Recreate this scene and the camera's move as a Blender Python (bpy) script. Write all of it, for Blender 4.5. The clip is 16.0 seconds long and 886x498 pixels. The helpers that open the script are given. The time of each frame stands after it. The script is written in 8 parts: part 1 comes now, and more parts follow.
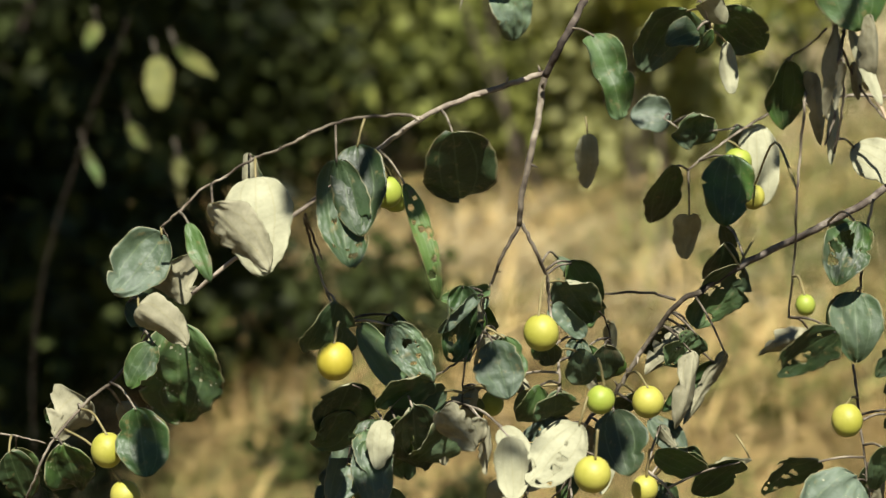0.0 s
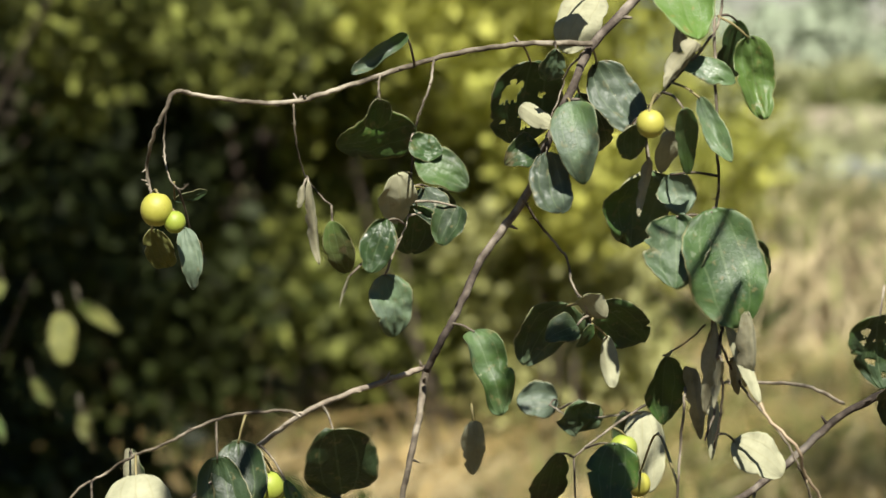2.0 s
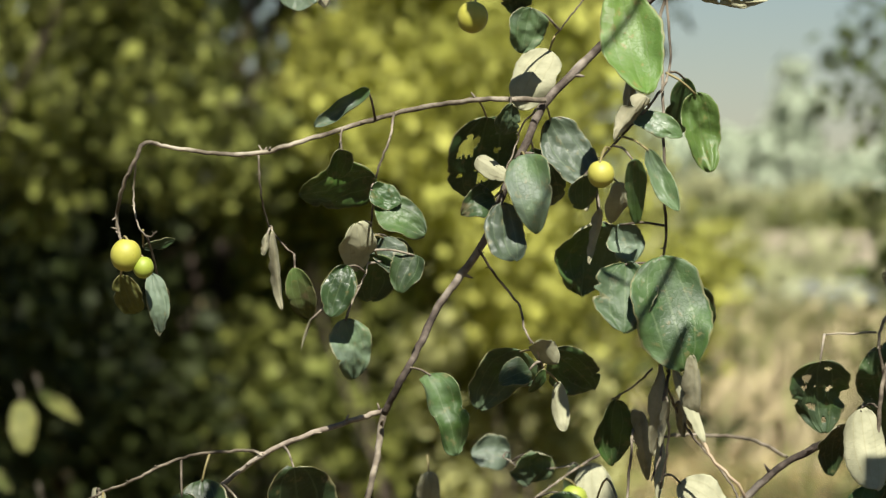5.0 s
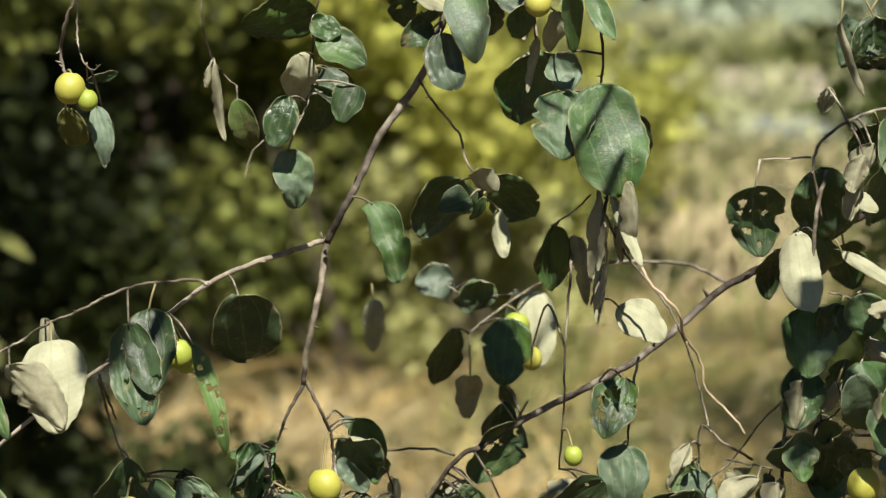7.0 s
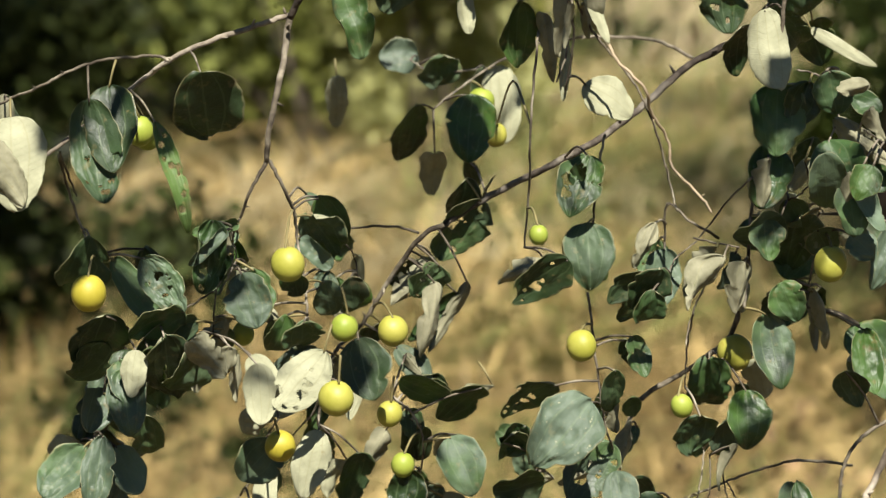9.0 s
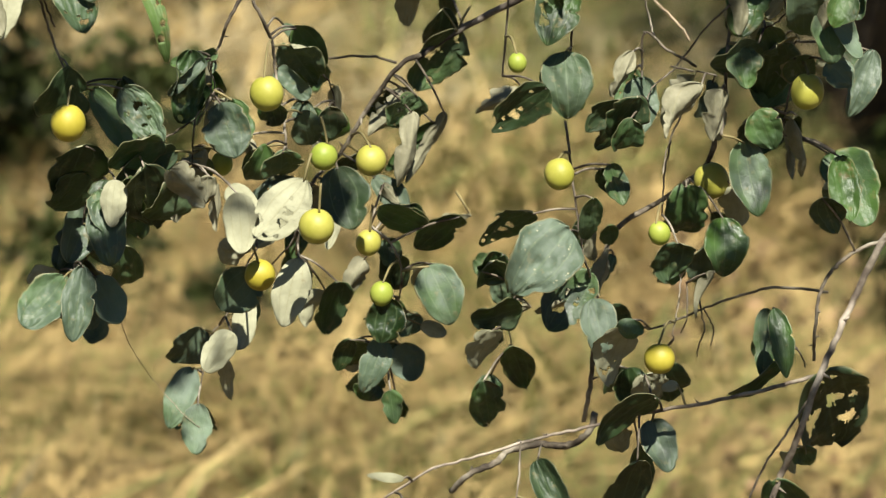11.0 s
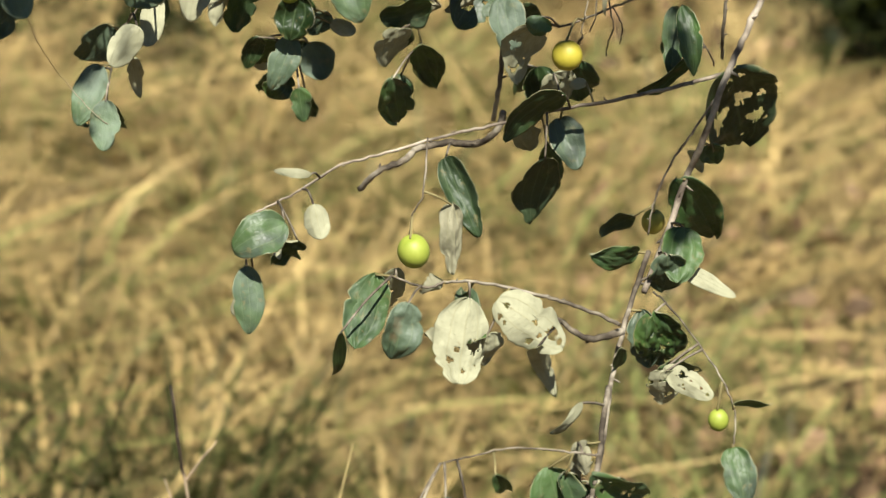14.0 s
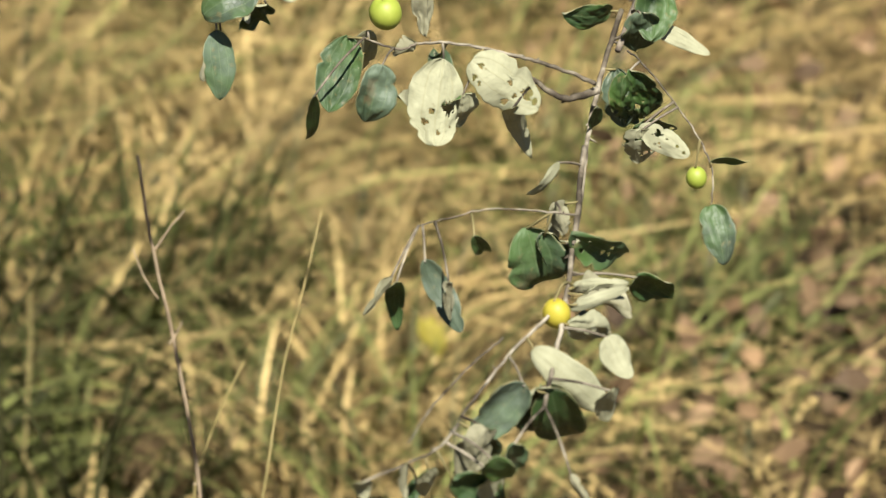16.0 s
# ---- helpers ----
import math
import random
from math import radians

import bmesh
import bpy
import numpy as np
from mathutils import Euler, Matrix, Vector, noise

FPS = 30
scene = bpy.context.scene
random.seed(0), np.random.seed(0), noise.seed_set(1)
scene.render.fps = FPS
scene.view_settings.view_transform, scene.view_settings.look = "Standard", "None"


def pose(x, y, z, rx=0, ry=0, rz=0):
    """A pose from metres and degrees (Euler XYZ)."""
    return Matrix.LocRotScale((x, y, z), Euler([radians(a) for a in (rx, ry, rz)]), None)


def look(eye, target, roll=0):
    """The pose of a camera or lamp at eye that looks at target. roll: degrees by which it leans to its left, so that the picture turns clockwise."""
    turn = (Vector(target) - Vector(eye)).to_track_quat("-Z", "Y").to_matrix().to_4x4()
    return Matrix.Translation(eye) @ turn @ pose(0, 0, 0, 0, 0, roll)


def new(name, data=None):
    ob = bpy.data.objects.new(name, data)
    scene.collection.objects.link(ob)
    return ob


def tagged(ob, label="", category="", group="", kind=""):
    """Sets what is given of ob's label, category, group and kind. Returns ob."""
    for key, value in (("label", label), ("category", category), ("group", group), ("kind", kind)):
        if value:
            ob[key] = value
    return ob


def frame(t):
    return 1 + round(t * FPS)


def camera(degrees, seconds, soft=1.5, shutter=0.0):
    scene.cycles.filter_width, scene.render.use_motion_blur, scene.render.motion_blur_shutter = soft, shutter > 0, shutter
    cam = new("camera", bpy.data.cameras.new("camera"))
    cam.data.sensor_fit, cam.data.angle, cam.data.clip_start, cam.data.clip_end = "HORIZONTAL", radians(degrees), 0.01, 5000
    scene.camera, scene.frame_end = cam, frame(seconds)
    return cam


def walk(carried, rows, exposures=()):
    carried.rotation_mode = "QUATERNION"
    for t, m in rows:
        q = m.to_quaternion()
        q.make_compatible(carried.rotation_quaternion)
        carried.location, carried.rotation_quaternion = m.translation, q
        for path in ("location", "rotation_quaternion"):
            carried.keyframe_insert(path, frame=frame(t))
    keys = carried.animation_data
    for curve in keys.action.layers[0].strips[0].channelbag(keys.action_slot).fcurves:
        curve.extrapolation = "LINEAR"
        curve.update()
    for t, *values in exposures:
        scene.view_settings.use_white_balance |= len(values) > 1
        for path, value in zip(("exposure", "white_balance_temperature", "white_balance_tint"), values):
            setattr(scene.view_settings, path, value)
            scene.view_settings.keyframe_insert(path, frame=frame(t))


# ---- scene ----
# ---- camera ----
cam = camera(15, 16.0, 1.3)
PATH = [
    (0.0, pose(-0.0254, 0.1599, 1.6168, 82.9023, 0, 0.9654) @ pose(0, 0, 0, 0, 0, 0.097)),
    (0.5, pose(-0.0149, 0.1650, 1.6135, 83.3076, 0, 0.8398) @ pose(0, 0, 0, 0, 0, 0.100)),
    (1.0, pose(-0.0087, 0.1621, 1.6085, 85.1721, 0, 0.2893) @ pose(0, 0, 0, 0, 0, 0.126)),
    (1.5, pose(0.0077, 0.1707, 1.6392, 85.7419, 0, 0.0861) @ pose(0, 0, 0, 0, 0, 0.090)),
    (2.0, pose(-0.0048, 0.1640, 1.6528, 86.7986, 0, -0.4158) @ pose(0, 0, 0, 0, 0, -0.048)),
    (2.5, pose(0.0004, 0.1615, 1.6594, 87.5558, 0, -0.3773) @ pose(0, 0, 0, 0, 0, -0.135)),
    (2.8, pose(0.0083, 0.1590, 1.6640, 87.7701, 0, -0.1749) @ pose(0, 0, 0, 0, 0, -0.076)),
    (3.0, pose(0.0094, 0.1568, 1.6639, 87.7755, 0, -0.1894) @ pose(0, 0, 0, 0, 0, -0.025)),
    (3.2, pose(0.0143, 0.1500, 1.6598, 88.1235, 0, -0.1309) @ pose(0, 0, 0, 0, 0, 0.023)),
    (5.3, pose(-0.0182, 0.0865, 1.6133, 88.8762, 0, -1.4119) @ pose(0, 0, 0, 0, 0, 0.401)),
    (5.5, pose(-0.0276, 0.0864, 1.6136, 88.1911, 0, -1.5711) @ pose(0, 0, 0, 0, 0, 0.320)),
    (6.0, pose(-0.0384, 0.0724, 1.6141, 87.5741, 0, -1.7014) @ pose(0, 0, 0, 0, 0, 0.071)),
    (6.5, pose(-0.0070, 0.0635, 1.6130, 86.8133, 0, -1.5838) @ pose(0, 0, 0, 0, 0, -0.056)),
    (7.0, pose(0.0013, 0.0614, 1.6097, 86.1500, 0, -1.9167) @ pose(0, 0, 0, 0, 0, -0.075)),
    (7.5, pose(0.0046, 0.0583, 1.6192, 85.5564, 0, -2.3107) @ pose(0, 0, 0, 0, 0, -0.655)),
    (8.0, pose(0.0033, 0.0506, 1.6083, 83.9163, 0, -2.1198) @ pose(0, 0, 0, 0, 0, -0.373)),
    (8.2, pose(0.0036, 0.0622, 1.6145, 83.4105, 0, -2.1825) @ pose(0, 0, 0, 0, 0, 0.107)),
    (10.3, pose(-0.0069, 0.0918, 1.6046, 80.8308, 0, -3.2272) @ pose(0, 0, 0, 0, 0, -0.171)),
    (10.5, pose(-0.0051, 0.0939, 1.6021, 80.5050, 0, -3.2471) @ pose(0, 0, 0, 0, 0, 0.008)),
    (11.0, pose(-0.0128, 0.0746, 1.6055, 79.5458, 0, -3.3340) @ pose(0, 0, 0, 0, 0, -0.025)),
    (11.5, pose(-0.0133, 0.0611, 1.6053, 78.7242, 0, -3.5526) @ pose(0, 0, 0, 0, 0, -0.071)),
    (12.0, pose(-0.0081, 0.0628, 1.6042, 77.9878, 0, -4.1950) @ pose(0, 0, 0, 0, 0, 0.797)),
    (12.5, pose(-0.0135, 0.0661, 1.6031, 77.8900, 0, -4.3858) @ pose(0, 0, 0, 0, 0, -0.291)),
    (13.0, pose(-0.0109, 0.0620, 1.6013, 76.2727, 0, -4.3727) @ pose(0, 0, 0, 0, 0, 0.268)),
    (13.2, pose(-0.0199, 0.0571, 1.6002, 75.9643, 0, -4.5051) @ pose(0, 0, 0, 0, 0, 0.095)),
    (13.5, pose(-0.0306, 0.0519, 1.5938, 75.6958, 0, -4.8010) @ pose(0, 0, 0, 0, 0, -0.039)),
    (14.0, pose(0.0063, 0.0690, 1.5802, 75.1494, 0, -4.3668) @ pose(0, 0, 0, 0, 0, 0.378)),
    (14.5, pose(-0.0284, 0.0841, 1.6102, 73.7007, 0, -5.0439) @ pose(0, 0, 0, 0, 0, -0.239)),
    (15.0, pose(-0.0307, 0.0904, 1.6017, 72.7945, 0, -5.1514) @ pose(0, 0, 0, 0, 0, -0.286)),
    (15.5, pose(-0.0254, 0.0783, 1.5866, 72.0638, 0, -5.2258) @ pose(0, 0, 0, 0, 0, -0.074)),
    (16.0, pose(-0.0135, 0.0822, 1.5691, 71.3271, 0, -5.4971) @ pose(0, 0, 0, 0, 0, -0.233)),
]
walk(cam, PATH)
cam.data.dof.use_dof = True
cam.data.dof.focus_distance = 1.91
cam.data.dof.aperture_fstop = 13.0

# ---- sky, sun, exposure ----
SUN_DIRECTION = Vector((0.06, -0.62, 0.78)).normalized()
world = bpy.data.worlds.new("sky")
world.use_nodes = True
scene.world = world
sky = world.node_tree.nodes.new("ShaderNodeTexSky")
sky.sky_type = "NISHITA"
sky.sun_disc = False
sky.dust_density = 0.15
sky.ozone_density = 3.0
sky.sun_elevation = math.asin(SUN_DIRECTION.z)
sky.sun_rotation = math.atan2(SUN_DIRECTION.x, SUN_DIRECTION.y)
background = world.node_tree.nodes["Background"]
background.inputs["Strength"].default_value = 0.028
world.node_tree.links.new(sky.outputs[0], background.inputs[0])
sun = new("sun", bpy.data.lights.new("sun", "SUN"))
sun.data.energy, sun.data.angle, sun.data.color = 5.0, radians(0.53), (1.0, 0.95, 0.86)
sun.matrix_world = look(SUN_DIRECTION * 30, (0, 0, 0))
scene.view_settings.exposure = 1.14


# ---- materials ----
def material(name, roughness=0.6, specular=0.4):
    m = bpy.data.materials.new(name)
    m.use_nodes = True
    shader = m.node_tree.nodes["Principled BSDF"]
    shader.inputs["Roughness"].default_value = roughness
    shader.inputs["Specular IOR Level"].default_value = specular
    return m, m.node_tree.nodes, m.node_tree.links, shader


def value_noise(nodes, links, scale, detail=4.0, coords="Object", rough=0.6):
    c = nodes.new("ShaderNodeTexCoord")
    n = nodes.new("ShaderNodeTexNoise")
    n.inputs["Scale"].default_value, n.inputs["Detail"].default_value = scale, detail
    n.inputs["Roughness"].default_value = rough
    links.new(c.outputs[coords], n.inputs["Vector"])
    return n.outputs["Fac"]


def ramp(nodes, links, source, stops):
    r = nodes.new("ShaderNodeValToRGB")
    while len(r.color_ramp.elements) < len(stops):
        r.color_ramp.elements.new(0.5)
    for e, (at, colour) in zip(r.color_ramp.elements, stops):
        e.position, e.color = at, (*colour, 1)
    links.new(source, r.inputs[0])
    return r.outputs[0]


def mixed(nodes, links, kind, factor, a, b):
    n = nodes.new("ShaderNodeMix")
    n.data_type, n.blend_type = "RGBA", kind
    for value, socket in ((factor, n.inputs[0]), (a, n.inputs[6]), (b, n.inputs[7])):
        if isinstance(value, bpy.types.NodeSocket):
            links.new(value, socket)
        else:
            socket.default_value = (*value, 1) if isinstance(value, tuple) else value
    return n.outputs[2]


def math_node(nodes, links, op, a, b=0.0, c=0.0):
    n = nodes.new("ShaderNodeMath")
    n.operation = op
    for value, socket in zip((a, b, c), n.inputs):
        if isinstance(value, bpy.types.NodeSocket):
            links.new(value, socket)
        else:
            socket.default_value = value
    return n.outputs[0]


def bump(nodes, links, shader, height, strength, distance):
    b = nodes.new("ShaderNodeBump")
    b.inputs["Strength"].default_value, b.inputs["Distance"].default_value = strength, distance
    links.new(height, b.inputs["Height"])
    links.new(b.outputs[0], shader.inputs["Normal"])


def random_value(nodes, links, per_island=False):
    n = nodes.new("ShaderNodeNewGeometry" if per_island else "ShaderNodeObjectInfo")
    return n.outputs["Random Per Island" if per_island else "Random"]


def see_through(m, nodes, links, shader, colour, share):
    """Lets part of the light pass through a thin blade."""
    t = nodes.new("ShaderNodeBsdfTranslucent")
    mix = nodes.new("ShaderNodeMixShader")
    mix.inputs[0].default_value = share
    if isinstance(colour, tuple):
        t.inputs[0].default_value = (*colour, 1)
    else:
        links.new(colour, t.inputs[0])
    links.new(shader.outputs[0], mix.inputs[1])
    links.new(t.outputs[0], mix.inputs[2])
    links.new(mix.outputs[0], nodes["Material Output"].inputs[0])


def vein_mask(nodes, links):
    """Three long veins from the leaf's base and finer ones across, from its own coordinates."""
    uv = nodes.new("ShaderNodeUVMap")
    sep = nodes.new("ShaderNodeSeparateXYZ")
    links.new(uv.outputs[0], sep.inputs[0])
    u, v = sep.outputs[0], sep.outputs[1]
    side = math_node(nodes, links, "ABSOLUTE", math_node(nodes, links, "SUBTRACT", u, 0.5))
    middle = math_node(nodes, links, "LESS_THAN", side, 0.016)
    arch = math_node(nodes, links, "ABSOLUTE", math_node(nodes, links, "SUBTRACT", side, 0.25))
    outer = math_node(nodes, links, "LESS_THAN", arch, 0.014)
    wave = math_node(nodes, links, "SINE", math_node(nodes, links, "ADD", math_node(nodes, links, "MULTIPLY", v, 95.0), math_node(nodes, links, "MULTIPLY", side, 26.0)))
    fine = math_node(nodes, links, "GREATER_THAN", wave, 0.93)
    fine = math_node(nodes, links, "MULTIPLY", fine, 0.14)
    return math_node(nodes, links, "MAXIMUM", math_node(nodes, links, "MAXIMUM", middle, outer), fine)


def vein_net(nodes, links, scale):
    """The fine net between a leaf's veins."""
    c = nodes.new("ShaderNodeTexCoord")
    v = nodes.new("ShaderNodeTexVoronoi")
    v.feature = "DISTANCE_TO_EDGE"
    v.inputs["Scale"].default_value = scale
    links.new(c.outputs["Object"], v.inputs["Vector"])
    return ramp(nodes, links, v.outputs["Distance"], ((0.0, (1, 1, 1)), (0.09, (0, 0, 0))))


def rim_mask(nodes, links):
    """The thin dry margin of a leaf."""
    uv = nodes.new("ShaderNodeUVMap")
    sep = nodes.new("ShaderNodeSeparateXYZ")
    links.new(uv.outputs[0], sep.inputs[0])
    side = math_node(nodes, links, "ABSOLUTE", math_node(nodes, links, "SUBTRACT", sep.outputs[0], 0.5))
    ragged = math_node(nodes, links, "MULTIPLY_ADD", value_noise(nodes, links, 160, 3), 0.09, side)
    return math_node(nodes, links, "GREATER_THAN", ragged, 0.525)


def leaf_top(name, dark, light, stain, dusty, least=0.09, gloss_at=0.33, dust_sheen_colour=(0.19, 0.25, 0.165)):
    m, nodes, links, shader = material(name, 0.4, 0.5)
    chance = random_value(nodes, links)
    other = math_node(nodes, links, "FRACT", math_node(nodes, links, "MULTIPLY", chance, 37.7))
    third = math_node(nodes, links, "FRACT", math_node(nodes, links, "MULTIPLY", chance, 91.3))
    grain = value_noise(nodes, links, 60, 5)
    colour = ramp(nodes, links, grain, ((0.3, dark), (0.7, light)))
    tone = math_node(nodes, links, "MULTIPLY_ADD", chance, 0.9, 0.55)
    gain = nodes.new("ShaderNodeVectorMath")
    gain.operation = "SCALE"
    links.new(colour, gain.inputs[0])
    links.new(tone, gain.inputs["Scale"])
    colour = gain.outputs[0]
    # some leaves are a livelier yellow-green, in patches
    fresh = ramp(nodes, links, value_noise(nodes, links, 30, 3), ((0.42, (0, 0, 0)), (0.6, (1, 1, 1))))
    lively = math_node(nodes, links, "MULTIPLY", math_node(nodes, links, "GREATER_THAN", third, 0.45), 0.7)
    colour = mixed(nodes, links, "MIX", math_node(nodes, links, "MULTIPLY", fresh, lively), colour, (0.062, 0.135, 0.018))
    veins = vein_mask(nodes, links)
    colour = mixed(nodes, links, "MIX", math_node(nodes, links, "MULTIPLY", veins, 0.3), colour, (0.17, 0.23, 0.10))
    net = vein_net(nodes, links, 330)
    colour = mixed(nodes, links, "MIX", math_node(nodes, links, "MULTIPLY", net, 0.06), colour, (0.15, 0.20, 0.09))
    spots = ramp(nodes, links, value_noise(nodes, links, 190, 3), ((0.60, (0, 0, 0)), (0.68, (1, 1, 1))))
    colour = mixed(nodes, links, "MIX", math_node(nodes, links, "MULTIPLY", spots, 0.5), colour, stain)
    scars = ramp(nodes, links, value_noise(nodes, links, 120, 2, "Object", 0.4), ((0.70, (0, 0, 0)), (0.73, (1, 1, 1))))
    scarred = math_node(nodes, links, "GREATER_THAN", chance, 0.6)
    colour = mixed(nodes, links, "MIX", math_node(nodes, links, "MULTIPLY", math_node(nodes, links, "MULTIPLY", scars, scarred), 0.25), colour, (0.42, 0.44, 0.33))
    # brown dead margins
    burnt = ramp(nodes, links, value_noise(nodes, links, 38, 4), ((0.66, (0, 0, 0)), (0.72, (1, 1, 1))))
    colour = mixed(nodes, links, "MIX", math_node(nodes, links, "MULTIPLY", burnt, 0.7), colour, (0.15, 0.105, 0.05))
    # grey-green dust; its tone also paints the sheen of sun and sky
    dust = ramp(nodes, links, value_noise(nodes, links, 22, 6), ((0.34, (0, 0, 0)), (0.66, (1, 1, 1))))
    share = math_node(nodes, links, "MULTIPLY_ADD", math_node(nodes, links, "MULTIPLY", other, other), dusty, least)
    colour = mixed(nodes, links, "MIX", math_node(nodes, links, "MULTIPLY", dust, share), colour, dust_sheen_colour)
    colour = mixed(nodes, links, "MIX", math_node(nodes, links, "MULTIPLY", rim_mask(nodes, links), 0.55), colour, (0.27, 0.24, 0.12))
    links.new(colour, shader.inputs["Base Color"])
    gloss = math_node(nodes, links, "MULTIPLY_ADD", other, 0.24, gloss_at)
    rough = math_node(nodes, links, "MULTIPLY_ADD", dust, 0.14, gloss)
    links.new(rough, shader.inputs["Roughness"])
    ripples = math_node(nodes, links, "MULTIPLY_ADD", value_noise(nodes, links, 55, 2), 4.0, value_noise(nodes, links, 190, 3))
    height = math_node(nodes, links, "MULTIPLY_ADD", veins, -0.25, math_node(nodes, links, "ADD", grain, math_node(nodes, links, "MULTIPLY_ADD", net, -0.11, math_node(nodes, links, "MULTIPLY", ripples, 0.45))))
    bump(nodes, links, shader, height, 0.5, 0.0013)
    see_through(m, nodes, links, shader, (0.21, 0.235, 0.03), 0.28)
    return m


def leaf_under(name, dark, light):
    m, nodes, links, shader = material(name, 0.75, 0.2)
    grain = value_noise(nodes, links, 80, 5)
    colour = ramp(nodes, links, grain, ((0.3, dark), (0.7, light)))
    veins = vein_mask(nodes, links)
    colour = mixed(nodes, links, "MIX", math_node(nodes, links, "MULTIPLY", veins, 0.3), colour, (0.27, 0.25, 0.13))
    spots = ramp(nodes, links, value_noise(nodes, links, 150, 4), ((0.66, (0, 0, 0)), (0.74, (1, 1, 1))))
    colour = mixed(nodes, links, "MIX", math_node(nodes, links, "MULTIPLY", spots, 0.5), colour, (0.18, 0.13, 0.06))
    links.new(colour, shader.inputs["Base Color"])
    bump(nodes, links, shader, math_node(nodes, links, "MULTIPLY_ADD", veins, 0.7, grain), 0.7, 0.0014)
    see_through(m, nodes, links, shader, (0.14, 0.2, 0.04), 0.18)
    return m


LEAF_GREEN = leaf_top("leaf_upper_side", (0.011, 0.032, 0.007), (0.036, 0.080, 0.020), (0.20, 0.16, 0.06), 0.45)
# dustier blade, with the pale sheen of sunlit leaves in its colour
LEAF_DUST_SHEEN = leaf_top("leaf_upper_side_dust_sheen", (0.034, 0.060, 0.032), (0.075, 0.112, 0.062), (0.20, 0.16, 0.06), 0.5, 0.30, 0.35, (0.205, 0.262, 0.198))
LEAF_YELLOW = leaf_top("leaf_upper_side_yellowing", (0.06, 0.13, 0.02), (0.16, 0.24, 0.05), (0.25, 0.17, 0.05), 0.2)
LEAF_OLIVE = leaf_top("leaf_upper_side_olive", (0.06, 0.066, 0.012), (0.14, 0.14, 0.03), (0.20, 0.16, 0.05), 0.05, 0.03, 0.55)
LEAF_PALE = leaf_under("leaf_woolly_underside", (0.265, 0.265, 0.165), (0.385, 0.385, 0.252))
# one darker tone for dry leaves and for pale undersides in shade
LEAF_DRY_SHADED = leaf_under("dry_shaded_leaf_underside", (0.17, 0.165, 0.10), (0.34, 0.325, 0.215))


def bark_material(name, dark, middle, light, fine):
    """Bark in pale and dark blotches over a fine grain."""
    m, nodes, links, shader = material(name, 0.78, 0.2)
    grain = value_noise(nodes, links, fine, 6)
    blotch = value_noise(nodes, links, fine * 0.3, 3, "Object", 0.5)
    both = math_node(nodes, links, "MULTIPLY_ADD", blotch, 0.6, math_node(nodes, links, "MULTIPLY", grain, 0.4))
    colour = ramp(nodes, links, both, ((0.40, dark), (0.50, middle), (0.64, light)))
    links.new(colour, shader.inputs["Base Color"])
    bump(nodes, links, shader, value_noise(nodes, links, 350, 4), 0.7, 0.0012)
    return m


# bark of the thick branches, darkened: the main branch's shade is in it
BARK = bark_material("twig_bark_shade_tone", (0.022, 0.017, 0.013), (0.072, 0.058, 0.045), (0.25, 0.22, 0.175), 110)


def plain_material(name, dark, light, scale, roughness=0.6, specular=0.3, bump_depth=0.0, islands=False, through_colour=None, share=0.2, spread=(0.10, 0.62, 1.2)):
    m, nodes, links, shader = material(name, roughness, specular)
    colour = ramp(nodes, links, value_noise(nodes, links, scale, 5), ((0.3, dark), (0.7, light)))
    if islands:
        tone = ramp(nodes, links, random_value(nodes, links, True), ((0.0, (spread[0],) * 3), (0.5, (spread[1],) * 3), (1.0, (spread[2],) * 3)))
        colour = mixed(nodes, links, "MULTIPLY", 1.0, colour, tone)
    links.new(colour, shader.inputs["Base Color"])
    if bump_depth:
        bump(nodes, links, shader, value_noise(nodes, links, scale * 6, 4), 0.6, bump_depth)
    if through_colour:
        see_through(m, nodes, links, shader, through_colour, share)
    return m


STRAW_STEM = plain_material("dead_stalk_bark", (0.13, 0.095, 0.06), (0.40, 0.31, 0.20), 40)
# lighter copy of the bark for sunlit twigs, the sun in its colour
TAN_SUNLIT_BARK = bark_material("tan_sunlit_twig_bark", (0.10, 0.08, 0.06), (0.235, 0.20, 0.15), (0.40, 0.35, 0.275), 130)
DEAD_STALK = plain_material("bleached_stalk_bark", (0.15, 0.11, 0.07), (0.38, 0.30, 0.20), 40)
TWIG_SKIN = bark_material("young_twig_bark", (0.04, 0.032, 0.022), (0.125, 0.105, 0.075), (0.32, 0.285, 0.215), 130)
PETIOLE = plain_material("petiole_skin", (0.12, 0.105, 0.04), (0.24, 0.20, 0.09), 90)


def fruit_skin(name, low, high):
    m, nodes, links, shader = material(name, 0.52, 0.4)
    colour = ramp(nodes, links, value_noise(nodes, links, 45, 4), ((0.3, low), (0.7, high)))
    spots = ramp(nodes, links, value_noise(nodes, links, 160, 3), ((0.68, (0, 0, 0)), (0.76, (1, 1, 1))))
    colour = mixed(nodes, links, "MIX", math_node(nodes, links, "MULTIPLY", spots, 0.45), colour, (0.22, 0.12, 0.03))
    links.new(colour, shader.inputs["Base Color"])
    bump(nodes, links, shader, value_noise(nodes, links, 120, 4), 0.25, 0.001)
    return m


SKINS = {
    "g": fruit_skin("green_fruit_skin", (0.19, 0.245, 0.025), (0.30, 0.34, 0.055)),
    "y": fruit_skin("yellow_fruit_skin", (0.26, 0.26, 0.03), (0.38, 0.355, 0.07)),
    "o": fruit_skin("ripe_fruit_skin", (0.29, 0.24, 0.016), (0.39, 0.335, 0.04)),
}


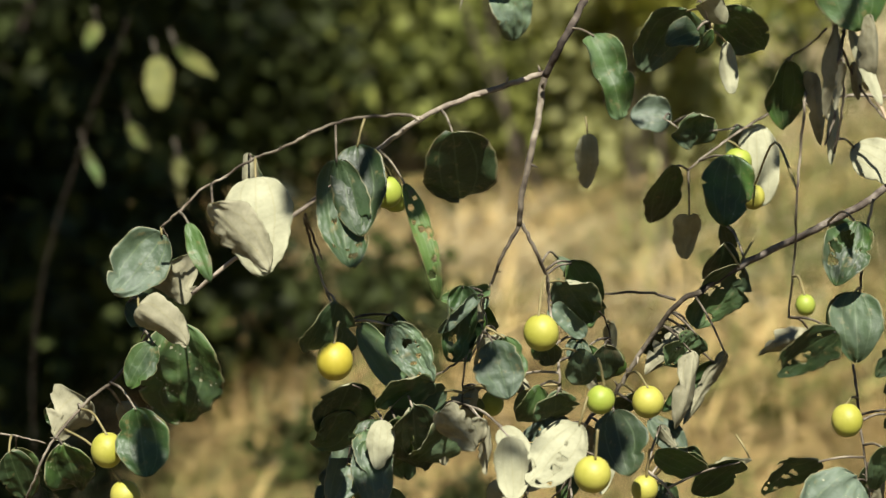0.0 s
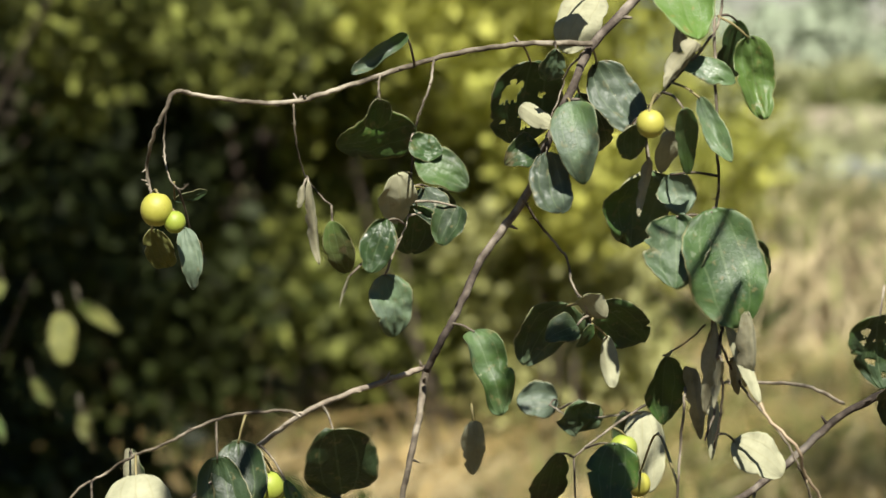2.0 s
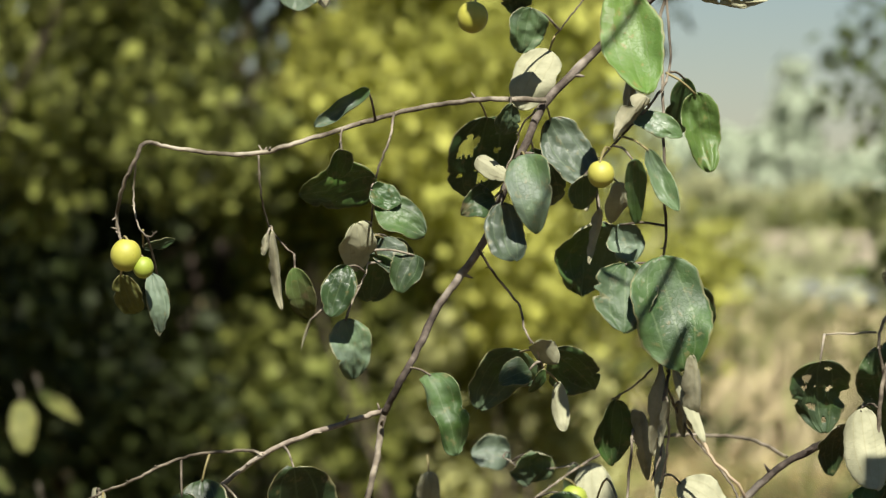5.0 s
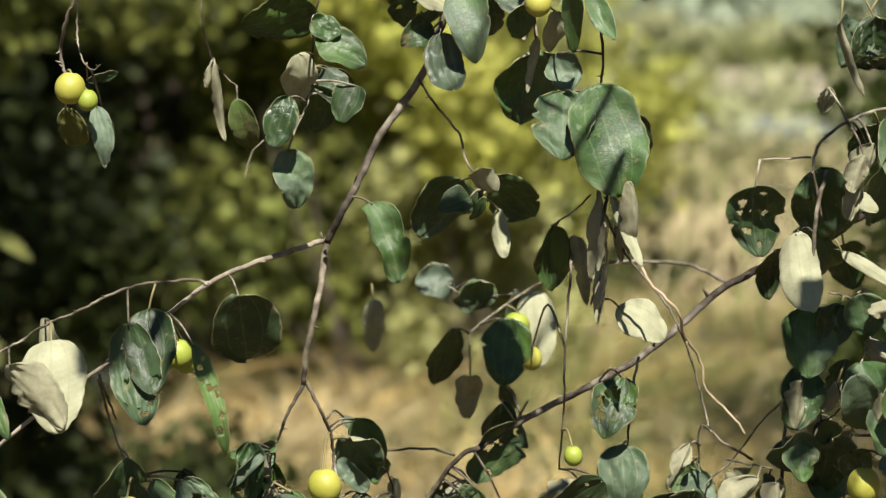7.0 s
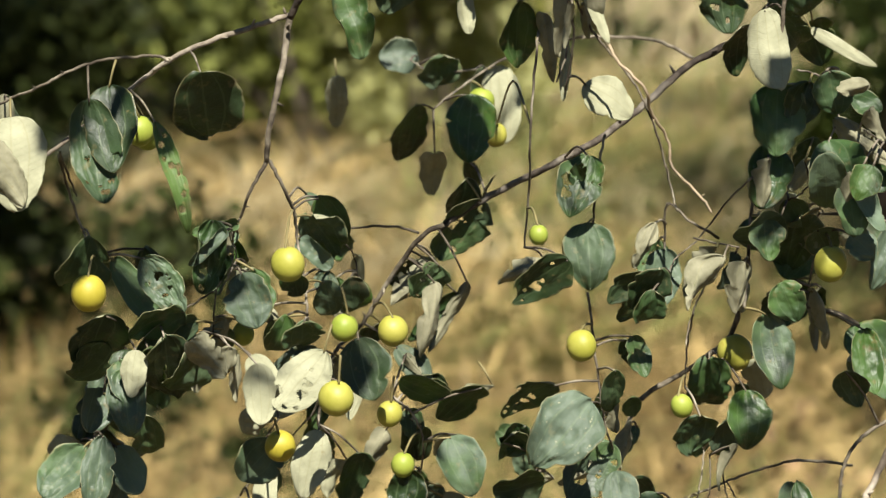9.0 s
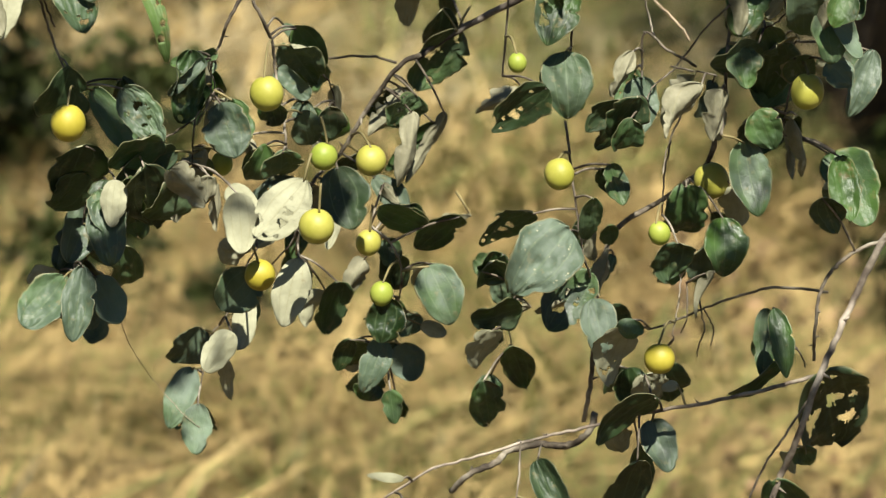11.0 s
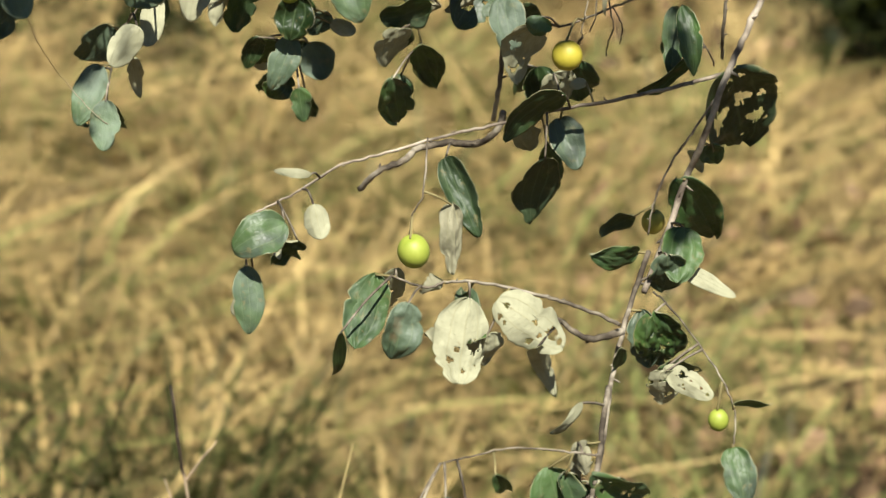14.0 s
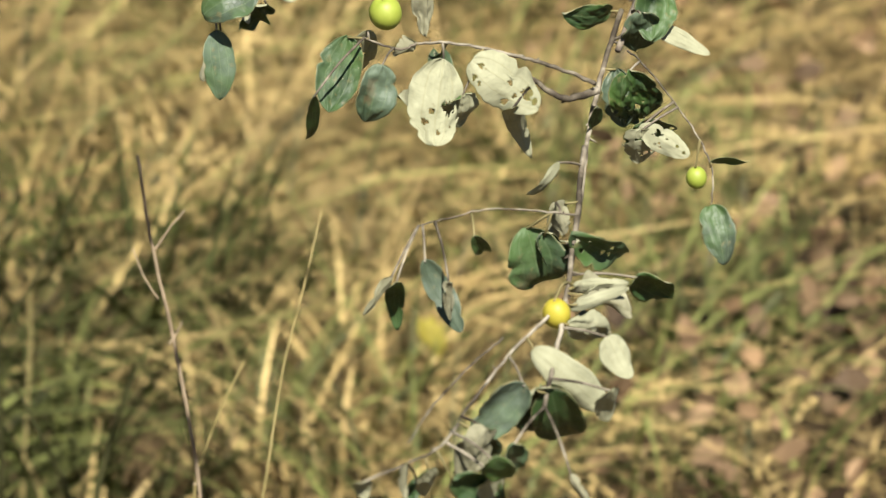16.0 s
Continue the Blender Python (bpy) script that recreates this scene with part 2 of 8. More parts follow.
# ---- shapes ----
def part(name, bm, materials, parent, label="", smooth=True):
    me = bpy.data.meshes.new(name)
    if smooth:
        for f in bm.faces:
            f.smooth = True
    bm.to_mesh(me)
    bm.free()
    for m in materials if isinstance(materials, (list, tuple)) else (materials,):
        me.materials.append(m)
    ob = new(name, me)
    ob.parent = parent
    return tagged(ob, label)


def smooth_path(points, steps=6):
    """A Catmull-Rom curve through the given places."""
    p = [Vector(q) for q in points]
    p = [p[0] * 2 - p[1]] + p + [p[-1] * 2 - p[-2]]
    out = []
    for i in range(1, len(p) - 2):
        for k in range(steps):
            t = k / steps
            a, b, c, d = p[i - 1 : i + 3]
            out.append(0.5 * ((2 * b) + (c - a) * t + (2 * a - 5 * b + 4 * c - d) * t * t + (3 * b - a - 3 * c + d) * t**3))
    return out + [p[-2]]


def tube(bm, path, r0, r1, sides=7, knots=0.0, rng=None):
    """A tapered round stem along a path, with closed ends and uneven nodes."""
    rings, n = [], len(path)
    side = Vector((0.3, -1, 0.2))
    for i, p in enumerate(path):
        ahead = (path[min(i + 1, n - 1)] - path[max(i - 1, 0)]).normalized()
        a = ahead.cross(side).normalized()
        b = ahead.cross(a)
        r = r0 + (r1 - r0) * i / (n - 1)
        if knots and rng:
            r *= 1 + knots * (rng.random() - 0.35) + (0.35 * knots * 2 if i % 7 == 3 else 0)
        rings.append([bm.verts.new(p + r * (a * math.cos(t) + b * math.sin(t))) for t in (2 * math.pi * k / sides for k in range(sides))])
    for q, s in zip(rings, rings[1:]):
        for k in range(sides):
            bm.faces.new((q[k], q[(k + 1) % sides], s[(k + 1) % sides], s[k]))
    bm.faces.new(list(reversed(rings[0])))
    bm.faces.new(rings[-1])


def leaf_outline(v, early=0.80, blunt=0.62):
    """Half width of the blade, from base (0) to tip (1), at most 1."""
    return max(0.0, math.sin(math.pi * min(1, v**early))) ** blunt * (1 - 0.10 * v) * 1.02


def leaf(parent, x, y, z, tip_x, tip_z, width, kind, seed, stalk=None):
    """A leaf whose base is at (x, y, z) and whose tip is off by tip_x and tip_z. kind: g G d show the upper side, p q the underside;
    with H large and h small holes, c curled, Y yellowing. stalk: where its petiole leaves the twig."""
    rng = random.Random(seed)
    length = math.hypot(tip_x, tip_z)
    along = Vector((tip_x / length, 0, tip_z / length))
    facing = {"G": (0.03, 0.46), "g": (0.05, 0.12), "d": (0.35, -0.75), "p": (0.0, 0.35), "q": (0.15, -0.20)}[kind[0]]
    loose = 0.14 if kind[0] == "G" else 0.26
    lean, rise = facing[0] + rng.uniform(-loose, loose), facing[1] + rng.uniform(-loose, loose)
    normal = Vector((lean, -1, rise)).normalized()
    along.y = -(along.x * normal.x + along.z * normal.z) / normal.y
    along *= length
    turned = kind[0] == "d" and width < 0.025 and random.Random(seed + 3).random() < 0.16   # hangs with its underside to the open
    if kind[0] in "pq" or turned:
        normal = -normal
    across = along.normalized().cross(normal) * width / 2
    across *= 1.0 / max(0.7, math.hypot(across.x, across.z) / (width / 2))
    if kind[0] in "gGd" and 0.4 * length < width < 0.85 * length:
        across *= 1.12
    dense = "h" in kind or "H" in kind
    rows, cols = (52, 44) if dense else (28, 18)
    fold = rng.uniform(0.03, 0.20) * width
    bend = rng.uniform(-0.12, 0.20) * length
    twist = rng.uniform(-0.5, 0.5)
    early, blunt = rng.uniform(0.76, 1.0), rng.uniform(0.42, 0.60)
    bites = [(rng.uniform(0.25, 0.98), rng.choice((-1, 1)), rng.uniform(0.05, 0.30), rng.uniform(0.012, 0.06)) for _ in range(rng.randrange(0, 3) if kind[0] in "Gp" else rng.randrange(1, 5))]
    curl = rng.uniform(0.5, 0.9) if "c" in kind else 0.0
    wave, phase, teeth = rng.uniform(0.03, 0.10) * width, rng.uniform(0, 6), rng.uniform(0.008, 0.022)
    skew = rng.uniform(-0.16, 0.16)
    crumple = rng.choice((0.03, 0.05, 0.08, 0.13)) * width
    crumple *= 0.35 if kind[0] == "p" else 1.0
    hook = rng.uniform(-0.7, 1.4)
    rolled = rng.choice((0.0, 0.0, 0.25, 0.45))
    rolled_side = rng.choice((-1, 1))
    if kind[0] == "p":
        blunt = rng.uniform(0.42, 0.52)
    if kind[0] == "q":
        across *= 1.0 if "w" in kind else 0.7
        twist, wave, fold = rng.uniform(-1.3, 1.3), rng.uniform(0.08, 0.16) * width, rng.uniform(0.2, 0.5) * width
        bites += [(rng.uniform(0.2, 0.98), rng.choice((-1, 1)), rng.uniform(0.1, 0.4), rng.uniform(0.02, 0.07)) for _ in range(4)]
    holes = []
    if dense:
        for _ in range(3 if "H" in kind else 1):
            big = (0.06, 0.11) if "H" in kind else (0.045, 0.08)
            holes.append((rng.uniform(-0.6, 0.6), rng.uniform(0.25, 0.8), rng.uniform(*big)))
        for _ in range(7):
            holes.append((rng.uniform(-0.75, 0.75), rng.uniform(0.1, 0.92), rng.uniform(0.012, 0.04)))
        if rng.random() < 0.5 and "H" not in kind:
            holes.append((rng.choice((-1, 1)), rng.uniform(0.4, 0.95), rng.uniform(0.06, 0.12)))

    if width < 0.45 * length:
        holes = [(a, b, min(c, 0.03)) for a, b, c in holes]

    def place(u, v):
        w = leaf_outline(v, early, blunt) * (1 + teeth * math.sin(v * 47 + phase + 3 * u) + 0.035 * math.sin(13 * v + phase + 2 * u))
        for at, side, deep, wide in bites:
            if side * u > 0.3:
                w *= 1 - deep * math.exp(-(((v - at) / wide) ** 2))
        s = (u + skew * v * (1 - abs(u))) * w
        lift = fold * abs(s) ** 1.3 + twist * s * (v - 0.4) * width * 0.6 + 0.012 * width * math.sin(23 * v + 5 * u + phase) * abs(u) + wave * math.sin(9 * v + phase + 2 * u) * abs(u) ** 2 - bend * 4 * v * (1 - v)
        lift += crumple * (noise.noise(Vector((1.6 * u + seed, 2.6 * v, 0.37 * seed))) + 0.45 * noise.noise(Vector((4.5 * u, 7 * v + seed, 0.61 * seed))) + 0.2 * noise.noise(Vector((10 * u, 15 * v + seed, 0.2 * seed))))
        lift -= hook * max(0.0, v - 0.62) ** 2 * length
        if rolled_side * s > 0.35:
            lift += rolled * (abs(s) - 0.35) ** 1.5 * width
        if curl:
            turn = curl * 2.4 * s
            s, lift = math.sin(turn) / (curl * 2.4), lift + (1 - math.cos(turn)) / (curl * 2.4) * width * 0.5
            lift += 0.10 * width * math.sin(14 * v + phase) * (0.3 + abs(u))
        return Vector((x, y, z)) + along * v + across * s + normal * lift

    bm = bmesh.new()
    uv = bm.loops.layers.uv.new("UVMap")
    thick = 0.00035
    sheets = []
    for layer in (0, 1):
        sheets.append([[bm.verts.new(place(2 * j / cols - 1, 0.004 + 0.992 * i / rows) - normal * thick * layer) for j in range(cols + 1)] for i in range(rows + 1)])
    gone = set()
    for i in range(rows):
        for j in range(cols):
            u, v = 2 * (j + 0.5) / cols - 1, (i + 0.5) / rows
            stretch = width / length
            for hu, hv, hr in holes:
                ragged = hr * (1 + 0.3 * math.sin(5 * math.atan2(v - hv, u - hu) + hu * 9))
                if math.hypot((u - hu) * stretch * 0.5 * leaf_outline(hv), v - hv) < ragged:
                    gone.add((i, j))
    for i in range(rows):
        for j in range(cols):
            if (i, j) in gone:
                continue
            for layer in (0, 1):
                g = sheets[layer]
                corners = [(i, j), (i, j + 1), (i + 1, j + 1), (i + 1, j)]
                if layer == 0:
                    corners.reverse()
                f = bm.faces.new([g[a][b] for a, b in corners])
                f.material_index = layer
                for loop, (a, b) in zip(f.loops, corners):
                    loop[uv].uv = (b / cols, a / rows)
    loose = [v for v in bm.verts if not v.link_faces]
    bmesh.ops.delete(bm, geom=loose, context="VERTS")
    edges = [e for e in bm.edges if e.is_boundary]
    below = {sheets[0][i][j]: sheets[1][i][j] for i in range(rows + 1) for j in range(cols + 1) if sheets[0][i][j].is_valid and sheets[1][i][j].is_valid}
    for e in edges:
        a, b = e.verts
        if a in below and b in below:
            bm.faces.new((a, below[a], below[b], b)).material_index = 0
    bmesh.ops.recalc_face_normals(bm, faces=bm.faces)
    # leaves turned to the sun take the dust and sheen tone by chance
    dusty = random.Random(seed + 7).random() < {"G": 0.42, "g": 0.25}.get(kind[0], 0.0)
    upper = LEAF_YELLOW if "Y" in kind else LEAF_OLIVE if "O" in kind else LEAF_DUST_SHEEN if "D" in kind or dusty and "F" not in kind else LEAF_GREEN
    under = LEAF_DRY_SHADED if kind[0] == "q" else LEAF_PALE
    words = {"p": "leaf showing its pale woolly underside", "q": "drooping grey-brown leaf, dryness and shade in one colour", "d": "", "g": "", "G": ""}[kind[0]]
    if dense:
        words = "insect-eaten leaf with ragged holes"
    ob = part("leaf", bm, (upper, under), parent, words)
    if stalk:
        start, end = Vector(stalk), Vector((x, y, z)) + along * 0.03
        reach = (start - end).length
        middle = (start + end) / 2 + Vector((0, -0.002, 0.06 * reach))
        bm = bmesh.new()
        tube(bm, smooth_path([start, middle, end], 4), 0.0008, 0.0006, 6)
        part("petiole", bm, PETIOLE if reach < 0.022 else TWIG_SKIN, ob)
    return ob


def fruit(parent, x, y, z, radius, tone, seed, stalk=None):
    """A smooth oval jujube with a dimple where the stalk enters."""
    rng = random.Random(seed)
    bm = bmesh.new()
    bmesh.ops.create_uvsphere(bm, u_segments=28, v_segments=18, radius=1.0)
    tallness = rng.uniform(1.02, 1.12)
    for v in bm.verts:
        r = math.hypot(v.co.x, v.co.y)
        a = math.atan2(v.co.y, v.co.x)
        dip = 0.16 * math.exp(-((r / 0.24) ** 2)) if v.co.z > 0 else 0.07 * math.exp(-((r / 0.16) ** 2))
        v.co.z = v.co.z * tallness - math.copysign(dip, v.co.z)
        bulge = 1 + 0.018 * math.sin(2 * a + seed) + 0.012 * math.sin(3 * a + 1.7 * seed)
        v.co.x *= bulge
        v.co.y *= bulge
    turn = Euler((rng.uniform(-0.35, 0.15), rng.uniform(-0.3, 0.3), rng.uniform(0, 6))).to_matrix().to_4x4()
    bm.transform(Matrix.Translation((x, y, z)) @ turn @ Matrix.Scale(radius, 4))
    words = {"g": "light green unripe jujube fruit", "y": "yellow-green jujube fruit", "o": "ripe golden jujube fruit with a brown blush"}[tone]
    ob = part("fruit", bm, SKINS[tone], parent, words)
    top = Vector((x, y, z)) + turn.to_3x3() @ Vector((0, 0, radius * tallness * 0.86))
    if stalk is None:
        stalk = top + Vector((rng.uniform(-0.006, 0.006), 0, 0.016))
    bm = bmesh.new()
    start = Vector(stalk)
    tube(bm, smooth_path([start, (start + top) / 2 + Vector((0, -0.001, 0.1 * (start - top).length)), top], 5), 0.0008, 0.0007, 6)
    part("fruit_stalk", bm, PETIOLE, ob)
    return ob


def twig(parent, name, r0, r1, points, seed, mat=None):
    rng = random.Random(seed)
    bm = bmesh.new()
    path = smooth_path(points, 7)
    for p in path[1:-1]:
        p += Vector((rng.uniform(-1, 1), rng.uniform(-1, 1), rng.uniform(-1, 1))) * 0.0004
    slim = 0.85 if r0 < 0.002 else 0.95
    tube(bm, path, slim * r0, slim * r1, 8, 0.12, rng)
    # buds and thorn stubs along it
    for _ in range(max(1, len(path) // 9)):
        i = rng.randrange(1, len(path) - 1)
        r = r0 + (r1 - r0) * i / len(path)
        out = Vector((rng.uniform(-1, 1), rng.uniform(-0.6, 0.2), rng.uniform(-0.5, 1))).normalized()
        tube(bm, [path[i], path[i] + out * r * 2.2, path[i] + out * r * rng.uniform(2.6, 3.6)], r * 0.6, r * 0.15, 5)
    return part(name, bm, mat or (BARK if r0 > 0.0021 else TWIG_SKIN), parent)



# ---- ground and distance ----
GRASS_DRY = plain_material("dry_grass_blade", (0.35, 0.243, 0.092), (0.63, 0.478, 0.208), 3.0, 0.6, 0.25, 0, True, (0.45, 0.33, 0.13), 0.12, (0.05, 0.55, 1.4))
# paler copy of the dry blade, with distance haze in its colour
GRASS_HAZED = plain_material("hazed_grass_blade", (0.40, 0.33, 0.17), (0.64, 0.55, 0.33), 3.0, 0.6, 0.2, 0, True, (0.45, 0.37, 0.18), 0.12, (0.25, 0.75, 1.2))
GRASS_GREEN = plain_material("green_grass_blade", (0.12, 0.15, 0.04), (0.30, 0.31, 0.10), 3.0, 0.55, 0.3, 0, True, (0.2, 0.26, 0.05), 0.25, (0.05, 0.5, 1.3))
SOIL = plain_material("straw_covered_soil", (0.024, 0.017, 0.009), (0.11, 0.075, 0.038), 1.6, 0.9, 0.1, 0.02)
SAND = plain_material("pale_sand", (0.16, 0.14, 0.085), (0.40, 0.35, 0.26), 0.16, 0.9, 0.1)
# the bright sky's reflection is painted in as a pale base colour
WATER = plain_material("pond_water", (0.16, 0.17, 0.14), (0.33, 0.35, 0.34), 0.22, 0.3, 0.5)
# yellow-green; the wide tone spread paints sun dapples and dark gaps
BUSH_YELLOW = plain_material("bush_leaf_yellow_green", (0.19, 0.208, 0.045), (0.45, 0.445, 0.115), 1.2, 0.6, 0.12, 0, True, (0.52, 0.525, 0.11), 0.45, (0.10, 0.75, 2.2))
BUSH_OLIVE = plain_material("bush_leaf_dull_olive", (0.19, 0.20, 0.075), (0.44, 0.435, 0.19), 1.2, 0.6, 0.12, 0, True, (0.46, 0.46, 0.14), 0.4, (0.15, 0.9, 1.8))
# dimmer copy of the bush leaf: half shade with a few bright glints
BUSH_HALF_SHADE = plain_material("bush_leaf_half_shade", (0.058, 0.072, 0.018), (0.22, 0.235, 0.06), 1.2, 0.6, 0.12, 0, True, (0.17, 0.19, 0.035), 0.35, (0.05, 0.5, 2.2))
# deep green; in hollows and gaps its darkness stands for shade
BUSH_DEEP_SHADE = plain_material("bush_leaf_deep_green_shade", (0.012, 0.018, 0.006), (0.042, 0.052, 0.014), 1.2, 0.6, 0.12, 0, True, (0.06, 0.075, 0.01), 0.2, (0.3, 0.9, 1.9))
# dark green, carrying the shade of the field's right edge
BUSH_DARK = plain_material("bush_leaf_dark_green_shade", (0.022, 0.036, 0.010), (0.07, 0.09, 0.022), 1.2, 0.6, 0.12, 0, True, (0.14, 0.18, 0.02), 0.3, (0.3, 0.9, 1.9))
# distant leaves, made pale: the haze is mixed into both colours
HAZE_GREEN = plain_material("hazed_tree_leaf", (0.36, 0.43, 0.29), (0.52, 0.58, 0.42), 0.3, 0.7, 0.2, 0, True, None, 0.2, (0.45, 0.8, 1.15))
HAZE_OLIVE = plain_material("hazed_shrub_leaf", (0.32, 0.34, 0.17), (0.50, 0.50, 0.27), 0.3, 0.7, 0.2, 0, True, None, 0.2, (0.4, 0.8, 1.2))
DEAD_LEAF = plain_material("fallen_leaf", (0.19, 0.115, 0.055), (0.40, 0.265, 0.15), 6.0, 0.7, 0.2, 0, True)
YELLOW_LEAF = plain_material("yellow_fallen_leaf", (0.34, 0.29, 0.045), (0.46, 0.40, 0.08), 60.0, 0.6, 0.2)
GRASS_BLADE = plain_material("single_straw_blade", (0.36, 0.30, 0.12), (0.55, 0.45, 0.20), 12.0, 0.8, 0.1)
DARK_WEED = plain_material("dark_weed_leaf", (0.025, 0.032, 0.010), (0.08, 0.085, 0.03), 5.0, 0.85, 0.05, 0, True, (0.08, 0.10, 0.02), 0.15)
WEED_BLADE = plain_material("dark_weed_blade", (0.03, 0.035, 0.012), (0.09, 0.085, 0.035), 12.0, 0.8, 0.1)
TRUNK = plain_material("rough_trunk_bark", (0.035, 0.026, 0.02), (0.10, 0.08, 0.06), 9.0, 0.9, 0.1, 0.02)


def sheet(name, x0, x1, y0, y1, z, nx, ny, mat, rough, label=""):
    bm = bmesh.new()
    g = []
    for i in range(ny + 1):
        s = (i / ny) ** 2.4
        y = y0 + (y1 - y0) * s
        g.append([bm.verts.new((x0 + (x1 - x0) * j / nx, y, z + rough * noise.noise(Vector((j * 0.9, i * 0.7, 0))))) for j in range(nx + 1)])
    for i in range(ny):
        for j in range(nx):
            bm.faces.new((g[i][j], g[i][j + 1], g[i + 1][j + 1], g[i + 1][j]))
    ob = part(name, bm, mat, None)
    return tagged(ob, label, "", "", "structure")


sheet("ground", -900, 900, -60, 2500, 0.0, 60, 60, SOIL, 0.0, "dry straw-covered soil running to the horizon")


def blades(name, mat, count, seed, near, far, height, width, lean, label, clump=0.35, angles=(-15, 19), per_tuft=22):
    """Grass: narrow blades that rise from loose tufts, arch outwards and hang over, in a wedge of the field."""
    rng = np.random.default_rng(seed)
    tufts = max(30, count // per_tuft)
    r = np.sqrt(rng.uniform(near**2, far**2, tufts))
    a = np.radians(rng.uniform(angles[0], angles[1], tufts))
    tx, ty = r * np.sin(a), r * np.cos(a)
    blown = rng.uniform(0, 2 * np.pi, tufts)
    size = rng.uniform(0.6, 1.3, tufts)
    pick = rng.integers(0, tufts, count)
    ox, oy = rng.normal(0, clump * 0.3, count), rng.normal(0, clump * 0.3, count)
    px, py = tx[pick] + ox, ty[pick] + oy
    h = height * rng.uniform(0.45, 1.25, count) * size[pick]
    w = width * rng.uniform(0.5, 1.4, count)
    way = np.arctan2(oy + 0.16 * clump * np.sin(blown[pick]), ox + 0.16 * clump * np.cos(blown[pick])) + rng.normal(0, 0.85, count)
    reach = lean * rng.uniform(0.15, 1.2, count) * h
    sag = np.clip(0.28 * lean * rng.uniform(0.4, 1.5, count), 0, 0.85)
    side = way + np.pi / 2 + rng.normal(0, 0.6, count)
    dx, dy, sx, sy = np.cos(way), np.sin(way), np.cos(side), np.sin(side)
    verts = np.zeros((count, 9, 3))
    for k, f in enumerate((0.0, 0.3, 0.58, 0.82, 1.0)):
        z = h * (f * (1 - 0.08 * lean) - sag * f**3 * 0.9) + 0.004
        out = reach * f**1.7
        mid = np.stack([px + dx * out, py + dy * out, np.maximum(z, 0.004)], -1)
        if k == 4:
            verts[:, 8] = mid
            continue
        wide = w * (0.8, 1.0, 0.8, 0.45)[k] / 2
        edge = np.stack([sx * wide, sy * wide, 0.25 * wide], -1)
        verts[:, 2 * k], verts[:, 2 * k + 1] = mid - edge, mid + edge
    base = (np.arange(count) * 9)[:, None]
    quads = np.concatenate([base + np.array([[2 * k, 2 * k + 1, 2 * k + 3, 2 * k + 2]]) for k in range(3)])
    tris = base + np.array([[6, 7, 8]])
    me = bpy.data.meshes.new(name)
    me.from_pydata(verts.reshape(-1, 3).tolist(), [], quads.tolist() + tris.tolist())
    me.materials.append(mat)
    return tagged(new(name, me), label, "grass", "", "stuff")


blades("dry_grass", GRASS_DRY, 2700, 1, 3.5, 5.5, 0.27, 0.0046, 1.8, "dry straw-coloured grass in tangled tufts", 0.2, (1.2, 8.4), 38)
blades("dry_grass", GRASS_DRY, 13500, 20, 5.5, 9, 0.25, 0.0056, 1.8, "dry straw-coloured grass in tangled tufts", 0.2, (1.2, 11), 38)
blades("dry_grass", GRASS_DRY, 2600, 14, 4.0, 5.5, 0.28, 0.0048, 1.7, "dry straw-coloured grass in tangled tufts", 0.2, (-15, 1.2), 45)
blades("dry_grass", GRASS_DRY, 15000, 21, 5.5, 9, 0.28, 0.0056, 1.7, "dry straw-coloured grass in tangled tufts", 0.2, (-15, 1.2), 45)
blades("dry_grass", GRASS_DRY, 6500, 15, 3.5, 8, 0.15, 0.0050, 2.4, "low dry straw among fallen leaves", 0.25, (8, 19), 24)
blades("dry_grass", GRASS_DRY, 4800, 12, 5.0, 9, 0.11, 0.008, 3.2, "flattened dry straw on the soil", 0.4)
blades("green_grass", GRASS_GREEN, 7000, 2, 3.5, 8, 0.30, 0.0062, 1.4, "green grass blades among dry straw", 0.2, (-15, 11), 40)
blades("dry_grass", GRASS_HAZED, 14000, 19, 10, 17, 0.40, 0.010, 1.5, "dry grass in a field, paled by haze in its colour", 0.35, (-15, 19), 40)
blades("dry_grass", GRASS_DRY, 25000, 3, 8, 17, 0.42, 0.010, 1.5, "dry straw-coloured grass in a field", 0.35, (-15, 19), 40)
blades("green_grass", GRASS_GREEN, 9000, 4, 8, 17, 0.42, 0.010, 1.2, "green grass blades in a dry field", 0.35, (-15, 19), 40)
blades("green_grass", GRASS_GREEN, 9000, 18, 8.5, 17, 0.38, 0.010, 1.2, "green grass blades in a dry field", 0.35, (2, 13), 40)
blades("dry_grass", GRASS_HAZED, 16000, 6, 17, 42, 0.36, 0.022, 1.0, "far dry grass in a field", 0.9)
blades("green_grass", GRASS_GREEN, 12000, 7, 14, 42, 0.42, 0.022, 0.7, "far green grass and weeds", 0.9)
blades("field_grass", GRASS_DRY, 62000, 10, 0.9, 15, 0.28, 0.013, 1.8, "dry straw-coloured grass all round", 0.6, (19, 345))
blades("waterside_grass", GRASS_GREEN, 1600, 16, 57, 60, 0.35, 0.05, 0.8, "ragged grass along the water", 1.2, (3, 14))
blades("waterside_grass", GRASS_GREEN, 7000, 17, 113, 140, 1.3, 0.10, 0.8, "pale green reeds beyond the sandy strip", 2.0, (3, 14))
blades("field_grass", GRASS_DRY, 1400, 11, 0.9, 3.5, 0.2, 0.008, 1.6, "dry straw-coloured grass below the twigs", 0.4)
blades("tall_grass", GRASS_DRY, 160, 8, 3.9, 9, 0.5, 0.004, 2.0, "long arching dry grass stems")
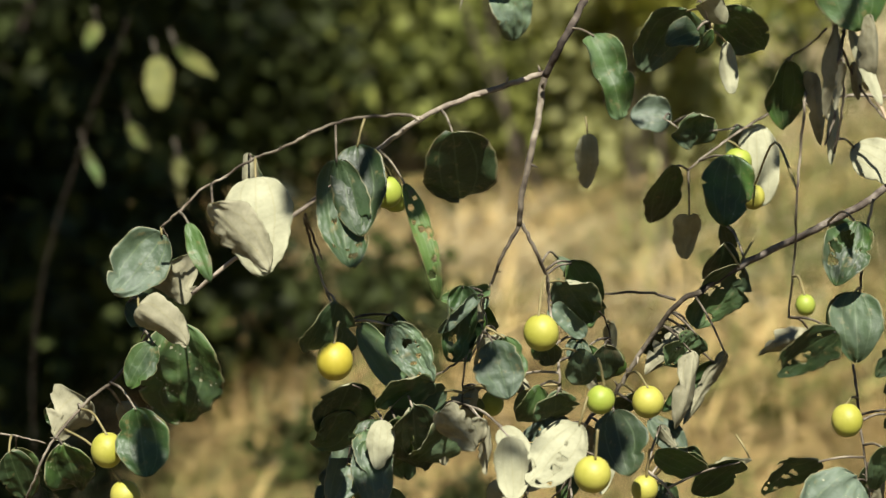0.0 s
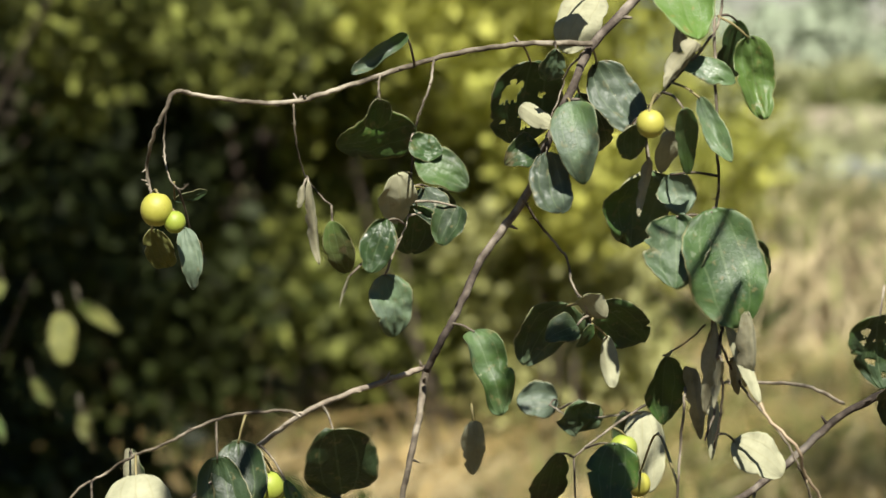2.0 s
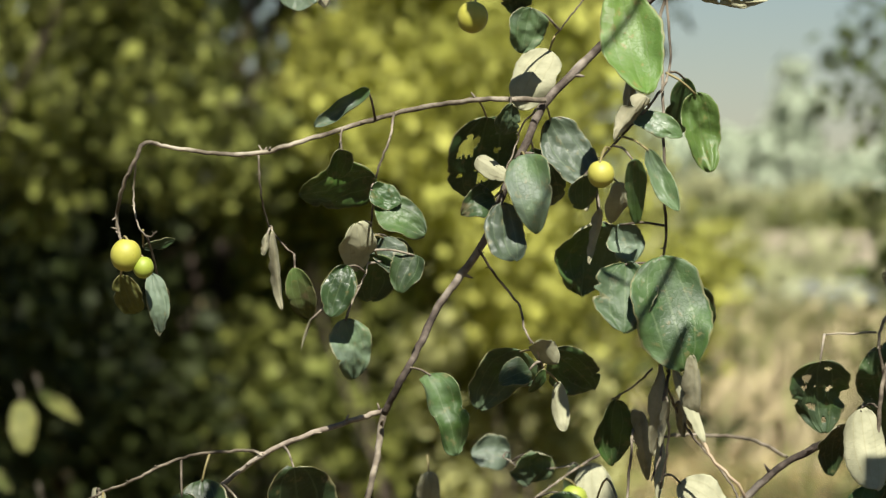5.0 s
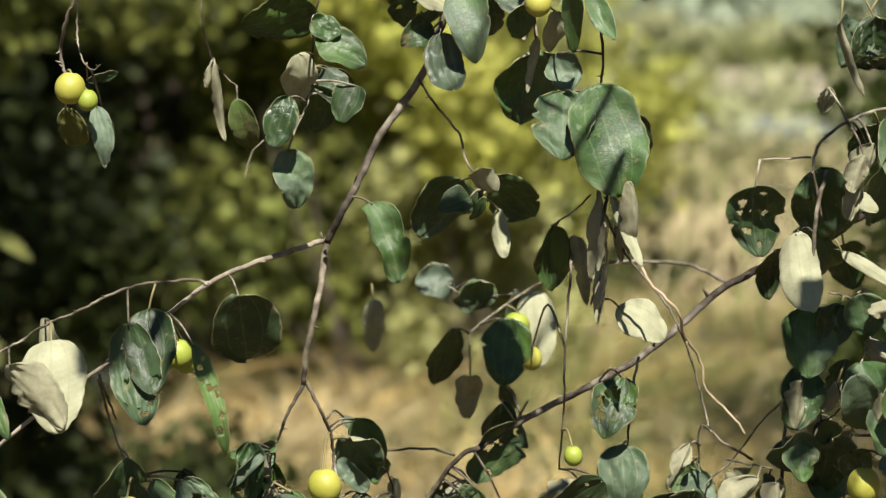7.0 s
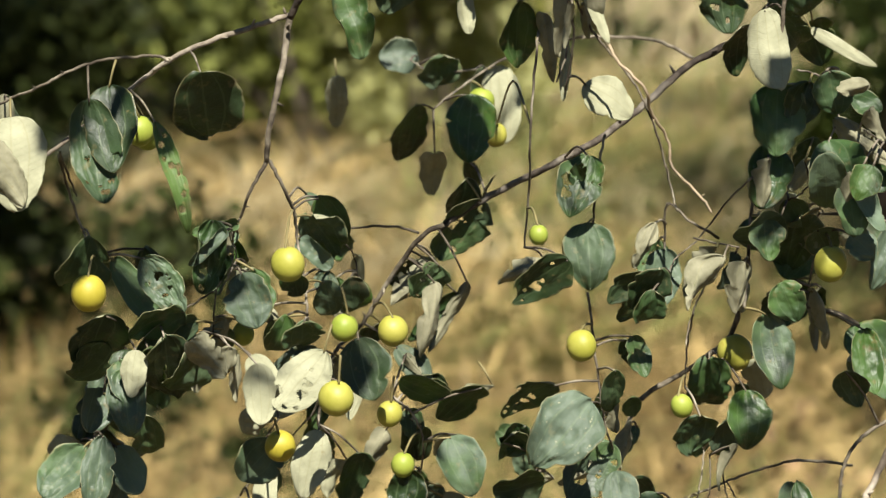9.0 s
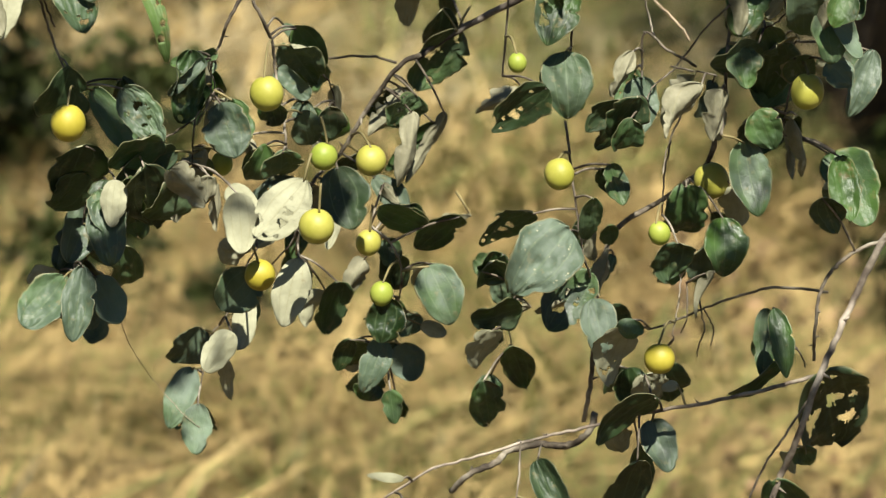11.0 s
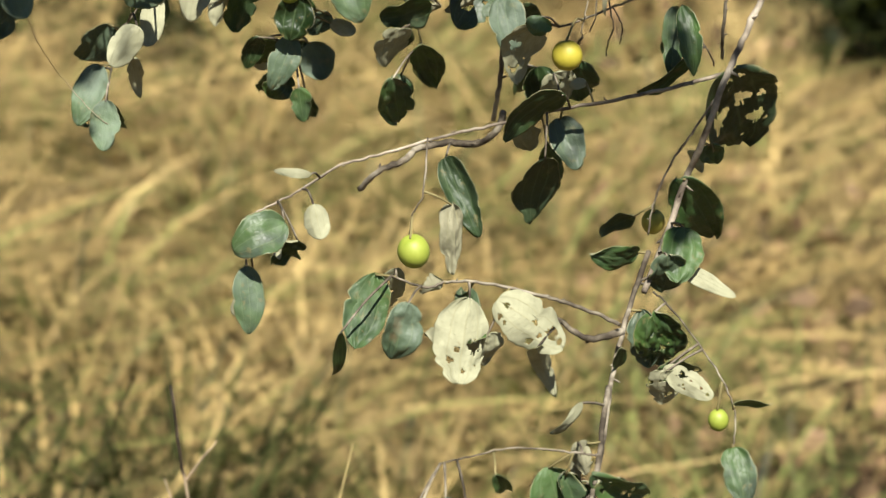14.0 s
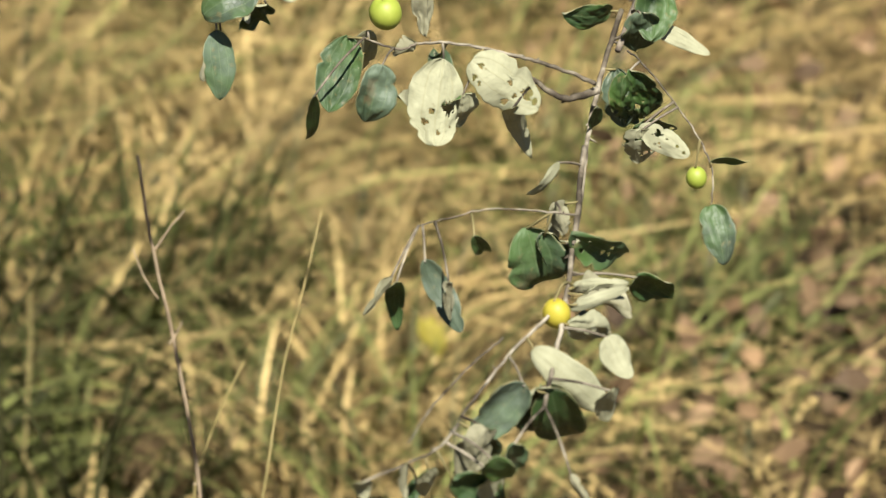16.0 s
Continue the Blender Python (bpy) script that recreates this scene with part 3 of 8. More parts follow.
blades("dark_weeds", DARK_WEED, 380, 9, 3.55, 4.35, 0.34, 0.009, 1.0, "dark green weeds among dry grass", 0.22, (-6, 1.6), 14)


def leaf_cloud(clumps, count, size, seed):
    """Many small pointed leaves, gathered in uneven clumps (x, y, z, radius)."""
    rng = np.random.default_rng(seed)
    c = np.array(clumps, float)
    weight = c[:, 3] ** 2
    pick = rng.choice(len(c), count, p=weight / weight.sum())
    way = rng.normal(0, 1, (count, 3))
    way /= np.linalg.norm(way, axis=1)[:, None]
    r = rng.uniform(0.1, 1.0, count) ** 0.5
    at = c[pick, :3] + way * (r * c[pick, 3])[:, None]
    s = size * rng.uniform(0.6, 1.3, count)
    d = rng.normal(0, 1, (count, 3)) + np.array([0, 0, -0.7])
    d /= np.linalg.norm(d, axis=1)[:, None]
    n = np.cross(d, rng.normal(0, 1, (count, 3)))
    n /= np.linalg.norm(n, axis=1)[:, None]
    e = np.cross(d, n)
    v = np.zeros((count, 6, 3))
    v[:, 0] = at
    v[:, 1] = at + (0.35 * d + 0.30 * e + 0.05 * n) * s[:, None]
    v[:, 2] = at + (0.75 * d + 0.22 * e) * s[:, None]
    v[:, 3] = at + d * s[:, None]
    v[:, 4] = at + (0.75 * d - 0.22 * e) * s[:, None]
    v[:, 5] = at + (0.35 * d - 0.30 * e + 0.05 * n) * s[:, None]
    b = (np.arange(count) * 6)[:, None]
    return v.reshape(-1, 3).tolist(), (b + np.array([[0, 1, 2, 3, 4, 5]])).tolist()


def bush(name, x, y, stems, clumps, count, size, leaf_mat, seed, label, category="bush", girth=0.011):
    """A bush or tree: forked stems from the ground into the clumps, and a crown of single leaves."""
    rng = random.Random(seed)
    root = tagged(new(name), label, category)
    root.location = (x, y, 0)
    order = sorted(range(len(clumps)), key=lambda i: rng.random())[:stems]
    for i in order:
        cx, cy, cz, cr = clumps[i]
        foot = Vector((x + rng.uniform(-0.15, 0.15), y + rng.uniform(-0.15, 0.15), -0.02))
        top = Vector((cx, cy, cz))
        mid = foot.lerp(top, 0.5) + Vector((rng.uniform(-0.15, 0.15), rng.uniform(-0.15, 0.15), 0.12 * top.z))
        path = smooth_path([foot, mid, top], 6)
        bm = bmesh.new()
        tube(bm, [p - Vector((x, y, 0)) for p in path], girth * max(1.0, top.z), 0.4 * girth, 7, 0.2, rng)
        part("stem", bm, TRUNK, root)
    verts, faces = leaf_cloud([(a - x, b - y, c, d) for a, b, c, d in clumps], count, size, seed)
    me = bpy.data.meshes.new("crown")
    me.from_pydata(verts, [], faces)
    me.materials.append(leaf_mat)
    crown = new("crown", me)
    crown.parent = root
    crown["kind"] = "stuff"
    return root


def scatter(seed, n, x, y, z, r):
    rng = random.Random(seed)
    return [(rng.uniform(*x), rng.uniform(*y), rng.uniform(*z), rng.uniform(*r)) for _ in range(n)]


def sloping(clumps):
    """Leans a mass of clumps back, the higher the further."""
    return [(x, y + 0.7 * z, z, r) for x, y, z, r in clumps]


# the dark thicket: an unseen dense crown, added in front, shades the hollow below, the bushes behind catch the sun
# higher up
bush("thicket", -1.5, 8.0, 9, scatter(11, 120, (-3.8, -0.72), (5.2, 7.5), (2.5, 3.6), (0.3, 0.45)) + scatter(14, 18, (-2.0, -0.98), (7.0, 8.2), (0.1, 0.6), (0.2, 0.3)), 46000, 0.085, BUSH_DEEP_SHADE, 13, "dark green thicket, its unseen crown added to shade the hollow beneath", "bush", 0.007)
# the hollow's shade is put into the undergrowth's leaf colour
bush("undergrowth", -1.6, 9.2, 6, scatter(12, 44, (-2.6, -0.78), (8.5, 9.6), (0.1, 1.25), (0.2, 0.36)), 16000, 0.075, BUSH_DEEP_SHADE, 15, "dark undergrowth in a hollow, shade put into its leaf colour")
# partial shade comes from the dimmer leaf colour
bush("shady_bush", -1.9, 10.0, 7, scatter(16, 46, (-3.0, -0.55), (9.4, 10.6), (1.5, 2.7), (0.12, 0.28)), 8500, 0.055, BUSH_HALF_SHADE, 17, "olive green leafy bush, half shade and sun glints in its leaf tones", "bush", 0.006)
bush("tall_bush", -0.9, 14.5, 10, sloping(scatter(24, 85, (-0.35, 0.88), (12.0, 13.4), (1.2, 4.6), (0.16, 0.36))), 34000, 0.066, BUSH_YELLOW, 23, "tall yellow-green leafy bush, sun dapples in its leaf tones")
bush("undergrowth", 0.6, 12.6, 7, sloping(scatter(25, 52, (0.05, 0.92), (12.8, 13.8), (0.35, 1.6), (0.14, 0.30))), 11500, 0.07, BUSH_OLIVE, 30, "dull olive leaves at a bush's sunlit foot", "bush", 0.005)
bush("shady_bush", -2.0, 13.5, 7, scatter(21, 85, (-4.2, -0.1), (11.0, 15.0), (1.65, 4.4), (0.2, 0.4)), 26000, 0.07, BUSH_HALF_SHADE, 29, "olive green leafy bush, half shade and sun glints in its leaf tones", "bush", 0.006)
# shade below the tall bush, again put into the leaf colour
bush("undergrowth", -2.2, 13.2, 6, scatter(22, 75, (-3.6, -0.75), (12.9, 14.6), (0.1, 1.8), (0.25, 0.45)), 15000, 0.085, BUSH_DEEP_SHADE, 26, "dark undergrowth below a tall bush, shade put into its leaf colour")
# broken shade at the bush's foot, painted by the dimmer leaf
bush("undergrowth", 0.2, 12.6, 6, sloping(scatter(27, 34, (-0.55, 0.2), (12.8, 13.4), (0.35, 1.8), (0.14, 0.28))), 8500, 0.07, BUSH_HALF_SHADE, 28, "undergrowth with broken shade put into its leaf colour", "bush", 0.005)
# dark backing, added so the sunlit bush shows shaded gaps
bush("backing_bush", -1.5, 18.0, 7, scatter(33, 90, (-5.0, 1.3), (17.0, 19.0), (0.2, 6.0), (0.4, 0.7)), 22000, 0.13, BUSH_DEEP_SHADE, 34, "dark bush added behind a sunlit one as shade for its gaps")


def sapling():
    """A thin sapling with a few large leaves that catch the sun."""
    root = tagged(new("sapling"), "sparse thin sapling with sunlit yellow-green leaves", "sapling")
    root.location = (-0.7, 5.0, 0)
    far = 1.436   # its leaves are larger than the jujube's by this much

    def at(x, z):
        return Vector((far * x, 5.0, 1.6168 + far * (z - 1.6168)))

    rng = random.Random(31)
    foot = root.location
    bm = bmesh.new()
    points = [Vector((-0.72, 5.04, -0.02)), Vector((-0.70, 5.03, 0.4)), at(-0.49, 1.1), at(-0.44, 1.3), at(-0.39, 1.43)]
    tube(bm, [p - foot for p in smooth_path(points, 8)], 0.0007, 0.0004, 7, 0.1, rng)
    part("stem", bm, TRUNK, root)
    sprays = ((-0.356, 1.392, 0.004, -0.05, 0.026), (-0.338, 1.402, 0.04, -0.03, 0.015), (-0.385, 1.325, 0.018, -0.027, 0.013), (-0.43, 1.3, 0.018, -0.036, 0.01), (-0.415, 1.425, -0.012, -0.024, 0.014), (-0.335, 1.29, 0.003, -0.027, 0.013))
    for n, (x, z, dx, dz, wide) in enumerate(sprays):
        p = at(x - 0.006, z - 0.002) - foot
        q = at(x - 0.012, z + 0.016) - foot
        leaf(root, p.x, p.y, p.z, far * dx, far * dz, far * wide, "gO", 40 + n, (q.x, q.y + 0.02, q.z))


sapling()
# shaded litter and leaves, darkened through the shrub's leaf colour
bush("low_shrub", -0.5, 9.2, 5, scatter(46, 22, (-0.9, -0.2), (9.0, 10.4), (0.05, 0.45), (0.1, 0.2)), 2300, 0.06, BUSH_DEEP_SHADE, 47, "low shrub in dry grass, shade put into its leaf colour")
# dark shrubs added where the field's edge lies in shade
bush("dark_shrub", 1.9, 8.4, 5, scatter(48, 40, (1.7, 2.8), (7.4, 9.8), (0.05, 0.42), (0.14, 0.26)), 5800, 0.06, BUSH_DARK, 49, "dark shrub added for the shaded field edge")
bush("dark_shrub", 2.5, 12.0, 6, scatter(41, 40, (1.95, 3.6), (11.2, 13.4), (0.1, 2.4), (0.2, 0.4)), 11000, 0.07, BUSH_DARK, 43, "dark shrub added for the shaded field edge")
bush("low_shrub", -0.4, 7.6, 3, scatter(140, 11, (-0.55, -0.26), (7.4, 7.9), (0.04, 0.26), (0.06, 0.12)), 1300, 0.045, BUSH_DEEP_SHADE, 141, "small dark green shrub in dry grass")
bush("low_shrub", -0.03, 7.2, 3, scatter(142, 6, (-0.12, 0.07), (7.0, 7.4), (0.04, 0.22), (0.05, 0.1)), 700, 0.04, BUSH_DEEP_SHADE, 143, "small dark green shrub in dry grass")
# one more, nearer, added for the same shaded edge
bush("dark_shrub", 1.7, 7.4, 4, scatter(144, 26, (1.38, 2.2), (6.9, 7.9), (0.05, 0.34), (0.1, 0.18)), 3900, 0.05, BUSH_DEEP_SHADE, 145, "low dark shrub added for the shaded field edge")
for n, (sx, sy, sh) in enumerate(((1.6, 22, 1.3), (1.7, 28, 1.8))):
    bush("field_shrub", sx, sy, 4, scatter(90 + n, 9, (sx - 0.7, sx + 0.7), (sy - 0.5, sy + 0.5), (0.2, sh), (0.25, 0.45)), 1800, 0.09, BUSH_YELLOW, 95 + n, "rounded pale green shrub in the dry field")
# the wide crown is unseen, added to shade the ground on the right
bush("field_tree", 1.68, 9.4, 2, [(1.66, 9.4, 2.9, 0.3), (1.72, 9.4, 3.2, 0.3)] + scatter(44, 40, (1.6, 3.3), (4.8, 10.2), (3.1, 3.9), (0.3, 0.5)), 9000, 0.07, BUSH_DARK, 45, "dark-barked tree at the field's edge, its unseen crown added for shade", "tree", 0.026)
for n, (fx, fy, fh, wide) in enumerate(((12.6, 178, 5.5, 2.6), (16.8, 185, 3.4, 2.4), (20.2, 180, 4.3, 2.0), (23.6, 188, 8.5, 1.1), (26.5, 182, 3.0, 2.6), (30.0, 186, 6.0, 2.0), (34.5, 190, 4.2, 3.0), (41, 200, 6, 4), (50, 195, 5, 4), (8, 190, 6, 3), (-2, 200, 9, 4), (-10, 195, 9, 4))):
    bush("far_tree", fx, fy, 4, scatter(50 + n, 22, (fx - wide, fx + wide), (fy - 2, fy + 2), (0.6, fh), (0.6, 1.3)), 1500, 0.6, HAZE_GREEN, 60 + n, "distant field tree with haze mixed into its leaf colour", "tree", 0.03)
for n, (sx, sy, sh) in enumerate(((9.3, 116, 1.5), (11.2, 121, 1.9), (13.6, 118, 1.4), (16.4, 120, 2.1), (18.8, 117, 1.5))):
    bush("far_shrub", sx, sy, 4, scatter(120 + n, 9, (sx - 1.2, sx + 1.2), (sy - 0.8, sy + 0.8), (0.3, sh), (0.4, 0.8)), 900, 0.3, HAZE_OLIVE, 130 + n, "low yellow-green shrub beyond the sandy strip")
for n, (sx, sy, sh) in enumerate(((3.7, 42.0, 0.7), (4.7, 41.0, 0.45), (5.6, 43.5, 0.8), (6.5, 41.5, 0.5), (5.1, 58.5, 0.8), (6.5, 59.2, 0.55), (7.9, 58.6, 0.9), (9.4, 59.4, 0.6), (6.9, 74.0, 0.9), (9.3, 84.0, 1.1), (12.3, 79.0, 0.8))):
    bush("field_shrub", sx, sy, 3, scatter(150 + n, 8, (sx - 0.55, sx + 0.55), (sy - 0.4, sy + 0.4), (0.08, sh), (0.12, 0.3)), 500, 0.12, HAZE_OLIVE, 170 + n, "low dull green shrub at the water's edge")
sheet("pond", 3.2, 40, 43, 58, 0.03, 6, 4, WATER, 0.0, "pale strip of still water beyond the field")
sheet("sandbank", 4.2, 60, 60, 112, 0.04, 6, 4, SAND, 0.0, "pale bare sandy strip beyond the water")


def fallen_leaves():
    """Brown leaves lying on the ground between the grass."""
    rng = random.Random(77)
    clumps = [(r * math.sin(a), r * math.cos(a), 0.09, 0.11) for r, a in ((rng.uniform(3.2, 8.5), radians(rng.uniform(7, 17))) for _ in range(200))]
    verts, faces = leaf_cloud(clumps, 1500, 0.046, 78)
    me = bpy.data.meshes.new("fallen_leaves")
    me.from_pydata(verts, [], faces)
    me.materials.append(DEAD_LEAF)
    tagged(new("fallen_leaves", me), "brown dead leaves scattered over dry grass", "leaves", "", "stuff")


fallen_leaves()


def yellow_leaf(x, y, z):
    """One bright yellow leaf caught on the grass."""
    bm = bmesh.new()
    rows = []
    for i in range(9):
        v = i / 8
        w = 0.016 * math.sin(math.pi * min(0.98, 0.06 + 0.9 * v)) ** 0.7
        rows.append([bm.verts.new((x + 0.3 * (v - 0.5) * 0.05 + s * w, y + 0.012 * abs(s) + 0.02 * (0.5 - v), z + 0.042 * (0.5 - v) + 0.006 * abs(s))) for s in (-1, -0.5, 0, 0.5, 1)])
    for p, q in zip(rows, rows[1:]):
        for k in range(4):
            bm.faces.new((p[k], p[k + 1], q[k + 1], q[k]))
    bmesh.ops.solidify(bm, geom=bm.faces[:], thickness=0.0006)
    return tagged(part("fallen_leaf", bm, YELLOW_LEAF, None), "bright yellow fallen leaf caught on dry grass", "leaf")


yellow_leaf(0.337, 3.858, 0.170)


def lone_blade(look_of, r0, r1, points, seed):
    """One long grass blade, folded along its middle, standing by itself."""
    words = {"pale": "long thin pale straw blade in the grass", "dark": "long dark green blade of a weed"}[look_of]
    bm = bmesh.new()
    path = smooth_path(points, 6)
    last = None
    for i, p in enumerate(path):
        f = i / (len(path) - 1)
        r = r0 + (r1 - r0) * f
        row = [bm.verts.new(p + Vector(q) * r) for q in ((-1, 0.25, 0), (0, -0.35, 0), (1, 0.25, 0), (0, 0.05, 0))]
        if last:
            for k in range(4):
                bm.faces.new((last[k], last[(k + 1) % 4], row[(k + 1) % 4], row[k]))
        last = row
    ob = part("grass_blade", bm, GRASS_BLADE if look_of == "pale" else WEED_BLADE, None)
    return tagged(ob, words, "grass", "single grass blades")


# ---- the fruiting tree ----
TREE = tagged(new("jujube_tree"), "jujube tree with drooping grey twigs, green leaves and yellow fruit", "tree")
TREE.location = (0, 0, 0)


def trunk_of_tree():
    bm = bmesh.new()
    rng = random.Random(3)
    tube(bm, smooth_path([(1.50, 2.62, -0.03), (1.42, 2.54, 0.9), (1.33, 2.48, 1.7), (1.24, 2.46, 2.3), (1.12, 2.5, 3.0)], 8), 0.065, 0.022, 14, 0.12, rng)
    return part("trunk", bm, TRUNK, TREE)


trunk_of_tree()


def dapple_crown():
    """Unseen sprays of leaves of the same tree, added above the drooping twigs to cast dappled shade."""
    clumps = scatter(71, 30, (-0.16, 0.75), (1.05, 1.92), (1.86, 2.2), (0.04, 0.09))
    verts, faces = leaf_cloud(clumps, 225, 0.05, 72)
    me = bpy.data.meshes.new("crown")
    me.from_pydata(verts, [], faces)
    me.materials.append(LEAF_GREEN)
    ob = new("crown", me)
    ob.parent = TREE
    ob["kind"] = "stuff"
    rng = random.Random(73)
    for x, y, z, r in clumps[::6]:
        bm = bmesh.new()
        tube(bm, smooth_path([(1.2, 2.47, 2.5), ((x + 1.2) / 2, (y + 2.47) / 2, 2.6), (x, y, z)], 6), 0.006, 0.002, 6, 0.15, rng)
        part("limb", bm, BARK, TREE)


dapple_crown()
twig(TREE, "branch", 0.0029, 0.0021, [(1.2400, 2.4600, 2.3000), (0.7690, 2.2359, 2.1993), (0.2980, 2.0119, 1.8586), (0.2534, 2.0015, 1.8267), (0.2091, 1.9889, 1.7856), (0.1819, 1.9926, 1.7554), (0.1554, 2.0071, 1.7272), (0.1247, 2.0112, 1.6965), (0.0915, 1.9989, 1.6630), (0.0772, 1.9882, 1.6356), (0.0651, 1.9948, 1.6080), (0.0532, 2.0090, 1.5770), (0.0298, 2.0100, 1.5443), (0.0172, 1.9964, 1.5183), (0.0079, 1.9880, 1.5017), (-0.0005, 1.9972, 1.4836)], 1)
twig(TREE, "branch", 0.0021, 0.0016, [(-0.0009, 2.0119, 1.4847), (-0.0054, 2.0015, 1.4537), (-0.0124, 1.9889, 1.4237), (-0.0146, 1.9926, 1.4017)], 2)
twig(TREE, "twig", 0.0014, 0.0009, [(-0.0134, 1.9935, 1.4035), (-0.0232, 1.9886, 1.3862), (-0.0301, 2.0004, 1.3682)], 3)
twig(TREE, "twig", 0.0014, 0.0009, [(-0.0127, 2.0007, 1.4017), (-0.0061, 2.0001, 1.3880), (0.0012, 2.0139, 1.3691), (0.0028, 2.0220, 1.3539), (0.0067, 2.0125, 1.3296), (0.0093, 1.9993, 1.3061)], 4)
twig(TREE, "twig", 0.0018, 0.0013, [(-0.0005, 2.0119, 1.4841), (-0.0191, 2.0015, 1.4791), (-0.0451, 1.9889, 1.4714), (-0.0699, 1.9926, 1.4596), (-0.0890, 2.0071, 1.4442), (-0.1143, 2.0112, 1.4243), (-0.1401, 1.9989, 1.4050), (-0.1751, 1.9882, 1.3794), (-0.1945, 1.9948, 1.3629)], 5, TAN_SUNLIT_BARK)
twig(TREE, "twig", 0.0011, 0.0007, [(-0.0692, 1.9691, 1.4616), (-0.0743, 1.9816, 1.4629), (-0.0855, 1.9918, 1.4621), (-0.1067, 1.9847, 1.4604), (-0.1274, 1.9708, 1.4543), (-0.1427, 1.9703, 1.4460), (-0.1606, 1.9841, 1.4383), (-0.1752, 1.9918, 1.4286), (-0.1874, 1.9823, 1.4223), (-0.1979, 1.9694, 1.4126), (-0.2090, 1.9721, 1.4025)], 6)
twig(TREE, "twig", 0.0009, 0.0006, [(-0.1319, 1.9936, 1.4077), (-0.1282, 2.0080, 1.3931), (-0.1237, 2.0107, 1.3802)], 7)
twig(TREE, "twig", 0.0018, 0.0011, [(0.0896, 1.9909, 1.6621), (0.0619, 1.9900, 1.6624), (0.0345, 2.0037, 1.6601), (0.0035, 2.0120, 1.6539), (-0.0243, 2.0027, 1.6453), (-0.0519, 1.9894, 1.6364), (-0.0735, 1.9917, 1.6307), (-0.0988, 2.0061, 1.6306), (-0.1239, 2.0116, 1.6338), (-0.1371, 2.0001, 1.6361), (-0.1410, 1.9885, 1.6282), (-0.1491, 1.9937, 1.6114), (-0.1534, 2.0082, 1.5959), (-0.1521, 2.0106, 1.5819), (-0.1480, 1.9975, 1.5768)], 8)
twig(TREE, "twig", 0.0007, 0.0005, [(-0.1432, 2.0102, 1.6267), (-0.1451, 2.0217, 1.6081), (-0.1432, 2.0160, 1.5924), (-0.1360, 2.0016, 1.5832), (-0.1303, 1.9994, 1.5857)], 9)
twig(TREE, "twig", 0.0009, 0.0005, [(0.0036, 1.9803, 1.6537), (0.0011, 1.9686, 1.6391), (-0.0056, 1.9736, 1.6209), (-0.0082, 1.9880, 1.5995), (-0.0104, 1.9906, 1.5687), (-0.0149, 1.9777, 1.5567)], 10)
twig(TREE, "twig", 0.0007, 0.0005, [(-0.0733, 2.0088, 1.6299), (-0.0720, 2.0125, 1.6107), (-0.0688, 2.0272, 1.5919), (-0.0602, 2.0313, 1.5793), (-0.0529, 2.0189, 1.5732)], 11)
twig(TREE, "twig", 0.0007, 0.0005, [(-0.0255, 1.9803, 1.6448), (-0.0269, 1.9686, 1.6330), (-0.0300, 1.9736, 1.6209)], 12)
twig(TREE, "twig", 0.0009, 0.0007, [(0.0522, 1.9966, 1.5771), (0.0641, 2.0102, 1.5598), (0.0765, 2.0088, 1.5442), (0.0790, 1.9945, 1.5307), (0.0849, 1.9882, 1.5216), (0.0900, 1.9992, 1.5088)], 13)
twig(TREE, "twig", 0.0007, 0.0005, [(0.0847, 1.9834, 1.6579), (0.0761, 1.9978, 1.6469), (0.0731, 2.0008, 1.6362), (0.0649, 1.9879, 1.6175)], 14)
twig(TREE, "twig", 0.0007, 0.0005, [(0.1383, 2.0289, 1.7483), (0.1187, 2.0145, 1.7287), (0.1059, 2.0081, 1.7128), (0.0956, 2.0192, 1.6994)], 15)
twig(TREE, "twig", 0.0007, 0.0005, [(0.0630, 2.0238, 1.7480), (0.0507, 2.0321, 1.7299), (0.0473, 2.0227, 1.7199)], 16)
twig(TREE, "twig", 0.0011, 0.0009, [(0.1678, 1.9390, 1.7737), (0.1509, 1.9509, 1.7089), (0.1513, 1.9468, 1.6847), (0.1511, 1.9327, 1.6514), (0.1518, 1.9293, 1.6126), (0.1534, 1.9416, 1.5797), (0.1497, 1.9515, 1.5585)], 17)
twig(TREE, "twig", 0.0009, 0.0007, [(0.1538, 1.9510, 1.7220), (0.1548, 1.9391, 1.6808), (0.1463, 1.9286, 1.6618), (0.1314, 1.9348, 1.6448), (0.1199, 1.9486, 1.6309), (0.1138, 1.9498, 1.6215)], 18)
twig(TREE, "twig", 0.0012, 0.0007, [(0.1561, 1.9510, 1.5277), (0.1562, 1.9391, 1.5125), (0.1524, 1.9286, 1.4974), (0.1561, 1.9348, 1.4784), (0.1528, 1.9486, 1.4461)], 19)
twig(TREE, "twig", 0.0012, 0.0009, [(0.1552, 1.9257, 1.5188), (0.1595, 1.9392, 1.5119), (0.1706, 1.9392, 1.4833), (0.1790, 1.9258, 1.4651), (0.1941, 1.9185, 1.4498), (0.1982, 1.9281, 1.4364), (0.2091, 1.9405, 1.4193), (0.2121, 1.9375, 1.4037), (0.2264, 1.9235, 1.3891), (0.2316, 1.9190, 1.3807)], 20, STRAW_STEM)
twig(TREE, "twig", 0.0009, 0.0007, [(0.1522, 1.9390, 1.5087), (0.1653, 1.9509, 1.4825), (0.1777, 1.9468, 1.4668), (0.1892, 1.9327, 1.4518), (0.1968, 1.9293, 1.4362), (0.2061, 1.9416, 1.4128), (0.2137, 1.9515, 1.3861), (0.2155, 1.9446, 1.3788)], 21)
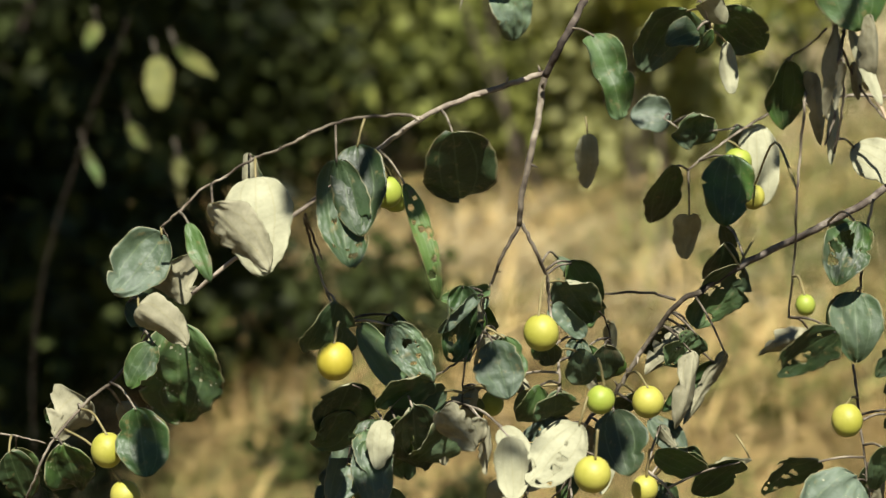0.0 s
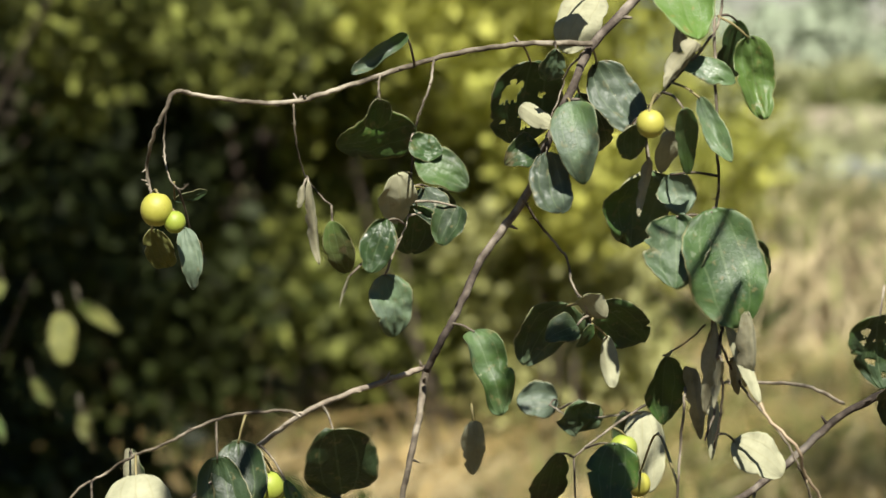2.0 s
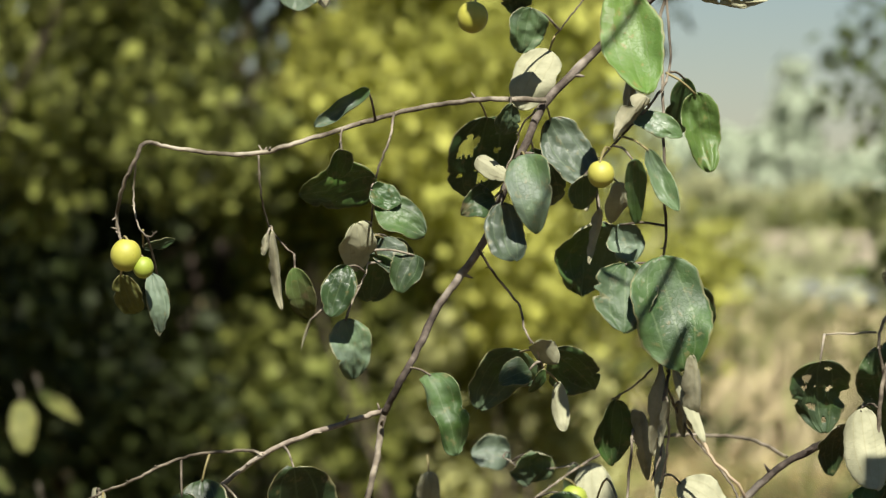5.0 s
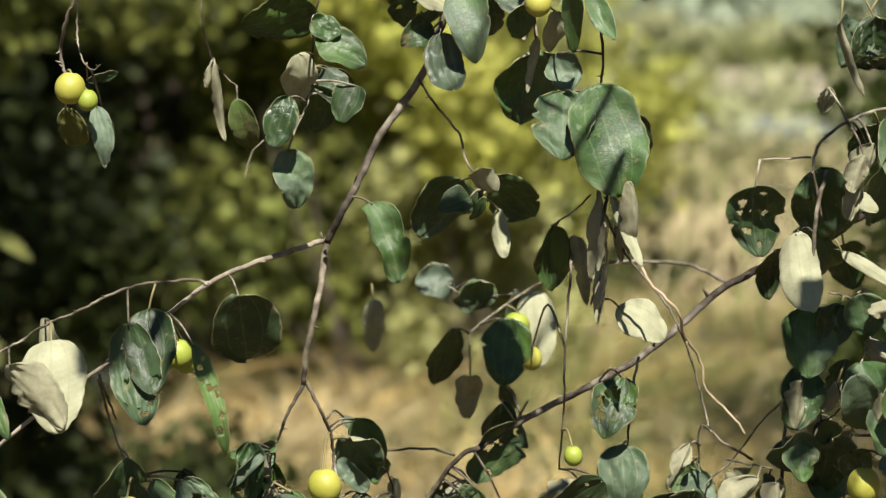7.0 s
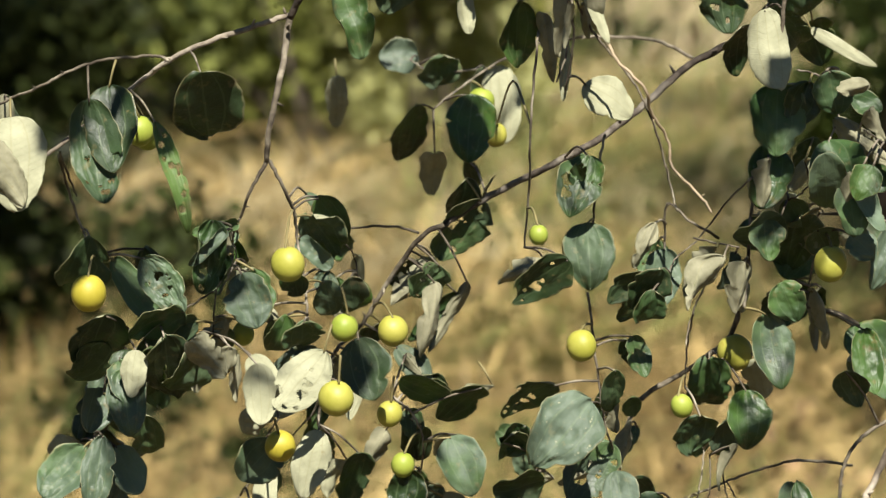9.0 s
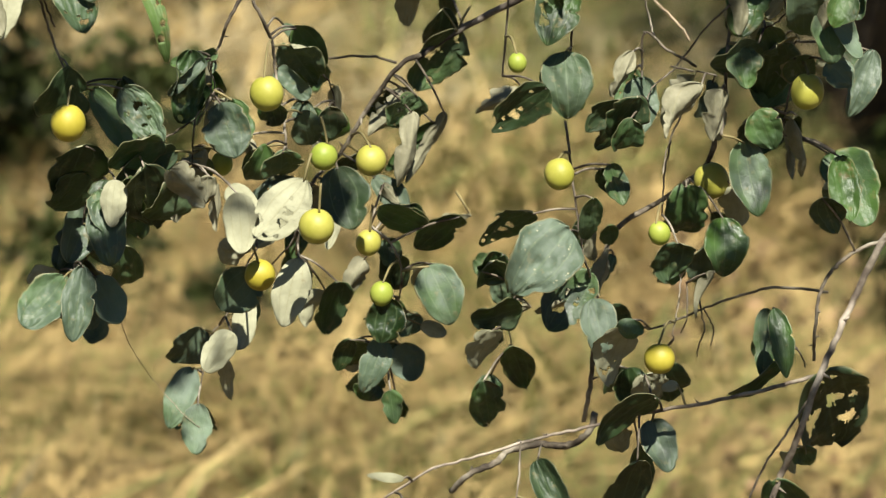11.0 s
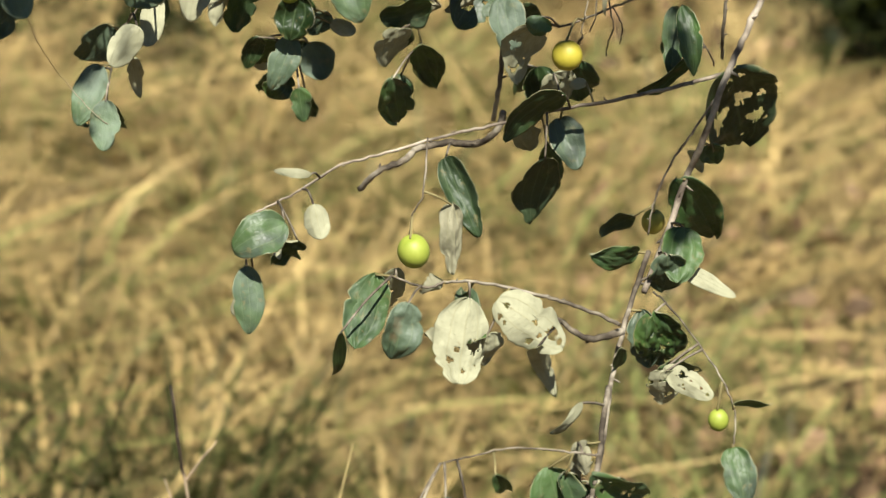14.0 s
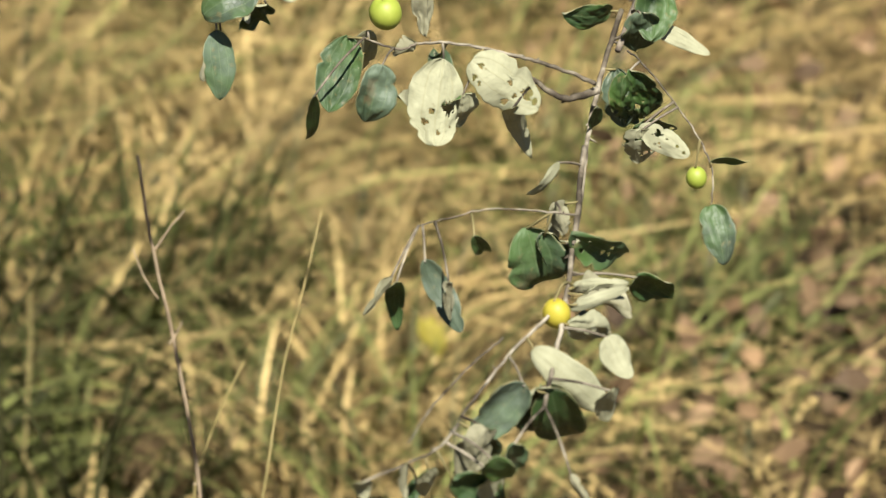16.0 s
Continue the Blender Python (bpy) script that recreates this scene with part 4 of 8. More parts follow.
twig(TREE, "twig", 0.0010, 0.0007, [(0.1520, 1.9525, 1.5143), (0.1501, 1.9617, 1.4947), (0.1544, 1.9537, 1.4727), (0.1470, 1.9403, 1.4514)], 22)
twig(TREE, "twig", 0.0007, 0.0005, [(0.1468, 1.9386, 1.5134), (0.1377, 1.9446, 1.5036), (0.1259, 1.9585, 1.4950)], 23)
twig(TREE, "twig", 0.0010, 0.0007, [(0.1388, 1.9593, 1.4820), (0.1362, 1.9457, 1.4701), (0.1326, 1.9384, 1.4325), (0.1326, 1.9481, 1.3932), (0.1310, 1.9606, 1.3563)], 24)
twig(TREE, "branch", 0.0026, 0.0020, [(1.3100, 2.4750, 1.8500), (0.8654, 2.2901, 1.8170), (0.4208, 2.1052, 1.5439), (0.3664, 2.0903, 1.5136), (0.3148, 2.0896, 1.4880), (0.2738, 2.1041, 1.4642), (0.2419, 2.1126, 1.4471), (0.2132, 2.1026, 1.4237), (0.1843, 2.0888, 1.4043), (0.1571, 2.0914, 1.3887), (0.1340, 2.1066, 1.3751), (0.1031, 2.1121, 1.3573), (0.0887, 2.0999, 1.3483)], 25)
twig(TREE, "twig", 0.0019, 0.0011, [(0.0901, 2.0697, 1.3552), (0.0757, 2.0705, 1.3469), (0.0553, 2.0852, 1.3153), (0.0426, 2.0923, 1.2927), (0.0262, 2.0813, 1.2777), (0.0180, 2.0684, 1.2582), (0.0149, 2.0725, 1.2343)], 26)
twig(TREE, "twig", 0.0010, 0.0005, [(0.0220, 2.0555, 1.2680), (0.0168, 2.0477, 1.2591), (0.0117, 2.0580, 1.2437), (-0.0003, 2.0712, 1.2277)], 27)
twig(TREE, "twig", 0.0010, 0.0007, [(0.0756, 2.0697, 1.3503), (0.0611, 2.0705, 1.3540), (0.0387, 2.0852, 1.3515), (0.0144, 2.0923, 1.3450)], 28)
twig(TREE, "twig", 0.0007, 0.0005, [(0.0289, 2.0779, 1.3468), (0.0373, 2.0913, 1.3326), (0.0407, 2.0881, 1.3115)], 29)
twig(TREE, "twig", 0.0014, 0.0008, [(0.2577, 2.2319, 1.4413), (0.2323, 2.2175, 1.4534), (0.1984, 2.2067, 1.4571), (0.1810, 2.2154, 1.4555), (0.1530, 2.2308, 1.4491), (0.1309, 2.2304, 1.4382), (0.1082, 2.2147, 1.4249), (0.0897, 2.2068, 1.4111)], 30)
twig(TREE, "twig", 0.0008, 0.0005, [(0.1179, 2.2266, 1.4348), (0.0909, 2.2354, 1.4324), (0.0768, 2.2509, 1.4387)], 31)
twig(TREE, "twig", 0.0015, 0.0012, [(0.2852, 1.9770, 1.5250), (0.2776, 1.9681, 1.4963), (0.2758, 1.9767, 1.4470), (0.2729, 1.9901, 1.4064), (0.2645, 1.9887, 1.3801), (0.2595, 1.9746, 1.3422), (0.2571, 1.9684, 1.3199)], 32)
twig(TREE, "twig", 0.0019, 0.0017, [(0.2624, 2.0179, 1.3152), (0.2554, 2.0256, 1.2924), (0.2340, 2.0398, 1.2719), (0.2074, 2.0396, 1.2553), (0.1961, 2.0253, 1.2376), (0.1906, 2.0179, 1.2121), (0.1902, 2.0282, 1.1693), (0.1866, 2.0411, 1.1356)], 33, TWIG_SKIN)
twig(TREE, "twig", 0.0007, 0.0005, [(0.2443, 2.0119, 1.3374), (0.2302, 2.0048, 1.3049), (0.2270, 1.9907, 1.2836)], 34)
twig(TREE, "twig", 0.0010, 0.0007, [(0.1714, 2.0119, 1.3225), (0.1739, 2.0015, 1.2990), (0.1763, 1.9889, 1.2743), (0.1801, 1.9926, 1.2503), (0.1865, 2.0071, 1.2309)], 35)
twig(TREE, "twig", 0.0010, 0.0007, [(0.1792, 1.9935, 1.4168), (0.1738, 1.9886, 1.3909), (0.1732, 2.0004, 1.3597), (0.1741, 2.0117, 1.3315)], 36)
twig(TREE, "twig", 0.0010, 0.0005, [(0.3056, 1.9966, 1.3587), (0.3011, 2.0102, 1.3302), (0.2993, 2.0088, 1.3136)], 37)
twig(TREE, "branch", 0.0024, 0.0019, [(1.3800, 2.5100, 1.2500), (0.9361, 2.2313, 1.4550), (0.4923, 1.9525, 1.4199), (0.4499, 1.9617, 1.3776), (0.4100, 1.9537, 1.3336), (0.3842, 1.9403, 1.3115), (0.3628, 1.9411, 1.2824), (0.3493, 1.9549, 1.2590), (0.3345, 1.9615, 1.2248), (0.3201, 1.9513, 1.1970), (0.3102, 1.9391, 1.1797), (0.2997, 1.9429, 1.1456), (0.2922, 1.9571, 1.1187), (0.2809, 1.9469, 1.0908), (0.2607, 1.8976, 1.0672)], 38, TAN_SUNLIT_BARK)
twig(TREE, "twig", 0.0019, 0.0013, [(0.2674, 1.9309, 1.0816), (0.2518, 1.8875, 1.0628), (0.2406, 1.8517, 1.0469), (0.2318, 1.8212, 1.0268), (0.2242, 1.7880, 1.0083), (0.2117, 1.7272, 0.9940)], 39, TWIG_SKIN)
twig(TREE, "twig", 0.0014, 0.0011, [(0.3504, 1.9658, 1.2577), (0.3366, 1.9714, 1.2506), (0.3216, 1.9603, 1.2425), (0.3121, 1.9487, 1.2292), (0.3109, 1.9537, 1.2067), (0.3130, 1.9679, 1.1876)], 40)
twig(TREE, "twig", 0.0010, 0.0007, [(0.3251, 1.9935, 1.2226), (0.2959, 1.9886, 1.2269), (0.2777, 2.0004, 1.2209), (0.2558, 2.0117, 1.2105), (0.2351, 2.0058, 1.2034), (0.2202, 1.9915, 1.2024)], 41)
twig(TREE, "twig", 0.0014, 0.0007, [(0.3187, 1.9669, 1.1799), (0.2866, 1.9526, 1.1750), (0.2498, 1.9492, 1.1679), (0.2149, 1.9616, 1.1590), (0.1827, 1.9716, 1.1487), (0.1522, 1.9647, 1.1440), (0.1117, 1.9508, 1.1361), (0.0886, 1.9504, 1.1298), (0.0693, 1.9640, 1.1133), (0.0529, 1.9717, 1.1031), (0.0361, 1.9622, 1.0973)], 42, TAN_SUNLIT_BARK)
twig(TREE, "twig", 0.0022, 0.0019, [(0.1886, 1.9935, 1.1520), (0.1848, 1.9886, 1.1422), (0.1741, 2.0004, 1.1306), (0.1564, 2.0117, 1.1290), (0.1380, 2.0058, 1.1265), (0.1296, 1.9915, 1.1231), (0.1143, 1.9896, 1.1169), (0.1043, 2.0030, 1.1034)], 43, TWIG_SKIN)
twig(TREE, "twig", 0.0009, 0.0007, [(0.3071, 1.9510, 1.1673), (0.2923, 1.9391, 1.1501), (0.2779, 1.9286, 1.1328), (0.2707, 1.9348, 1.1113), (0.2675, 1.9349, 1.0909)], 44)
twig(TREE, "twig", 0.0007, 0.0005, [(0.1373, 1.9016, 1.1574), (0.1342, 1.8896, 1.1295), (0.1286, 1.8928, 1.1158), (0.1273, 1.9066, 1.1007)], 45)
twig(TREE, "twig", 0.0014, 0.0007, [(0.2387, 1.8340, 1.0665), (0.2261, 1.8460, 1.0700), (0.2074, 1.8472, 1.0768), (0.1884, 1.8448, 1.0830), (0.1642, 1.8529, 1.0863), (0.1462, 1.8630, 1.0841), (0.1336, 1.8629, 1.0813), (0.1149, 1.8624, 1.0885)], 46)
twig(TREE, "twig", 0.0023, 0.0010, [(0.2416, 1.8413, 1.0606), (0.2212, 1.8289, 1.0601), (0.2071, 1.8421, 1.0665), (0.1996, 1.8587, 1.0685)], 47, TWIG_SKIN)
twig(TREE, "twig", 0.0007, 0.0005, [(0.2641, 1.8847, 1.0706), (0.2726, 1.8766, 1.0643), (0.2885, 1.8556, 1.0452), (0.2977, 1.8342, 1.0317), (0.2996, 1.8035, 1.0217), (0.2941, 1.7772, 1.0142)], 48)
twig(TREE, "twig", 0.0007, 0.0005, [(0.2177, 1.7397, 1.0227), (0.1989, 1.7450, 1.0233), (0.1732, 1.7556, 1.0223), (0.1519, 1.7523, 1.0194), (0.1332, 1.7407, 1.0192)], 49)
twig(TREE, "twig", 0.0018, 0.0013, [(0.2315, 1.8212, 1.0346), (0.2197, 1.7661, 1.0109), (0.2114, 1.7246, 1.0032), (0.2029, 1.6827, 0.9933), (0.1936, 1.6451, 0.9831), (0.1812, 1.5926, 0.9737)], 50)
twig(TREE, "twig", 0.0011, 0.0007, [(0.1973, 1.6733, 0.9954), (0.1683, 1.6349, 0.9848), (0.1439, 1.5911, 0.9759), (0.1265, 1.5532, 0.9713), (0.1033, 1.5308, 0.9699)], 51)
twig(TREE, "twig", 0.0009, 0.0005, [(-0.2115, 1.9966, 1.3996), (-0.2084, 2.0102, 1.3863), (-0.2177, 2.0088, 1.3754), (-0.2256, 1.9945, 1.3691), (-0.2235, 1.9882, 1.3604), (-0.2185, 1.9992, 1.3496), (-0.2247, 2.0113, 1.3354)], 52)
twig(TREE, "twig", 0.0012, 0.0007, [(-0.2212, 2.0238, 1.3365), (-0.2399, 2.0321, 1.3112), (-0.2580, 2.0227, 1.2964), (-0.2756, 2.0093, 1.2759), (-0.2857, 2.0116, 1.2546), (-0.2944, 2.0262, 1.2358)], 53)
twig(TREE, "twig", 0.0007, 0.0005, [(-0.3062, 2.0238, 1.2789), (-0.2947, 2.0321, 1.2754), (-0.2806, 2.0227, 1.2737)], 54)
twig(TREE, "twig", 0.0010, 0.0007, [(-0.1325, 1.9966, 1.4049), (-0.1288, 2.0102, 1.3852), (-0.1209, 2.0088, 1.3620), (-0.1121, 1.9945, 1.3471)], 55)
twig(TREE, "twig", 0.0007, 0.0005, [(-0.0440, 2.0119, 1.3254), (-0.0585, 2.0015, 1.3177), (-0.0696, 1.9889, 1.3137), (-0.0909, 1.9926, 1.3029), (-0.1049, 2.0071, 1.2843), (-0.1140, 2.0112, 1.2470), (-0.1151, 1.9989, 1.2392)], 56)
twig(TREE, "twig", 0.0007, 0.0005, [(-0.0301, 1.9966, 1.3687), (-0.0343, 2.0102, 1.3554), (-0.0327, 2.0088, 1.3429), (-0.0418, 1.9945, 1.3257)], 57)
twig(TREE, "twig", 0.0007, 0.0005, [(-0.0339, 2.0119, 1.3458), (-0.0438, 2.0015, 1.3258), (-0.0455, 1.9889, 1.3030)], 58)
twig(TREE, "twig", 0.0010, 0.0005, [(0.0588, 2.0491, 1.2551), (0.0701, 2.0379, 1.2466), (0.0771, 2.0445, 1.2282), (0.0741, 2.0591, 1.1979), (0.0673, 2.0604, 1.1768)], 59)
twig(TREE, "twig", 0.0007, 0.0005, [(0.1858, 2.0491, 1.2296), (0.1510, 2.0379, 1.2217), (0.1414, 2.0445, 1.1999), (0.1442, 2.0591, 1.1796)], 60)
twig(TREE, "twig", 0.0007, 0.0005, [(-0.0086, 2.0292, 1.2457), (-0.0172, 2.0426, 1.2298), (-0.0277, 2.0522, 1.2006), (-0.0379, 2.0439, 1.1886), (-0.0430, 2.0299, 1.1641)], 61)
twig(TREE, "twig", 0.0012, 0.0010, [(0.3396, 1.9907, 1.5622), (0.3103, 1.9879, 1.5577), (0.2853, 1.9735, 1.5454), (0.2764, 1.9687, 1.5295), (0.2828, 1.9804, 1.4965)], 62)
twig(TREE, "twig", 0.0007, 0.0005, [(0.2764, 1.9803, 1.5323), (0.2456, 1.9686, 1.5315)], 63)
twig(TREE, "twig", 0.0010, 0.0007, [(0.2454, 1.9935, 1.3564), (0.2282, 1.9886, 1.3671), (0.2163, 2.0004, 1.3759), (0.2159, 2.0117, 1.3512)], 64)
twig(TREE, "twig", 0.0007, 0.0005, [(0.2919, 1.9935, 1.2104), (0.3083, 1.9886, 1.1874), (0.3137, 2.0004, 1.1764)], 65)
twig(TREE, "twig", 0.0007, 0.0005, [(0.2862, 1.9708, 1.4554), (0.3014, 1.9848, 1.4502), (0.3090, 1.9918, 1.4364), (0.3123, 1.9815, 1.4274), (0.3234, 1.9690, 1.4217), (0.3364, 1.9727, 1.4140)], 66)
twig(TREE, "twig", 0.0007, 0.0005, [(0.2991, 1.9708, 1.3991), (0.2930, 1.9848, 1.3846), (0.2841, 1.9918, 1.3781)], 67)
twig(TREE, "twig", 0.0006, 0.0004, [(0.2910, 1.9708, 1.4031), (0.2979, 1.9848, 1.3846), (0.3055, 1.9918, 1.3705)], 68)
twig(TREE, "twig", 0.0007, 0.0005, [(0.1671, 1.6482, 0.9897), (0.1477, 1.6260, 0.9831), (0.1278, 1.5951, 0.9765), (0.1113, 1.5571, 0.9718)], 69)
twig(TREE, "twig", 0.0007, 0.0005, [(0.2279, 1.9705, 1.3597), (0.2426, 1.9588, 1.3578), (0.2528, 1.9635, 1.3549)], 70)
twig(TREE, "twig", 0.0007, 0.0005, [(0.2597, 1.9591, 1.3959), (0.2470, 1.9714, 1.3803), (0.2325, 1.9817, 1.3583), (0.2189, 1.9749, 1.3479), (0.2127, 1.9609, 1.3401)], 71)
twig(TREE, "twig", 0.0007, 0.0005, [(0.2285, 1.9708, 1.3160), (0.2271, 1.9848, 1.2976), (0.2265, 1.9918, 1.2702)], 72)
twig(TREE, "twig", 0.0003, 0.0002, [(-0.0969, 2.0119, 1.1996), (-0.0944, 2.0000, 1.2235), (-0.0815, 2.0000, 1.1913), (-0.0657, 2.0000, 1.1683), (-0.0496, 2.0000, 1.1499), (-0.0372, 2.0000, 1.1411)], 73, STRAW_STEM)
twig(TREE, "twig", 0.0006, 0.0004, [(0.2405, 2.0119, 1.2294), (0.2378, 2.0015, 1.2127), (0.2332, 1.9889, 1.2017), (0.2343, 1.9926, 1.1959)], 74)
twig(TREE, "twig", 0.0006, 0.0004, [(0.2417, 1.9935, 1.2293), (0.2413, 1.9886, 1.2101), (0.2396, 2.0004, 1.1976)], 75)
twig(TREE, "twig", 0.0006, 0.0004, [(0.2494, 1.9935, 1.2191), (0.2517, 1.9886, 1.2015), (0.2500, 2.0004, 1.1900), (0.2508, 2.0117, 1.1809)], 76)
twig(TREE, "twig", 0.0006, 0.0004, [(0.2515, 1.9935, 1.2141), (0.2570, 1.9886, 1.2031), (0.2574, 2.0004, 1.1899)], 77)
leaf(TREE, -0.0101, 1.9788, 1.6668, -0.0306, -0.0213, 0.0147, "gc", 100, (-0.0069, 2.0085, 1.6507))
leaf(TREE, -0.0251, 1.9333, 1.6328, -0.0024, -0.0171, 0.0156, "d", 101, (-0.0265, 1.9715, 1.6360))
leaf(TREE, -0.0061, 1.9597, 1.6174, -0.0418, -0.0150, 0.0241, "d", 102, (-0.0066, 1.9790, 1.6129))
leaf(TREE, -0.0094, 1.9441, 1.6105, 0.0172, -0.0070, 0.0132, "G", 103, (-0.0066, 1.9790, 1.6129))
leaf(TREE, -0.0062, 1.9455, 1.6018, 0.0275, -0.0155, 0.0189, "G", 104, (-0.0079, 1.9862, 1.6022))
leaf(TREE, -0.0170, 1.9697, 1.5921, 0.0002, -0.0253, 0.0191, "d", 105, (-0.0087, 1.9886, 1.5918))
leaf(TREE, -0.0022, 2.0040, 1.5837, 0.0113, -0.0215, 0.0188, "G", 106, (-0.0093, 1.9893, 1.5841))
leaf(TREE, -0.0055, 1.9963, 1.5742, -0.0031, -0.0295, 0.0265, "d", 107, (-0.0093, 1.9893, 1.5841))
leaf(TREE, 0.0161, 1.9947, 1.5742, -0.0095, -0.0209, 0.0178, "g", 108, (-0.0098, 1.9900, 1.5764))
leaf(TREE, -0.0216, 1.9552, 1.5687, -0.0093, -0.0289, 0.0177, "g", 109, (-0.0121, 1.9858, 1.5642))
leaf(TREE, -0.0230, 1.9676, 1.5384, 0.0065, -0.0339, 0.0210, "g", 110, (-0.0149, 1.9777, 1.5567))
leaf(TREE, -0.0649, 2.0012, 1.5867, 0.0034, -0.0434, 0.0097, "q", 111, (-0.0666, 2.0282, 1.5888))
leaf(TREE, -0.0675, 1.9950, 1.5852, -0.0025, -0.0124, 0.0068, "q", 112, (-0.0656, 2.0287, 1.5872))
leaf(TREE, -0.0517, 1.9808, 1.5664, 0.0080, -0.0302, 0.0148, "dO", 113, (-0.0529, 2.0189, 1.5732))
leaf(TREE, -0.0416, 1.9467, 1.5391, -0.0055, -0.0166, 0.0027, "q", 114, (-0.0149, 1.9777, 1.5567))
leaf(TREE, -0.1399, 2.0223, 1.5763, 0.0178, 0.0056, 0.0059, "d", 115, (-0.1387, 2.0070, 1.5866))
leaf(TREE, -0.1334, 2.0064, 1.5621, 0.0058, -0.0338, 0.0137, "g", 116, (-0.1480, 1.9975, 1.5768))
leaf(TREE, -0.1513, 2.0049, 1.5605, 0.0087, -0.0251, 0.0149, "dO", 117, (-0.1480, 1.9975, 1.5768))
leaf(TREE, 0.0773, 2.0308, 1.7388, -0.0031, -0.0250, 0.0251, "d", 118, (0.0630, 2.0238, 1.7480))
leaf(TREE, 0.0801, 1.9840, 1.7141, -0.0046, -0.0260, 0.0230, "g", 119, (0.0981, 2.0164, 1.7028))
leaf(TREE, -0.0450, 1.9751, 1.7398, -0.0092, -0.0288, 0.0290, "g", 120, (-0.0424, 1.9791, 1.7538))
leaf(TREE, 0.0930, 2.0218, 1.6915, -0.0176, -0.0351, 0.0256, "p", 121, (0.0956, 2.0192, 1.6994))
leaf(TREE, 0.0923, 2.0081, 1.6519, 0.0248, -0.0360, 0.0254, "GD", 122, (0.0897, 1.9976, 1.6595))
leaf(TREE, 0.0764, 1.9700, 1.6310, 0.0066, -0.0421, 0.0236, "GD", 123, (0.0757, 1.9890, 1.6322))
leaf(TREE, 0.0639, 1.9700, 1.6039, 0.0066, -0.0338, 0.0211, "GD", 124, (0.0651, 1.9948, 1.6080))
leaf(TREE, 0.0495, 1.9700, 1.6285, 0.0190, -0.0116, 0.0115, "p", 125, (0.0670, 1.9911, 1.6222))
leaf(TREE, 0.0571, 2.0074, 1.6527, -0.0052, -0.0494, 0.0429, "dH", 126, (0.0516, 1.9952, 1.6615))
leaf(TREE, 0.0683, 1.9509, 1.6591, -0.0045, -0.0180, 0.0126, "d", 127, (0.0688, 1.9902, 1.6623))
leaf(TREE, 0.0607, 1.9883, 1.6063, -0.0185, -0.0081, 0.0161, "G", 128, (0.0666, 1.9940, 1.6114))
leaf(TREE, 0.1277, 1.9400, 1.7262, 0.0120, -0.0612, 0.0314, "GY", 129, (0.1260, 2.0199, 1.7360))
leaf(TREE, 0.1694, 1.9400, 1.6657, 0.0088, -0.0441, 0.0201, "gY", 130, (0.1527, 1.9365, 1.6761))
leaf(TREE, 0.1330, 1.9303, 1.6530, 0.0281, -0.0107, 0.0125, "G", 131, (0.1388, 1.9317, 1.6533))
leaf(TREE, 0.1421, 1.9261, 1.6343, 0.0158, -0.0339, 0.0131, "G", 132, (0.1285, 1.9382, 1.6413))
leaf(TREE, 0.1070, 1.9164, 1.6194, 0.0000, -0.0207, 0.0148, "d", 133, (0.1138, 1.9498, 1.6215))
leaf(TREE, 0.1275, 1.9355, 1.6159, -0.0030, -0.0209, 0.0113, "d", 134, (0.1145, 1.9497, 1.6227))
leaf(TREE, 0.1327, 1.9042, 1.6284, 0.0044, -0.0352, 0.0132, "d", 135, (0.1242, 1.9434, 1.6361))
leaf(TREE, 0.1189, 1.9656, 1.5929, -0.0076, -0.0428, 0.0357, "d", 136, (0.1138, 1.9498, 1.6215))
leaf(TREE, 0.1307, 1.9300, 1.5720, -0.0012, -0.0388, 0.0325, "G", 137, (0.1516, 1.9465, 1.5691))
leaf(TREE, 0.1167, 1.9300, 1.6011, -0.0059, -0.0298, 0.0089, "q", 138, (0.1138, 1.9498, 1.6215))
leaf(TREE, 0.1284, 1.9482, 1.5929, 0.0075, -0.0211, 0.0210, "g", 139, (0.1528, 1.9370, 1.5921))
leaf(TREE, 0.1478, 1.9200, 1.5754, 0.0144, -0.0587, 0.0398, "GF", 140, (0.1525, 1.9440, 1.5744))
leaf(TREE, 0.1714, 1.9409, 1.5587, -0.0029, -0.0391, 0.0209, "d", 141, (0.1502, 1.9503, 1.5612))
leaf(TREE, 0.1376, 1.9500, 1.5664, 0.0148, -0.0236, 0.0162, "G", 142, (0.1502, 1.9503, 1.5612))
leaf(TREE, 0.1682, 1.9762, 1.7305, 0.0488, -0.0092, 0.0214, "dh", 143, (0.1653, 2.0017, 1.7378))
leaf(TREE, 0.0771, 2.0037, 1.5196, -0.0240, -0.0340, 0.0299, "d", 144, (0.0856, 1.9896, 1.5200))
leaf(TREE, 0.0807, 1.9700, 1.5104, -0.0174, -0.0064, 0.0147, "G", 145, (0.0881, 1.9951, 1.5136))
leaf(TREE, 0.0839, 1.9812, 1.5256, 0.0128, -0.0144, 0.0135, "d", 146, (0.0842, 1.9890, 1.5228))
leaf(TREE, 0.0953, 2.0102, 1.5194, 0.0261, -0.0242, 0.0261, "d", 147, (0.0894, 1.9978, 1.5104))
leaf(TREE, 0.0987, 2.0093, 1.5019, 0.0028, -0.0283, 0.0104, "p", 148, (0.0900, 1.9992, 1.5088))
leaf(TREE, 0.0895, 1.9872, 1.5098, -0.0077, -0.0139, 0.0061, "d", 149, (0.0900, 1.9992, 1.5088))
leaf(TREE, 0.0247, 1.9741, 1.5082, 0.0162, -0.0445, 0.0249, "gc", 150, (0.0125, 1.9922, 1.5100))
